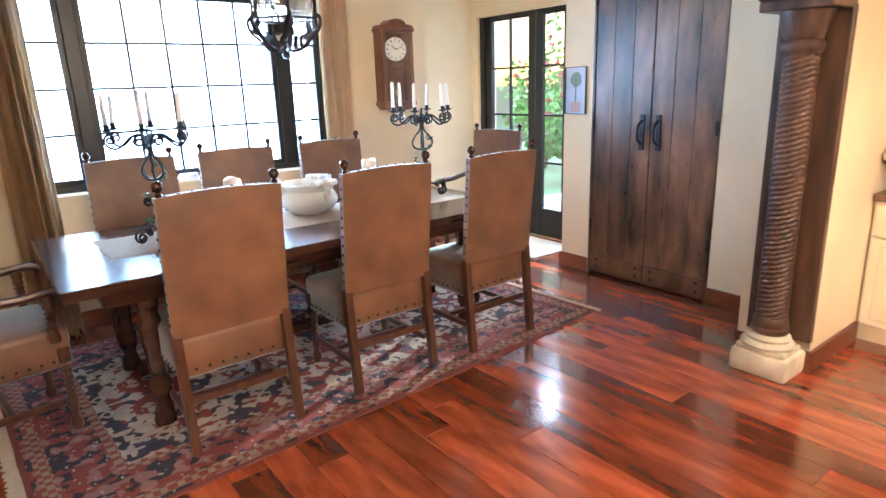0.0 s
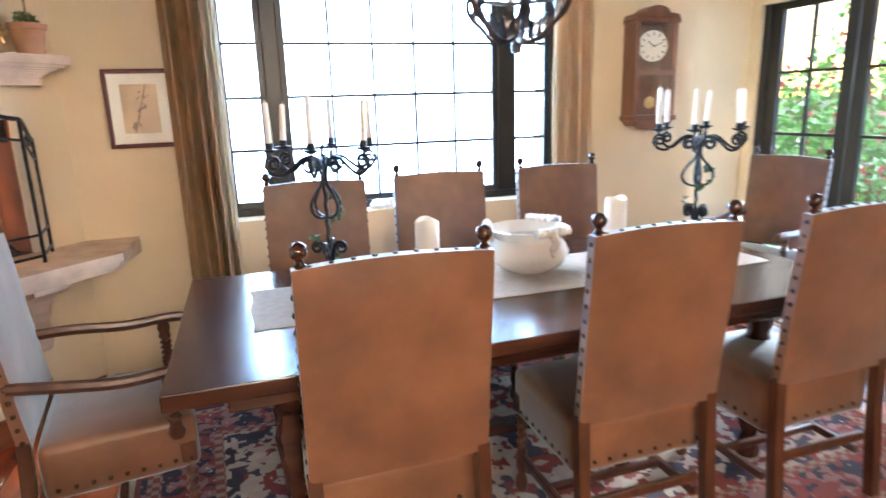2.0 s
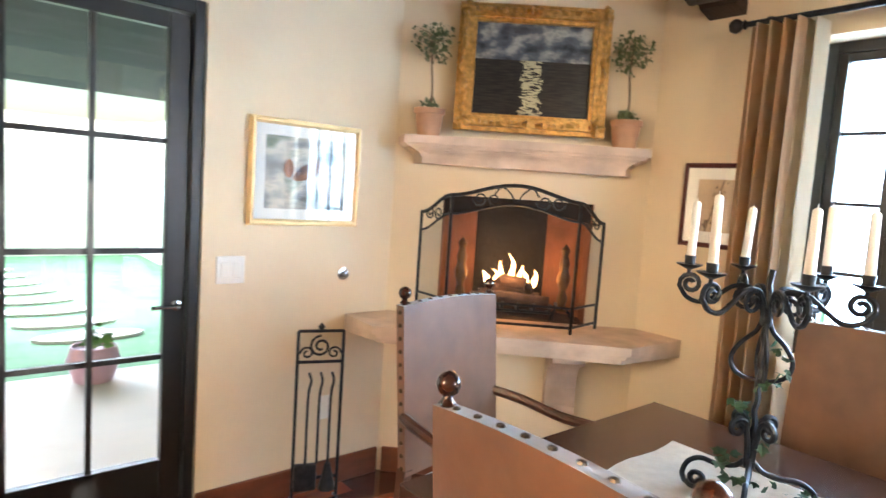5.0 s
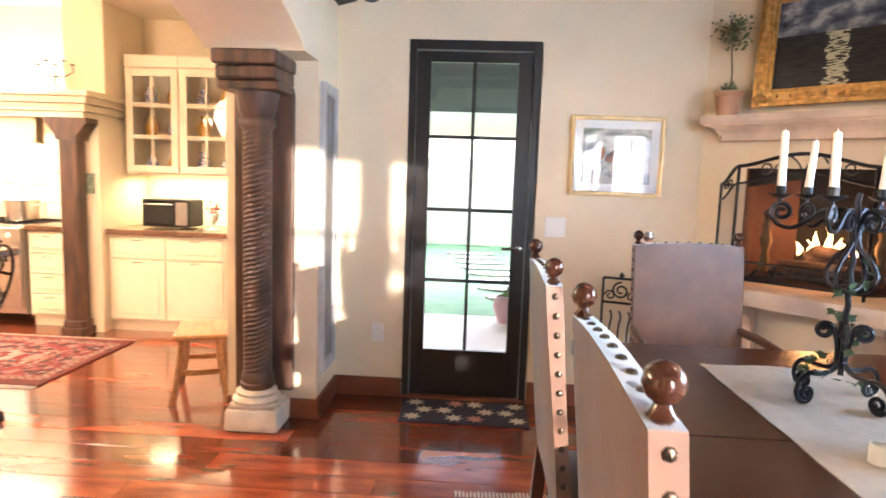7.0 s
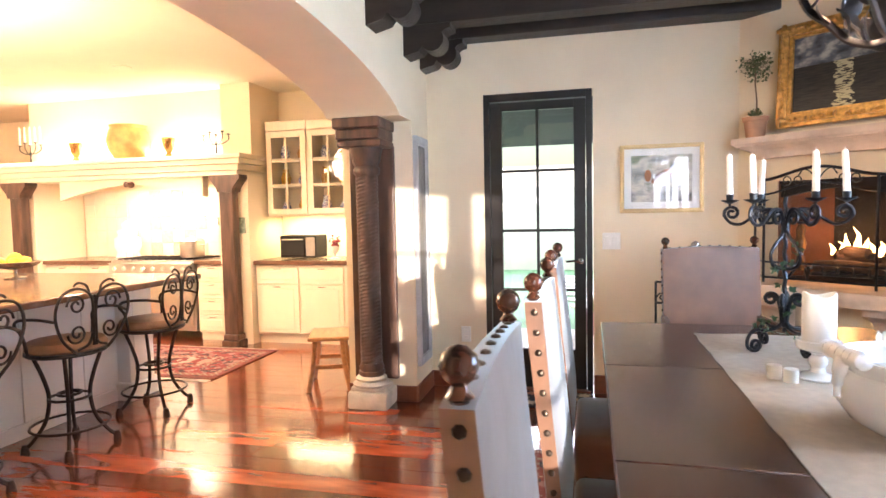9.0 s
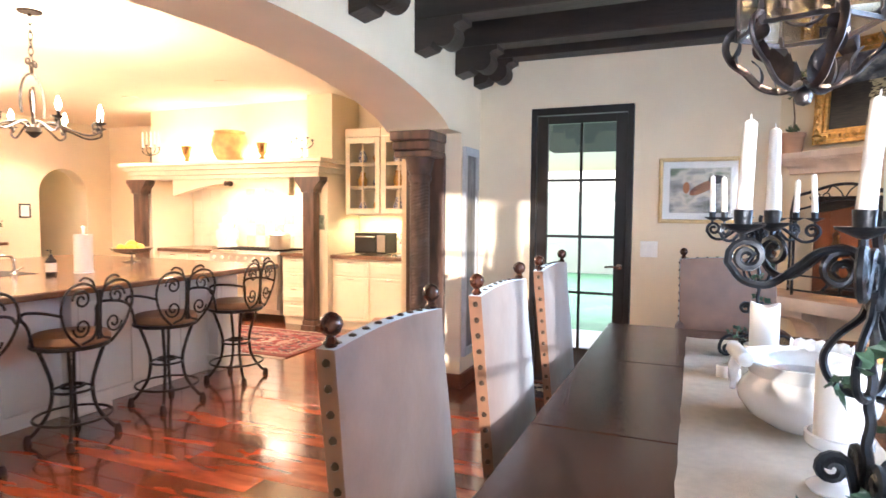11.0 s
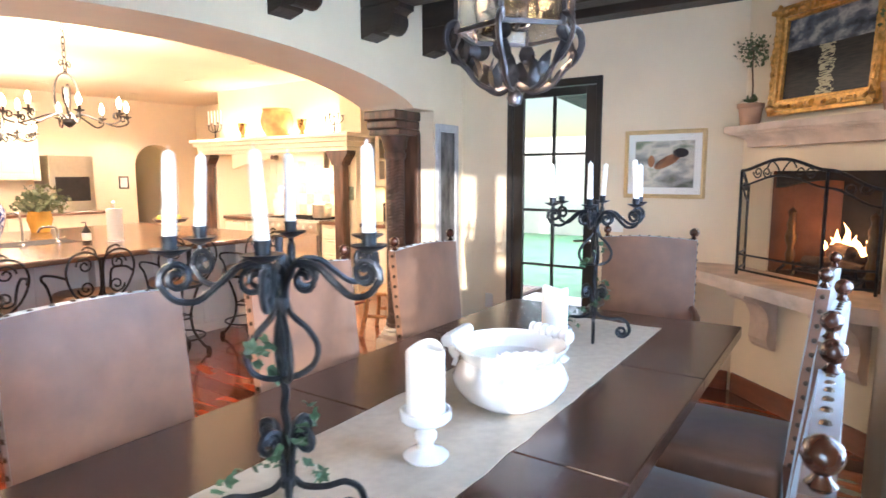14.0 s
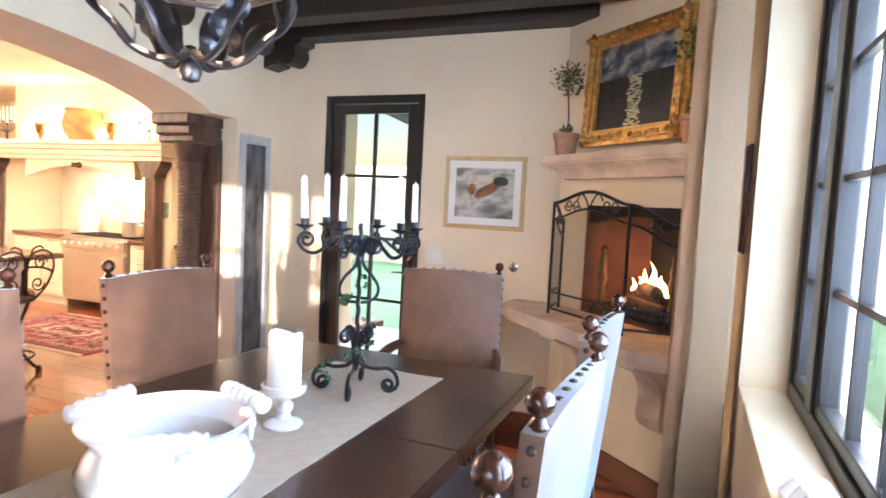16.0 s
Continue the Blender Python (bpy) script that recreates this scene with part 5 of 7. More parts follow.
slab(bm, [(-0.14, 2.045), (0.14, 2.045), (0.13, 2.065), (0.09, 2.075)] + [(0.075 * math.cos(radians(a)), 2.07 + 0.045 * math.sin(radians(a))) for a in range(0, 181, 20)] + [(-0.09, 2.075), (-0.13, 2.065)], Matrix(), -0.13, -0.01)
part("crown", bm, CLOCKWOOD, clock)
bm = bmesh.new()
slab(bm, [(-0.13, 1.44), (0.13, 1.44), (0.11, 1.41), (0.05, 1.405), (0.03, 1.385), (0.0, 1.38), (-0.03, 1.385), (-0.05, 1.405), (-0.11, 1.41)], Matrix(), -0.12, -0.01)
part("base_moulding", bm, CLOCKWOOD, clock)
bm = bmesh.new()
lathe(bm, [(0.0, 0), (0.092, 0), (0.092, 0.006), (0.086, 0.01), (0.084, 0.006), (0.0, 0.006)], 32, m=pose(0, -0.085, 1.885, 90))
dial = part("dial", bm, MATBOARD, clock, "white clock dial", smooth=True)
bm = bmesh.new()
for i in range(12):
    box(bm, -0.003, 0.003, -0.0075, -0.006, 0.062, 0.08, m=pose(0, -0.085, 1.885) @ pose(0, 0, 0, 0, 30 * i))
box(bm, -0.0025, 0.0025, -0.009, -0.0078, -0.01, 0.062, m=pose(0, -0.085, 1.885) @ pose(0, 0, 0, 0, 70))
box(bm, -0.003, 0.003, -0.0105, -0.0092, -0.01, 0.045, m=pose(0, -0.085, 1.885) @ pose(0, 0, 0, 0, -50))
part("markers_and_pointers", bm, BLACKFRAME, dial, kind="stuff")
BRASS = mat("brass", (0.6, 0.4, 0.16), 0.25, metal=1.0, var=0.1, bump=0)
bm = bmesh.new()
tube(bm, [(0.01, -0.06, 1.72), (0.01, -0.06, 1.56)], 0.004, 6)
lathe(bm, [(0.0, -0.004), (0.036, -0.003), (0.036, 0.003), (0.0, 0.004)], 20, m=pose(0.01, -0.06, 1.55, 90))
part("pendulum", bm, BRASS, clock, smooth=True)
gl = part("clock_glass", one_box(-0.105, 0.105, -0.126, -0.123, 1.475, 2.015), CLEAR, clock)
gl.visible_shadow = False

# tall painted mirror panel on the arch wall
mp_ = thing("mirror_panel", pose(-1.025, YS, 0, 0, 0, 180) @ Matrix.Diagonal((0.88, 1, 1, 1)), "tall narrow dark panel with faded flowers in a grey frame", "mirror")
GREYFRAME = mat("grey_wash_frame", (0.42, 0.41, 0.40), 0.6, var=0.2, scale=10, bump=0.1)
part("frame", (lambda b: (box(b, -0.165, -0.12, -0.03, 0, 0.24, 1.81, 0.004, 1), box(b, 0.12, 0.165, -0.03, 0, 0.24, 1.81, 0.004, 1), box(b, -0.12, 0.12, -0.03, 0, 0.24, 0.30, 0.004, 1), box(b, -0.12, 0.12, -0.03, 0, 1.75, 1.81, 0.004, 1), b)[-1])(bmesh.new()), GREYFRAME, mp_)
part("panel", one_box(-0.12, 0.12, -0.014, -0.002, 0.30, 1.75), mat("dark_flower_panel", (0.02, 0.02, 0.022), 0.3, var=0.7, scale=9, bump=0.02, other=(0.10, 0.095, 0.09), stretch=(1.5, 1, 0.6)), mp_, "dark glossy panel")

# ---- fireplace furniture ----
screen = thing("fire_screen", FP @ pose(-0.03, -0.25, 0.841), "three-fold black iron fire screen with scrolled top", "fire screen")
MESHWIRE = mat("screen_mesh", (0.02, 0.018, 0.016), 0.6, bump=0)
mn = MESHWIRE.node_tree
tr = mn.nodes.new("ShaderNodeBsdfTransparent")
mx = mn.nodes.new("ShaderNodeMixShader")
mx.inputs[0].default_value = 0.28
mn.links.new(tr.outputs[0], mx.inputs[1])
mn.links.new(mn.nodes["Principled BSDF"].outputs[0], mx.inputs[2])
mn.links.new(mx.outputs[0], mn.nodes["Material Output"].inputs["Surface"])


def screen_panel(m, w, h0, h1, mid, central):
    bm = bmesh.new()
    top = []
    for i in range(21):
        u = i / 20
        if central:
            z = h0 + (mid - h0) * (0.5 - 0.5 * math.cos(2 * math.pi * u)) ** 0.8
        else:
            z = h0 + (h1 - h0) * (0.5 - 0.5 * math.cos(math.pi * u))
        top.append((w * u, 0, z))
    tube(bm, [(0, 0, 0.0), (0, 0, h0)], 0.008, 6, m=m)
    tube(bm, [(w, 0, 0.0), (w, 0, top[-1][2])], 0.008, 6, m=m)
    tube(bm, top, 0.009, 6, m=m)
    tube(bm, [(0, 0, 0.03), (w, 0, 0.03)], 0.007, 6, m=m)
    tube(bm, [(0, 0, 0.12), (w, 0, 0.12)], 0.006, 6, m=m)
    lower = [(x, 0, z - 0.085) for x, _, z in top]
    tube(bm, lower, 0.006, 6, m=m)
    part("screen_frame", bm, IRON, screen, smooth=True)
    bm = bmesh.new()
    for c in ((0.25, 0.75) if central else (0.5,)):
        zz = lower[int(20 * c)][2] + 0.042
        tube(bm, spiral(w * c - 0.02, zz, 0.035, 0.008, 180, 1.5, 16), 0.004, 5, m=m)
        tube(bm, spiral(w * c + 0.045, zz, 0.032, 0.008, 0, -1.5, 16), 0.004, 5, m=m)
    if central:
        for s in (-1, 1):
            tube(bm, smooth_line([(w / 2, 0, lower[10][2]), (w / 2 + s * 0.03, 0, lower[10][2] + 0.05), (w / 2 + s * 0.07, 0, lower[10][2] + 0.075), (w / 2 + s * 0.10, 0, lower[10][2] + 0.04)]), 0.004, 5, m=m)
    part("scrollwork", bm, IRON, screen, smooth=True)
    bm = bmesh.new()
    vs = [bm.verts.new(m @ Vector((0, 0, 0.03)))] + [bm.verts.new(m @ Vector(p)) for p in lower] + [bm.verts.new(m @ Vector((w, 0, 0.03)))]
    bm.faces.new(vs)
    part("wire_mesh", bm, MESHWIRE, screen)


screen_panel(pose(-0.29, 0, 0), 0.58, 0.60, 0, 0.66, True)
screen_panel(pose(-0.29, 0, 0, 0, 0, 130) @ pose(0, 0, 0), 0.23, 0.60, 0.51, 0, False)
screen_panel(pose(0.29, 0, 0, 0, 0, 50), 0.23, 0.60, 0.51, 0, False)
FLAME = mat("flame", (1, 0.5, 0.1), 0.9, bump=0, emit=(1.0, 0.50, 0.15), strength=13)
LOG = mat("charred_log", (0.06, 0.035, 0.025), 0.9, var=0.6, scale=12, bump=0.6, bscale=30)
fire = thing("log_fire", FP @ pose(0, 0.17, 0.843), "burning logs on an iron grate", "fire")
random.seed(4)
for k in range(4):
    bm = bmesh.new()
    y = (-0.06, 0.05, 0.0, -0.02)[k]
    z = (0.075, 0.075, 0.13, 0.16)[k]
    tube(bm, [(-0.2 + 0.05 * k, y, z), (-0.05, y + 0.02, z + 0.01), (0.2 - 0.04 * k, y - 0.02, z)], 0.035, 9)
    part("log", bm, LOG, fire, smooth=True)
bm = bmesh.new()
for k in range(6):
    x = -0.2 + 0.08 * k
    tube(bm, [(x, -0.14, 0.08), (x, -0.13, 0.035), (x, 0.1, 0.035)], 0.008, 5)
tube(bm, [(-0.22, -0.1, 0.0), (-0.22, -0.1, 0.03), (0.22, -0.1, 0.03), (0.22, -0.1, 0.0)], 0.009, 5)
tube(bm, [(-0.22, 0.08, 0.0), (-0.22, 0.08, 0.03), (0.22, 0.08, 0.03), (0.22, 0.08, 0.0)], 0.009, 5)
part("grate", bm, IRON, fire)
for k in range(1, 8):
    bm = bmesh.new()
    h = random.uniform(0.07, 0.17) * (1.0 if 2 < k < 7 else 0.7)
    x = -0.16 + 0.04 * k
    tube(bm, smooth_line([(x, random.uniform(-0.03, 0.03), 0.15), (x + random.uniform(-0.01, 0.01), 0, 0.15 + h * 0.35), (x + random.uniform(-0.02, 0.02), 0, 0.15 + h * 0.7), (x + random.uniform(-0.03, 0.03), 0, 0.15 + h)], 5), [0.012, 0.016, 0.019, 0.021, 0.021, 0.02, 0.018, 0.016, 0.014, 0.012, 0.010, 0.008, 0.006, 0.004, 0.002, 0.0008], 7, flat=0.5)
    part("flame", bm, FLAME, fire, "orange flame tongue", smooth=True)
lamp("lantern_glow", "POINT", 14, WARM, pose(LX, LY, 2.1), radius=0.06)
lamp("fire_glow", "POINT", 3.2, (1.0, 0.45, 0.15), FP @ pose(0, 0.12, 1.03), radius=0.08)
ANDIRON = mat("tarnished_brass", (0.14, 0.085, 0.04), 0.4, metal=0.8, var=0.4, scale=20, bump=0.1)
for s in (-1, 1):
    t = thing("andiron", FP @ pose(s * 0.26, 0.06, 0.843), "turned tarnished brass andiron in the firebox", "andiron", "andirons")
    bm = bmesh.new()
    lathe(bm, [(0.03, 0.05), (0.02, 0.08), (0.028, 0.11), (0.015, 0.15), (0.03, 0.19), (0.034, 0.22), (0.02, 0.26), (0.028, 0.29), (0.014, 0.33), (0.024, 0.36), (0.0, 0.39)], 14)
    part("turned_post", bm, ANDIRON, t, smooth=True)
    bm = bmesh.new()
    tube(bm, smooth_line([(-0.06, -0.03, 0), (-0.03, 0, 0.05), (0, 0, 0.06), (0.03, 0, 0.05), (0.06, -0.03, 0)]), 0.009, 6)
    tube(bm, [(0, 0, 0.055), (0, 0.2, 0.05), (0, 0.2, 0.0)], 0.009, 6)
    part("legs", bm, IRON, t, smooth=True)

tools = thing("fireplace_tools", pose(-1.15, 2.70, 0, 0, 0, 70), "black iron fireplace tool stand with scrolls", "fire tools")
bm = bmesh.new()
for x in (-0.1, 0.1):
    tube(bm, [(x, -0.06, 0), (x, 0, 0.03), (x, 0, 0.80)], 0.008, 6)
    tube(bm, [(x, 0.06, 0), (x, 0, 0.03)], 0.008, 6)
for z in (0.12, 0.66, 0.80):
    tube(bm, [(-0.1, 0, z), (0.1, 0, z)], 0.008, 6)
part("stand_frame", bm, IRON, tools)
bm = bmesh.new()
tube(bm, spiral(0, 0.73, 0.05, 0.012, 90, 1.6, 20), 0.006, 6)
tube(bm, spiral(0.06, 0.70, 0.03, 0.008, 0, 1.3, 14), 0.005, 6)
tube(bm, spiral(-0.06, 0.70, 0.03, 0.008, 180, -1.3, 14), 0.005, 6)
lathe(bm, [(0.006, 0.80), (0.016, 0.82), (0.0, 0.84)], 10)
part("scroll", bm, IRON, tools, smooth=True)
for k, x in enumerate((-0.05, 0.0, 0.05)):
    bm = bmesh.new()
    tube(bm, smooth_line([(x, -0.03, 0.62), (x + 0.01, -0.03, 0.58), (x, -0.03, 0.5), (x, -0.03, 0.2)]), 0.006, 6)
    if k == 0:
        box(bm, x - 0.05, x + 0.05, -0.05, -0.01, 0.08, 0.2, 0.01, 2)
    if k == 2:
        lathe(bm, [(0.012, 0.2), (0.04, 0.08), (0.0, 0.08)], 12, (x, -0.03, 0))
    part(("shovel", "poker", "brush")[k], bm, IRON, tools, smooth=True)

for u, s in ((-0.46, 7), (0.46, 9)):
    t = thing("potted_topiary", FP @ pose(u, -0.10, 1.706), "slender topiary in a terracotta pot on the mantel", "plant", "mantel topiaries")
    bm = bmesh.new()
    lathe(bm, [(0.0, 0), (0.052, 0), (0.066, 0.105), (0.073, 0.107), (0.075, 0.13), (0.066, 0.131), (0.062, 0.115), (0.0, 0.112)], 22)
    part("pot", bm, TERRACOTTA, t, "terracotta pot", smooth=True)
    random.seed(s)
    bm = bmesh.new()
    tube(bm, smooth_line([(0, 0, 0.11), (0.006, 0.003, 0.22), (-0.004, 0, 0.34), (0.0, 0, 0.42)]), 0.0045, 6)
    part("stem", bm, BARK, t)
    bm = bmesh.new()
    for k in range(26):
        a, el = random.uniform(0, 6.28), random.uniform(-0.6, 1.4)
        ln_ = random.uniform(0.05, 0.105)
        z0_ = 0.42 + random.uniform(-0.04, 0.05)
        tube(bm, [(0, 0, z0_), (ln_ * math.cos(a) * math.cos(el), ln_ * math.sin(a) * math.cos(el), z0_ + ln_ * math.sin(el))], 0.0012, 4)
    part("twigs", bm, BARK, t, kind="stuff")
    bm = bmesh.new()
    for k in range(300):
        low = k < 90
        d = Vector((random.gauss(0, 1), random.gauss(0, 1), random.gauss(0, 1))).normalized()
        rr = random.random() ** 0.5 * (0.055 if low else 0.12) * (0.75 + 0.5 * abs(noise.noise(d * 2 + Vector((s, 0, 0)))))
        leaf_mesh(bm, Vector((0, 0, 0.15 if low else 0.44)) + Vector((d.x, d.y, d.z * (0.6 if low else 1.0))) * rr, random.uniform(0.014, 0.026), random_turn())
    part("foliage", bm, LEAF, t, kind="stuff")

# small wall fittings
sw = thing("light_switch", pose(XW, 2.325, 1.07, 0, 0, 90), "white double light switch plate", "light switch")
part("plate", one_box(-0.06, 0.06, -0.007, 0, -0.058, 0.058, 0.003, 1), WHITEPLASTIC, sw)
for x in (-0.025, 0.025):
    part("rocker", one_box(x - 0.016, x + 0.016, -0.011, -0.006, -0.033, 0.033, 0.002, 1), WHITEPLASTIC, sw)
for y in (1.294, 2.80):
    o = thing("wall_outlet", pose(XW, y, 0.394, 0, 0, 90), "white wall socket above the baseboard", "socket", "sockets")
    part("plate", one_box(-0.036, 0.036, -0.006, 0, -0.058, 0.058, 0.003, 1), WHITEPLASTIC, o)
    for z in (-0.022, 0.022):
        part("socket", one_box(-0.016, 0.016, -0.0085, -0.005, z - 0.014, z + 0.014, 0.003, 1), WHITEPLASTIC, o)
bm = bmesh.new()
lathe(bm, [(0.03, 0), (0.03, 0.004), (0.014, 0.008), (0.014, 0.03), (0.0, 0.032)], 18, m=pose(XW, 2.865, 1.035, 0, 90))
part("gas_key_valve", bm, CHROME, None, "small round metal gas valve on the wall", smooth=True, category="valve")
bm = bmesh.new()
for k in range(3):
    lathe(bm, [(0, 0), (0.05 - 0.01 * k, 0.0), (0.055 - 0.01 * k, 0.02), (0.03 - 0.005 * k, 0.05), (0, 0.055)], 14, (1.115 + 0.035 * (k - 1), 4.11, W_Z0 + 0.005))
part("sill_ornament", bm, PORCELAIN, None, "small white ceramic ornament on the window sill", smooth=True, category="ornament")

# door mats
bm = one_box(XW + 0.06, XW + 0.40, 1.48, 2.20, 0.001, 0.012, 0.003, 1)
matob = thing("maple_leaf_mat", Matrix(), "navy doormat with cream maple leaves", "doormat")
NAVY = mat("navy_mat", (0.012, 0.014, 0.03), 0.95, var=0.3, scale=30, bump=0.4, bscale=300)
part("mat_body", bm, NAVY, matob)
LEAFCREAM = mat("leaf_cream", (0.55, 0.48, 0.36), 0.95, var=0.12, scale=20, bump=0.3, bscale=300)
LEAFRUST = mat("leaf_rust", (0.42, 0.2, 0.15), 0.95, var=0.12, scale=20, bump=0.3, bscale=300)
random.seed(12)
for k in range(12):
    cx, cy = XW + 0.12 + 0.105 * (k % 3), 1.55 + 0.175 * (k // 3) + 0.06 * (k % 2)
    bm = bmesh.new()
    a0 = random.uniform(0, 6.28)
    pts = [(cx + (0.055 if i % 2 == 0 else 0.024) * math.cos(a0 + i * math.pi / 7), min(2.195, max(1.485, cy + (0.055 if i % 2 == 0 else 0.024) * math.sin(a0 + i * math.pi / 7)))) for i in range(14)]
    prism(bm, pts, 0.0118, 0.0138)
    part("leaf_motif", bm, LEAFRUST if k % 5 == 3 else LEAFCREAM, matob)
BEIGE = mat("beige_mat", (0.50, 0.43, 0.33), 0.95, var=0.1, scale=20, bump=0.3, bscale=300)
part("entry_mat", one_box(XE - 0.56, XE - 0.03, 3.12, 4.10, 0.001, 0.012, 0.004, 1), BEIGE, None, "beige woven entry mat", category="doormat")

# ---- kitchen ----
BULBWARM = mat("frosted_bulb", (1.0, 0.85, 0.6), 0.4, bump=0, emit=(1.0, 0.74, 0.42), strength=60)
CANLIGHT = mat("recessed_lens", (1.0, 0.9, 0.7), 0.4, bump=0, emit=(1.0, 0.80, 0.52), strength=30)
# island
IX0, IX1 = -0.78, 2.05
isl = thing("kitchen_island", Matrix(), "pale painted kitchen island with a dark stone top", "kitchen island")
part("body", one_box(IX0 + 0.1, IX1 - 0.05, -2.98, -1.10, 0.09, 0.84), ISLANDPAINT, isl)
part("plinth", one_box(IX0 + 0.09, IX1 - 0.04, -2.99, -1.085, 0, 0.09, 0.004, 1), ISLANDPAINT, isl)
for i in range(6):
    w = (IX1 - IX0 - 0.15) / 6
    x = IX0 + 0.1 + i * w
    part("panel_board", one_box(x + 0.003, x + w - 0.003, -1.102, -1.088, 0.092, 0.838, 0.003, 1), ISLANDPAINT, isl)
for x in (IX0 + 0.02, 0.495, IX1 - 0.28):
    bm = bmesh.new()
    box(bm, x, x + 0.24, -1.10, -0.98, 0.13, 0.78, 0.004, 1)
    box(bm, x + 0.04, x + 0.20, -0.982, -0.972, 0.2, 0.73, 0.004, 1)
    box(bm, x - 0.02, x + 0.26, -1.11, -0.96, 0, 0.13, 0.012, 2)
    box(bm, x - 0.012, x + 0.252, -1.11, -0.968, 0.78, 0.84, 0.01, 2)
    part("pilaster", bm, ISLANDPAINT, isl)
part("countertop", one_box(IX0 - 0.03, IX1 + 0.05, -3.05, -0.58, 0.842, 0.882, 0.012, 3), COUNTER, isl, "dark brown stone countertop")
part("sink_basin", one_box(0.55, 1.15, -1.95, -1.55, 0.8805, 0.884, 0.002, 1), SOOT, isl)


def faucet(x, y, z, h):
    t = thing("faucet", pose(x, y, z), "brushed nickel arched faucet", "faucet")
    bm = bmesh.new()
    lathe(bm, [(0.022, 0), (0.022, 0.02), (0.012, 0.03), (0.012, 0.05)], 12)
    tube(bm, smooth_line([(0, 0, 0.04), (0, 0, h * 0.8), (0.02, -0.02, h), (0.08, -0.08, h * 0.95), (0.10, -0.10, h * 0.7)]), 0.010, 8)
    part("spout", bm, CHROME, t, smooth=True)
    bm = bmesh.new()
    tube(bm, [(0, 0.0, 0.035), (-0.05, 0.02, 0.06)], 0.006, 6)
    part("lever", bm, CHROME, t, smooth=True)


faucet(1.0, -1.5, 0.882, 0.26)
faucet(0.75, -1.5, 0.882, 0.14)
LEATHERSEAT = mat("tan_leather_seat", (0.30, 0.16, 0.08), 0.5, var=0.2, scale=12, bump=0.15, bscale=60)


def bar_stool(m):
    t = thing("bar_stool", m, "scrolled iron bar stool with a tan leather seat", "bar stool", "stools at the island")
    bm = bmesh.new()
    lathe(bm, [(0, 0.565), (0.19, 0.565), (0.205, 0.58), (0.205, 0.60), (0.19, 0.622), (0.1, 0.634), (0, 0.636)], 24)
    part("seat", bm, LEATHERSEAT, t, smooth=True)
    bm = bmesh.new()
    lathe(bm, [(0.20, 0.545), (0.21, 0.555), (0.208, 0.568), (0.0, 0.567)], 24)
    part("seat_ring", bm, STOOLIRON, t, smooth=True)
    for k in range(4):
        r = pose(0, 0, 0, 0, 0, 45 + 90 * k)
        bm = bmesh.new()
        tube(bm, smooth_line([(0.17, 0, 0.55), (0.125, 0, 0.42), (0.10, 0, 0.30), (0.12, 0, 0.17), (0.18, 0, 0.07), (0.225, 0, 0.025)]), 0.011, 7, m=r)
        lathe(bm, [(0.012, 0.05), (0.02, 0.03), (0.024, 0.0), (0.0, 0.0)], 9, (0.226, 0, 0), r)
        part("leg", bm, STOOLIRON, t, smooth=True)
    for z, rr in ((0.29, 0.105), (0.31, 0.06), (0.135, 0.20)):
        bm = bmesh.new()
        tube(bm, [(rr * math.cos(a), rr * math.sin(a), z) for a in (2 * math.pi * i / 28 for i in range(28))], 0.008, 6, closed=True)
        part("foot_ring", bm, STOOLIRON, t, smooth=True)
    # back: two heart-like loops with scrolls, at local -y
    bm = bmesh.new()
    for s in (-1, 1):
        tube(bm, smooth_line([(s * 0.10, -0.19, 0.565), (s * 0.19, -0.20, 0.66), (s * 0.235, -0.215, 0.79), (s * 0.20, -0.225, 0.895), (s * 0.11, -0.23, 0.925), (s * 0.03, -0.225, 0.885), (s * 0.008, -0.22, 0.80), (s * 0.008, -0.21, 0.68), (s * 0.03, -0.20, 0.61), (s * 0.09, -0.19, 0.585)]), 0.008, 6)
        tube(bm, [Vector((q[0], -0.222, q[2])) for q in spiral(s * 0.115, 0.835, 0.058, 0.012, 90 - s * 90, s * 1.5, 22)], 0.0065, 6)
        tube(bm, [Vector((q[0], -0.207, q[2])) for q in spiral(s * 0.105, 0.68, 0.058, 0.012, 90 - s * 90, -s * 1.5, 22)], 0.0065, 6)
        tube(bm, smooth_line([(s * 0.03, -0.225, 0.885), (s * 0.05, -0.226, 0.935), (s * 0.10, -0.228, 0.955), (s * 0.13, -0.228, 0.94)]), 0.007, 6)
        tube(bm, [(s * 0.008, -0.212, 0.60), (s * 0.008, -0.22, 0.88)], 0.008, 6)
    part("scrolled_back", bm, STOOLIRON, t, "twin scrolled iron back loops", smooth=True)
    for s in (-1, 1):
        bm = bmesh.new()
        tube(bm, smooth_line([(s * 0.225, -0.21, 0.76), (s * 0.25, -0.10, 0.775), (s * 0.25, 0.03, 0.765), (s * 0.24, 0.07, 0.73), (s * 0.22, 0.05, 0.68), (s * 0.20, 0.04, 0.57)]), 0.009, 6)
        part("arm", bm, STOOLIRON, t, smooth=True)
    return t


st = bar_stool(pose(1.58, -0.70, 0, 0, 0, 172))
for x, y, r in ((0.96, -0.67, 185), (0.26, -0.70, 176), (-0.42, -0.70, 190)):
    copy_thing(st, pose(x, y, 0, 0, 0, r))

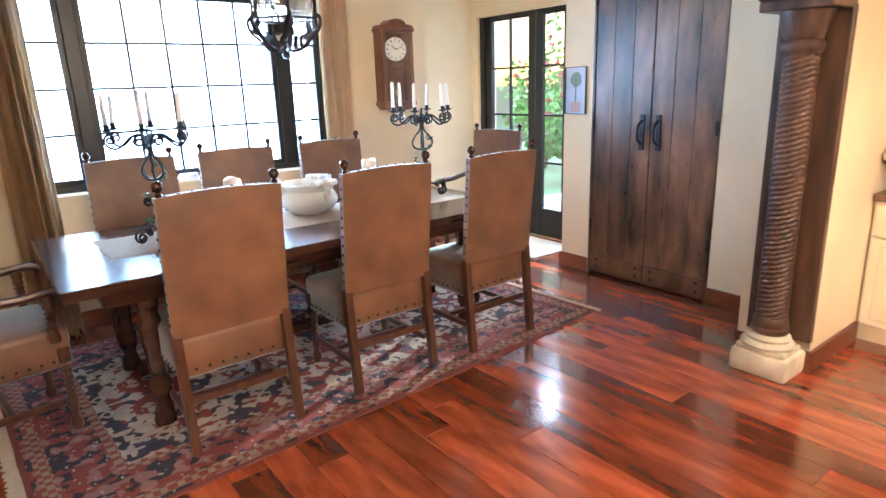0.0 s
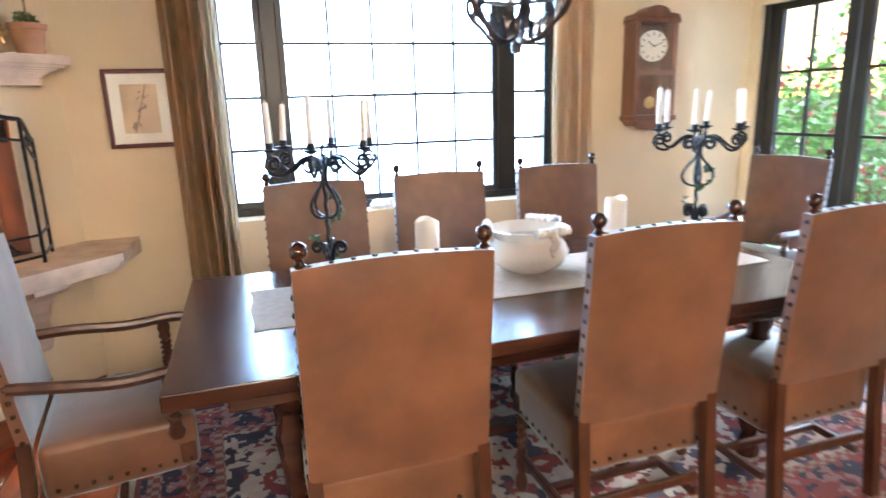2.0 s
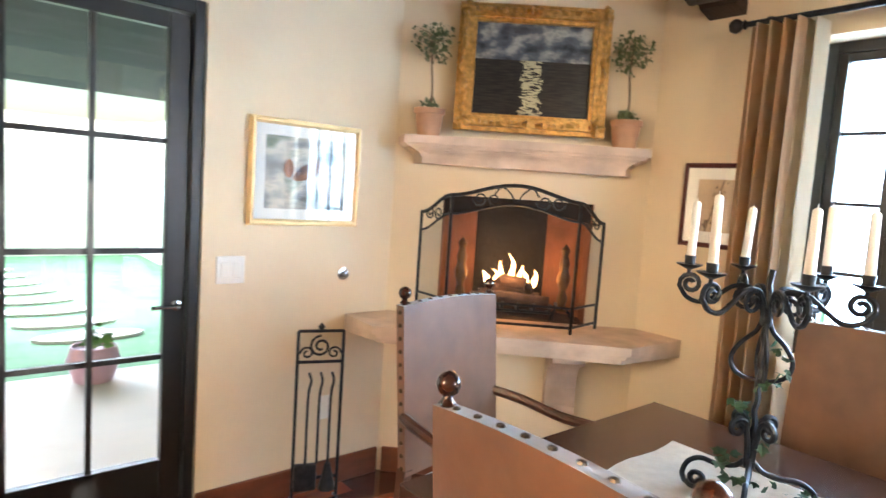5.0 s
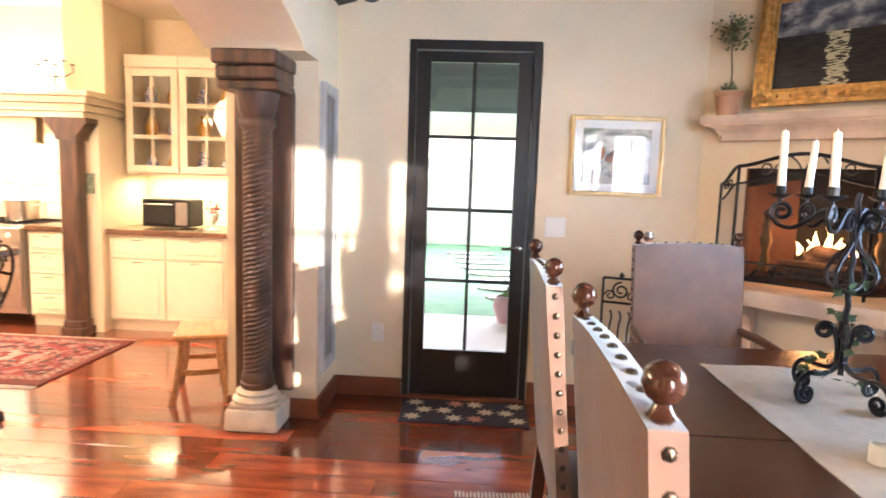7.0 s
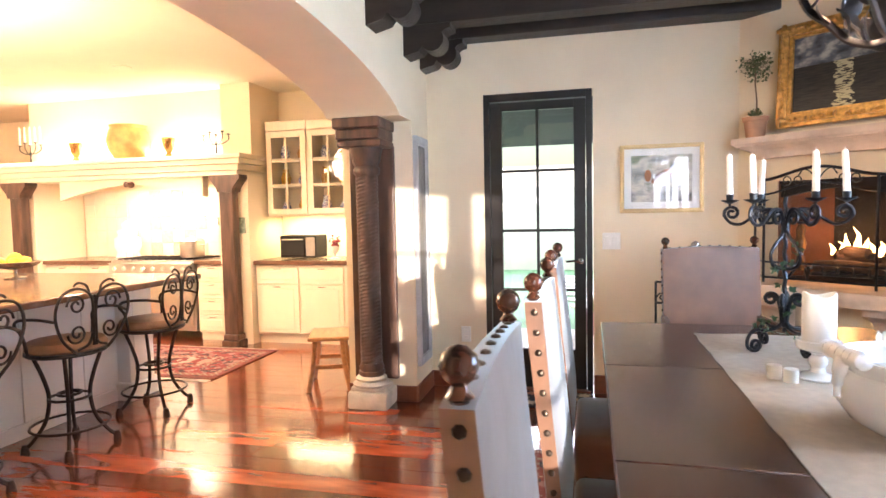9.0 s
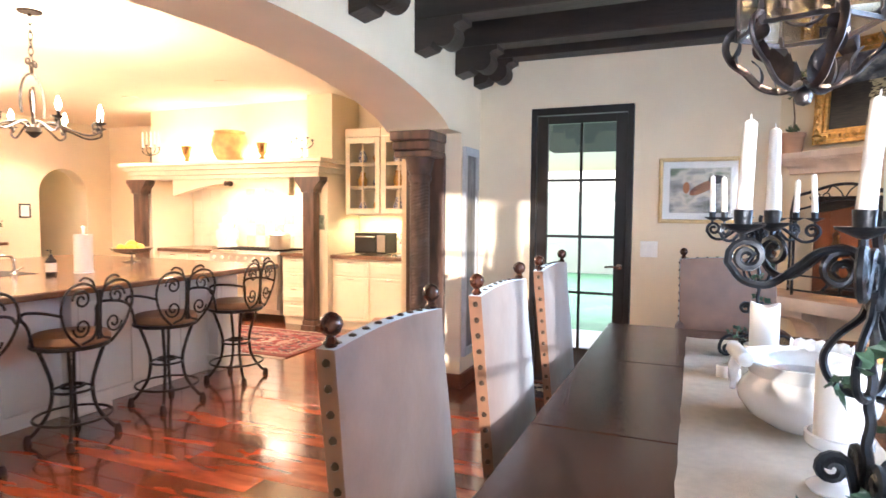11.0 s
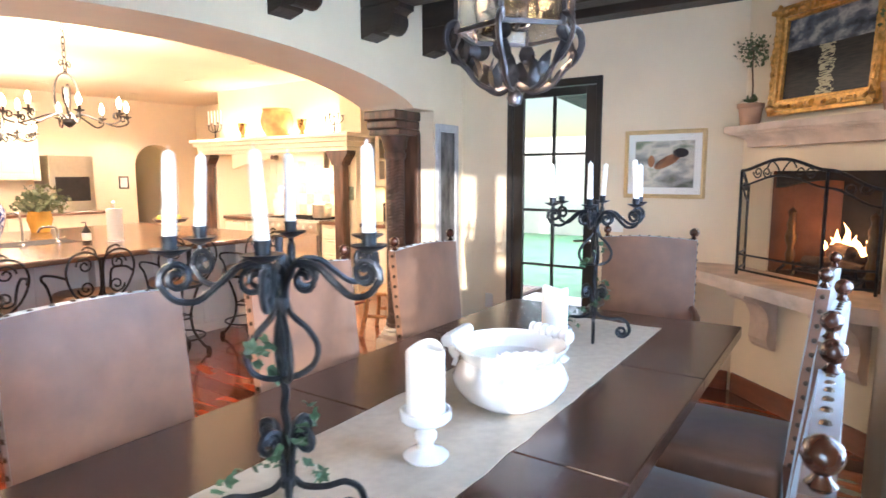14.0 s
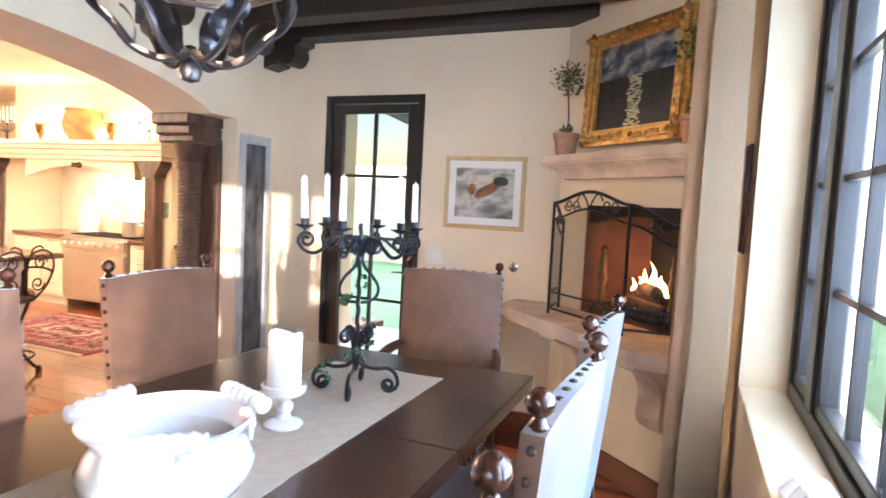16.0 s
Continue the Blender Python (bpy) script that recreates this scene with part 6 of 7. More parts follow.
# jar and things on the island
BLUEWHITE = bpy.data.materials.new("blue_and_white_glaze")
BLUEWHITE.use_nodes = True
_n, _l = BLUEWHITE.node_tree.nodes, BLUEWHITE.node_tree.links
_tc = _n.new("ShaderNodeTexCoord")
_w = _n.new("ShaderNodeTexWave")
_w.inputs["Scale"].default_value, _w.inputs["Distortion"].default_value, _w.inputs["Detail"].default_value, _w.inputs["Detail Scale"].default_value = 17, 16, 2, 1.0
_l.new(_tc.outputs["Object"], _w.inputs["Vector"])
_r = _n.new("ShaderNodeValToRGB")
_r.color_ramp.elements[0].position, _r.color_ramp.elements[1].position = 0.42, 0.52
_r.color_ramp.elements[0].color, _r.color_ramp.elements[1].color = (0.02, 0.05, 0.24, 1), (0.82, 0.84, 0.86, 1)
_l.new(_w.outputs["Fac"], _r.inputs[0])
_l.new(_r.outputs[0], _n["Principled BSDF"].inputs["Base Color"])
_n["Principled BSDF"].inputs["Roughness"].default_value = 0.12
BLUEGLAZE = mat("cobalt_glaze", (0.02, 0.05, 0.24), 0.12, var=0.2, bump=0)
jar = thing("ginger_jar", pose(1.32, -1.30, 0.883), "tall blue and white lidded ginger jar on the island", "jar")
bm = bmesh.new()
lathe(bm, [(0.0, 0), (0.095, 0), (0.098, 0.012), (0.088, 0.03), (0.10, 0.09), (0.128, 0.17), (0.148, 0.25), (0.148, 0.30), (0.125, 0.345), (0.085, 0.365), (0.07, 0.372), (0.07, 0.395)], 32)
part("jar_body", bm, BLUEWHITE, jar, smooth=True)
bm = bmesh.new()
lathe(bm, [(0.082, 0.385), (0.084, 0.41), (0.08, 0.412)], 28)
part("neck_band", bm, BLUEGLAZE, jar, "cobalt blue neck band", smooth=True)
bm = bmesh.new()
lathe(bm, [(0.084, 0.41), (0.084, 0.425), (0.066, 0.455), (0.03, 0.475), (0.012, 0.48), (0.02, 0.495), (0.012, 0.51), (0.0, 0.512)], 28)
part("lid", bm, BLUEWHITE, jar, smooth=True)
bottle = thing("soap_bottle", pose(0.60, -1.355, 0.883), "dark soap pump bottle", "bottle")
bm = bmesh.new()
lathe(bm, [(0.0, 0), (0.032, 0), (0.033, 0.10), (0.012, 0.125), (0.012, 0.14)], 16)
part("bottle_body", bm, SOOT, bottle, smooth=True)
bm = bmesh.new()
tube(bm, [(0, 0, 0.14), (0, 0, 0.17), (0.03, 0, 0.17)], 0.005, 6)
part("pump", bm, BLACKFRAME, bottle)
part("paper_label", (lambda b: (lathe(b, [(0.0335, 0.025), (0.0335, 0.085)], 16), b)[-1])(bmesh.new()), MATBOARD, bottle)
roll = thing("paper_towel_roll", pose(0.38, -1.335, 0.883), "white paper towel roll on a stand", "paper towels")
bm = bmesh.new()
lathe(bm, [(0.02, 0.012), (0.06, 0.012), (0.06, 0.27), (0.02, 0.27)], 24)
part("roll", bm, MATBOARD, roll, smooth=True)
bm = bmesh.new()
lathe(bm, [(0.0, 0), (0.07, 0), (0.07, 0.01), (0.01, 0.012), (0.01, 0.31), (0.018, 0.32), (0.0, 0.335)], 16)
part("stand", bm, PORCELAIN, roll, smooth=True)
dish = thing("footed_fruit_bowl", pose(-0.40, -1.80, 0.883), "wire footed bowl piled with lemons", "fruit bowl")
bm = bmesh.new()
lathe(bm, [(0.07, 0), (0.07, 0.008), (0.012, 0.02), (0.012, 0.06), (0.13, 0.085), (0.17, 0.12), (0.165, 0.122), (0.12, 0.095), (0.0, 0.075)], 24)
part("footed_dish", bm, CHROME, dish, smooth=True)
LEMON = mat("lemon_skin", (0.75, 0.52, 0.05), 0.4, var=0.1, scale=20, bump=0.1)
random.seed(2)
for k in range(8):
    bm = bmesh.new()
    lathe(bm, [(0, -0.045), (0.012, -0.04), (0.032, -0.015), (0.032, 0.015), (0.012, 0.04), (0, 0.045)], 12, m=pose(-0.40 + 0.09 * math.cos(k * 0.85) * (k % 3 > 0), -1.80 + 0.09 * math.sin(k * 0.85) * (k % 3 > 0), 1.005 + (0.03 if k % 3 == 0 else 0), random.uniform(60, 120), 0, random.uniform(0, 180)))
    part("lemon", bm, LEMON, None, "yellow lemon in the footed bowl", smooth=True, category="lemon", group="lemons")


def potted(name, m, pot_m, pot_r, pot_h, leaf_m, r, h, count, size, label, seed):
    t = thing(name, m, label, "plant")
    bm = bmesh.new()
    lathe(bm, [(0, 0), (pot_r * 0.7, 0), (pot_r, pot_h * 0.6), (pot_r * 0.85, pot_h), (pot_r * 0.78, pot_h), (pot_r * 0.78, pot_h * 0.9), (0, pot_h * 0.88)], 20)
    part("pot", bm, pot_m, t, smooth=True)
    random.seed(seed)
    bm = bmesh.new()
    for k in range(count):
        d = Vector((random.gauss(0, 1), random.gauss(0, 1), abs(random.gauss(0, 0.8)) + 0.1)).normalized()
        f = random.random() ** 0.5
        p = Vector((0, 0, pot_h)) + Vector((d.x * r, d.y * r, d.z * h)) * f * (0.7 + 0.5 * noise.noise(d * 3 + Vector((seed, 0, 0))))
        leaf_mesh(bm, p, size * random.uniform(0.6, 1.3), random_turn())
    for k in range(14):
        d = Vector((random.gauss(0, 1), random.gauss(0, 1), 1.4)).normalized()
        tube(bm, [(0, 0, pot_h * 0.9), (d.x * r * 0.7, d.y * r * 0.7, pot_h + d.z * h * 0.7)], 0.002, 4)
    part("foliage", bm, leaf_m, t, kind="stuff")
    return t


YELLOWGLAZE = mat("ochre_glaze", (0.65, 0.34, 0.05), 0.25, var=0.15, scale=8, bump=0)
GREENLEAF = mat("basil_leaf", (0.10, 0.22, 0.04), 0.45, var=0.3, scale=20, bump=0)
OLIVELEAF = mat("olive_leaf", (0.12, 0.14, 0.07), 0.6, var=0.3, scale=20, bump=0)
potted("herb_pot", pose(1.30, -2.36, 0.883), TERRACOTTA, 0.075, 0.13, GREENLEAF, 0.16, 0.20, 90, 0.07, "leafy green basil in a small pot", 21)
potted("olive_branches", pose(0.36, -2.76, 0.883), YELLOWGLAZE, 0.11, 0.20, OLIVELEAF, 0.32, 0.34, 420, 0.05, "olive branches in an ochre glazed jug", 22)

# chimney breast, hood, range
HX = -2.16
br = thing("range_hood", Matrix(), "cream plaster range hood with moulded shelf on dark wood columns", "range hood")
bm = bmesh.new()
for z0, z1, d in ((1.86, 1.905, 0.0), (1.81, 1.86, 0.035), (1.75, 1.81, 0.075), (1.70, 1.75, 0.10)):
    box(bm, KX0 + 0.005, HX - d, -4.12 + d, -1.08 - d, z0, z1, 0.008, 2)
part("hood_shelf", bm, CREAM, br)
bm = bmesh.new()
AR = [(-3.35 + 1.75 * i / 20, 1.50 + 0.14 * math.sin(math.pi * i / 20)) for i in range(21)]
for (ya, za), (yb, zb) in zip(AR, AR[1:]):
    v = [bm.verts.new(p) for p in ((-2.3, ya, za), (-2.3, yb, zb), (-2.3, yb, 1.70), (-2.3, ya, 1.70), (-2.4, ya, za), (-2.4, yb, zb), (-2.4, yb, 1.70), (-2.4, ya, 1.70))]
    for f in ((0, 1, 2, 3), (4, 5, 6, 7), (0, 1, 5, 4), (2, 3, 7, 6)):
        bm.faces.new([v[i] for i in f])
bmesh.ops.remove_doubles(bm, verts=bm.verts, dist=0.0005)
part("hood_apron", bm, PLASTER_KITCHEN, br)
part("upper_breast", one_box(KX0 + 0.005, -2.66, -4.1, -1.12, 1.905, KCEIL), PLASTER_KITCHEN, br)
part("breast_pier", one_box(KX0 + 0.005, -2.34, -1.45, -1.12, 0.0, 1.70), PLASTER_KITCHEN, br)
part("breast_pier", one_box(KX0 + 0.005, -2.34, -4.1, -3.75, 0.0, 1.70), PLASTER_KITCHEN, br)
part("breast_wing", one_box(-2.66, -2.44, -1.45, -1.12, 1.905, KCEIL), PLASTER_KITCHEN, br)
for y in (-1.28, -3.85):
    t = thing("hood_column", pose(-2.26, y, 0), "dark wooden column with a carved capital", "column", "hood columns")
    bm = bmesh.new()
    box(bm, -0.075, 0.075, -0.1, 0.1, 0, 0.06, 0.006, 1)
    box(bm, -0.065, 0.065, -0.085, 0.085, 0.06, 0.12, 0.01, 2)
    part("foot", bm, OLDWOOD, t)
    part("shaft", (lambda b: (box(b, -0.055, 0.055, -0.075, 0.075, 0.12, 1.54, 0.012, 2), b)[-1])(bmesh.new()), OLDWOOD, t)
    bm = bmesh.new()
    slab(bm, [(-0.08, 1.53), (0.08, 1.53), (0.09, 1.57), (0.13, 1.62), (0.165, 1.66), (0.165, 1.698), (-0.165, 1.698), (-0.165, 1.66), (-0.13, 1.62), (-0.09, 1.57)], pose(0, 0, 0, 0, 0, 90), -0.075, 0.075)
    part("capital", bm, OLDWOOD, t)
HANDLE = CHROME


def base_cabinet(y0, y1, rows, label, x0=KX0 + 0.01, x1=-2.41, m=None):
    t = thing("base_cabinet", m, label, "cabinet", "base cabinets")
    part("body", one_box(x0, x1, y0, y1, 0.09, 0.80), CREAM, t)
    part("toe_board", one_box(x0, x1 - 0.04, y0, y1, 0, 0.09), CREAM, t)
    z = 0.11
    for h in rows:
        d = part("drawer_front" if h < 0.4 else "cabinet_door", one_box(x1, x1 + 0.018, y0 + 0.012, y1 - 0.012, z, z + h - 0.012, 0.004, 1), CREAM, t)
        part("field_panel", one_box(x1 + 0.016, x1 + 0.024, y0 + 0.06, y1 - 0.06, z + 0.04, z + h - 0.052, 0.004, 1), CREAM, d)
        bm = bmesh.new()
        yc = (y0 + y1) / 2
        tube(bm, [(x1 + 0.018, yc - 0.04, z + h - 0.03), (x1 + 0.035, yc - 0.03, z + h - 0.03), (x1 + 0.035, yc + 0.03, z + h - 0.03), (x1 + 0.018, yc + 0.04, z + h - 0.03)], 0.004, 6)
        part("pull", bm, HANDLE, d, "metal pull")
        z += h
    return t


base_cabinet(-1.10, -0.62, (0.50, 0.18), "cream base cabinet with raised panel door")
base_cabinet(-0.62, -0.14, (0.50, 0.18), "cream base cabinet with raised panel door")
base_cabinet(-0.14, 0.40, (0.50, 0.18), "cream base cabinet with raised panel door")
part("countertop", one_box(KX0 + 0.01, -2.37, -1.11, 0.44, 0.80, 0.842, 0.006, 2), COUNTER, None, "polished brown stone kitchen worktop", category="countertop")
base_cabinet(-1.80, -1.46, (0.17, 0.17, 0.17, 0.17), "cream painted drawer unit with metal pulls", x1=-2.43)
base_cabinet(-3.25, -2.86, (0.17, 0.17, 0.17, 0.17), "cream painted drawer unit with metal pulls", x1=-2.43)
base_cabinet(-3.74, -3.25, (0.50, 0.18), "cream base cabinet with raised panel door", x1=-2.43)
part("countertop", one_box(KX0 + 0.01, -2.39, -1.81, -1.455, 0.80, 0.842, 0.006, 2), COUNTER, None, "polished brown stone kitchen worktop", category="countertop")
part("countertop", one_box(KX0 + 0.01, -2.39, -3.74, -2.85, 0.80, 0.842, 0.006, 2), COUNTER, None, "polished brown stone kitchen worktop", category="countertop")
STEEL = mat("stainless_steel", (0.62, 0.6, 0.56), 0.28, metal=1.0, var=0.05, scale=20, bump=0)
rng = thing("range", Matrix(), "stainless steel range with gas burners", "range")
part("body", one_box(KX0 + 0.05, -2.4, -2.84, -1.82, 0.1, 0.84, 0.006, 1), STEEL, rng)
part("control_panel", one_box(-2.4, -2.36, -2.84, -1.82, 0.70, 0.82, 0.008, 2), STEEL, rng)
part("oven_door", one_box(-2.4, -2.375, -2.82, -1.84, 0.16, 0.66, 0.006, 1), STEEL, rng)
for i in range(8):
    bm = bmesh.new()
    lathe(bm, [(0.022, 0), (0.02, 0.02), (0.0, 0.022)], 12, m=pose(-2.36, -2.76 + 0.12 * i, 0.76, 0, 90))
    part("knob", bm, WHITEPLASTIC, rng, smooth=True)
for i in range(3):
    bm = bmesh.new()
    y = -2.67 + 0.34 * i
    for k in range(4):
        box(bm, KX0 + 0.12, -2.46, y - 0.13 + 0.085 * k, y - 0.12 + 0.085 * k, 0.842, 0.862)
    box(bm, KX0 + 0.12, KX0 + 0.13, y - 0.15, y + 0.15, 0.842, 0.86)
    part("grate", bm, SOOT, rng)
pot = thing("stock_pot", pose(-2.64, -2.0, 0.863), "shiny steel stock pot on the range", "pot")
bm = bmesh.new()
lathe(bm, [(0, 0), (0.12, 0), (0.125, 0.02), (0.125, 0.17), (0.13, 0.175), (0.1, 0.2), (0.02, 0.21), (0.0, 0.235)], 24)
part("pot_body", bm, STEEL, pot, smooth=True)
bm = bmesh.new()
for s in (-1, 1):
    tube(bm, smooth_line([(0.03, s * 0.125, 0.13), (0.0, s * 0.165, 0.14), (-0.03, s * 0.125, 0.13)]), 0.007, 6)
part("pot_handles", bm, STEEL, pot, smooth=True)
bm = bmesh.new()
slab(bm, [(-0.16, 0), (0.16, 0), (0.13, 0.06), (0.17, 0.12), (0.17, 0.22), (0.11, 0.25), (0.13, 0.31), (0.05, 0.33), (0.06, 0.39), (0.0, 0.42), (-0.06, 0.39), (-0.05, 0.33), (-0.13, 0.31), (-0.11, 0.25), (-0.17, 0.22), (-0.17, 0.12), (-0.13, 0.06)], pose(-2.84, -3.0, 0.843, 0, 0, 90), -0.02, 0.02)
part("carved_plaque", bm, PORCELAIN, None, "white carved shield plaque leaning by the range", category="plaque")
bm = bmesh.new()
lathe(bm, [(0, 0), (0.03, 0), (0.035, 0.08), (0.015, 0.12), (0.015, 0.16), (0, 0.16)], 14, (-2.74, -2.9, 0.843))
part("white_vase", bm, PORCELAIN, None, "slim white vase on the worktop", smooth=True, category="vase")
TILE = mat("glazed_wall_tile", (0.80, 0.73, 0.58), 0.2, var=0.08, scale=3, bump=0.02, rand=0.05)
TILEART = mat("painted_fruit_tile", (0.74, 0.62, 0.44), 0.2, var=0.3, scale=25, bump=0, other=(0.5, 0.46, 0.32))
bs = part("backsplash", one_box(KX0, KX0 + 0.012, -3.74, -1.46, 0.842, 1.62), TILE, None, "cream tiled backsplash with painted fruit tiles", kind="structure", category="backsplash")
for i in range(15):
    for k in range(5):
        art = 6 <= i <= 10 and (i + k) % 2 == 0
        ob = part("tile", one_box(KX0 + 0.0125, KX0 + 0.019, -3.73 + 0.152 * i, -3.73 + 0.152 * i + 0.148, 0.85 + 0.152 * k, 0.998 + 0.152 * k, 0.003, 1), TILEART if art else TILE, bs)
bm = bmesh.new()
lathe(bm, [(0.03, 0), (0.035, 0.02), (0.02, 0.06), (0.03, 0.09), (0.0, 0.1)], 12, m=pose(-2.3, -2.43, 1.64, 0, 90))
part("hood_ornament", bm, OLDWOOD, None, "small carved ornament on the hood", smooth=True, category="ornament")
bm = bmesh.new()
tube(bm, [(KX0 + 0.02, -1.95, 1.28), (KX0 + 0.25, -1.9, 1.28), (KX0 + 0.25, -1.75, 1.28), (KX0 + 0.25, -1.75, 1.2)], 0.012, 8)
part("pot_filler", bm, CHROME, None, "wall mounted pot filler tap", smooth=True, category="tap")
# pots on the hood shelf
bm = bmesh.new()
lathe(bm, [(0, 0), (0.13, 0), (0.19, 0.10), (0.215, 0.2), (0.19, 0.30), (0.17, 0.33), (0.185, 0.36), (0.175, 0.365), (0.16, 0.33), (0.0, 0.3)], 28, (-2.42, -2.55, 1.906))
part("clay_olla", bm, mat("painted_clay", (0.55, 0.27, 0.12), 0.5, var=0.3, scale=6, bump=0.05, other=(0.62, 0.4, 0.14)), None, "large round painted clay pot on the hood shelf", smooth=True, category="pot")
for y in (-3.15, -2.0):
    bm = bmesh.new()
    lathe(bm, [(0, 0), (0.05, 0), (0.04, 0.02), (0.02, 0.05), (0.05, 0.1), (0.065, 0.2), (0.06, 0.2), (0.03, 0.09), (0, 0.07)], 16, (-2.34, y, 1.906))
    part("bronze_goblet", bm, BRASS, None, "tall bronze goblet on the hood shelf", smooth=True, category="goblet", group="hood goblets")
for y in (-3.75, -1.45):
    t = thing("small_candelabrum", pose(-2.34, y, 1.906), "small black iron candelabrum on the hood shelf", "candelabrum", "hood candelabra")
    bm = bmesh.new()
    lathe(bm, [(0, 0), (0.05, 0), (0.05, 0.01), (0.01, 0.02), (0.008, 0.14), (0.0, 0.14)], 12)
    part("stem", bm, IRON, t, smooth=True)
    for k in range(5):
        bm = bmesh.new()
        a = pose(0, 0, 0, 0, 0, 90) @ Matrix.Translation((-0.14 + 0.07 * k, 0, 0))
        xo = 0.14 - 0.07 * k
        tube(bm, smooth_line([(xo, 0, 0.12), (xo * 0.6, 0, 0.11), (0, 0, 0.15 + 0.02 * (k % 2)), (0, 0, 0.2 + 0.03 * (k % 2))]), 0.005, 6, m=a)
        lathe(bm, [(0.004, 0.195 + 0.03 * (k % 2)), (0.024, 0.205 + 0.03 * (k % 2)), (0.0, 0.215 + 0.03 * (k % 2))], 10, (0, 0, 0), a)
        part("arm", bm, IRON, t, smooth=True)
        if y < -3:
            bm = bmesh.new()
            lathe(bm, [(0.011, 0.21 + 0.03 * (k % 2)), (0.009, 0.40), (0.0, 0.41)], 10, (0, 0, 0), a)
            part("candle", bm, WAX, t, smooth=True)
# glazed upper cabinet
for y0, y1 in ((-1.08, -0.62), (-0.62, -0.16), (-0.16, 0.38)):
    t = thing("upper_cabinet", Matrix(), "cream upper cabinet with glazed doors and crockery", "cabinet", "upper cabinets")
    x0, x1 = KX0 + 0.005, -2.66
    bm = bmesh.new()
    box(bm, x0, x0 + 0.015, y0, y1, 1.28, 2.22)
    for z in (1.28, 1.58, 1.86, 2.14):
        box(bm, x0 + 0.015, x1, y0 + 0.015, y1 - 0.015, z, z + 0.018)
    box(bm, x0 + 0.015, x1, y0, y0 + 0.015, 1.28, 2.22)
    box(bm, x0 + 0.015, x1, y1 - 0.015, y1, 1.28, 2.22)
    box(bm, x0, x1 + 0.02, y0, y1, 2.16, 2.26, 0.01, 2)
    part("carcass", bm, CREAM, t)
    fm = pose(x1 + 0.002, (y0 + y1) / 2, 0, 0, 0, 90)
    hw = (y1 - y0) / 2 - 0.008
    fr = part("cabinet_door", frame_bm(-hw, hw, 1.30, 2.15, 0.06, -0.022, 0.0, fm), CREAM, t)
    bm = bmesh.new()
    bars(bm, -hw + 0.06, hw - 0.06, 1.36, 2.09, 2, 3, 0.016, -0.018, -0.004, fm)
    part("muntin", bm, CREAM, fr)
    gl = part("pane", one_box(-hw + 0.05, hw - 0.05, -0.012, -0.010, 1.35, 2.1, m=fm), CLEAR, fr)
    gl.visible_shadow = False
    random.seed(int(y0 * 100))
    for z in (1.299, 1.599, 1.879):
        for k in range(2):
            bm = bmesh.new()
            yy = y0 + 0.12 + k * 0.2
            h = random.uniform(0.12, 0.2)
            lathe(bm, [(0, 0), (0.04, 0), (0.055, h * 0.5), (0.03, h * 0.85), (0.035, h), (0, h)], 14, (x0 + 0.18, yy, z))
            part("crockery", bm, random.choice((BLUEWHITE, YELLOWGLAZE, PORCELAIN)), None, "glazed pitcher inside the glass cabinet", smooth=True, category="crockery", group="cabinet crockery")
to = thing("toaster_oven", pose(-2.71, -0.72, 0.843, 0, 0, 90), "black toaster oven on the worktop", "toaster oven")
part("body", one_box(-0.2, 0.2, -0.13, 0.15, 0.012, 0.24, 0.012, 2), SOOT, to)
part("oven_glass", one_box(-0.18, 0.08, -0.138, -0.128, 0.04, 0.21, 0.004, 1), BLACKFRAME, to)
part("control_panel", one_box(0.09, 0.19, -0.138, -0.128, 0.03, 0.22, 0.004, 1), STEEL, to)
bm = bmesh.new()
tube(bm, [(-0.16, -0.138, 0.2), (-0.16, -0.16, 0.2), (0.06, -0.16, 0.2), (0.06, -0.138, 0.2)], 0.006, 6)
part("door_handle", bm, STEEL, to)
fl = thing("flower_cup", pose(-2.59, -0.32, 0.843), "red flowers in a white footed cup", "flowers")
bm = bmesh.new()
lathe(bm, [(0, 0), (0.06, 0), (0.06, 0.008), (0.012, 0.02), (0.012, 0.05), (0.04, 0.08), (0.045, 0.13), (0, 0.12)], 16)
part("cup", bm, PORCELAIN, fl, smooth=True)
PETAL = mat("red_petal", (0.35, 0.03, 0.05), 0.5, var=0.3, bump=0)
bm = bmesh.new()
random.seed(31)
for k in range(50):
    leaf_mesh(bm, (random.gauss(0, 0.025), random.gauss(0, 0.025), 0.15 + random.gauss(0.02, 0.02)), 0.03, random_turn())
part("petals", bm, PETAL, fl, kind="stuff")
part("green_tile_plaque", one_box(-2.34, -2.328, -1.245, -1.155, 1.12, 1.28, 0.003, 1), mat("sage_tile", (0.24, 0.28, 0.20), 0.4, var=0.5, scale=30, bump=0.1), None, "small sage green wall plaque", category="plaque")

# cabinet run on the east kitchen wall
EAST = pose(1.25, 0.76, 0, 0, 0, 180)
for i in range(4):
    base_cabinet(0.002 + 0.6 * i, 0.6 * (i + 1), (0.50, 0.18), "cream base cabinet with raised panel door", m=EAST)
part("countertop", one_box(3.62, KX1 - 0.01, -1.64, 0.757, 0.80, 0.842, 0.006, 2), COUNTER, None, "polished brown stone kitchen worktop", category="countertop")
east_upper = thing("upper_cabinet", Matrix(), "cream wall cabinet on a moulded ledge over the worktop", "cabinet", "upper cabinets")
part("ledge", one_box(3.64, KX1 - 0.01, -1.64, 0.757, 1.00, 1.08, 0.03, 3), CREAM, east_upper, "rounded cream ledge")
part("body", one_box(3.86, KX1 - 0.01, -1.64, 0.757, 1.08, 2.3), CREAM, east_upper)
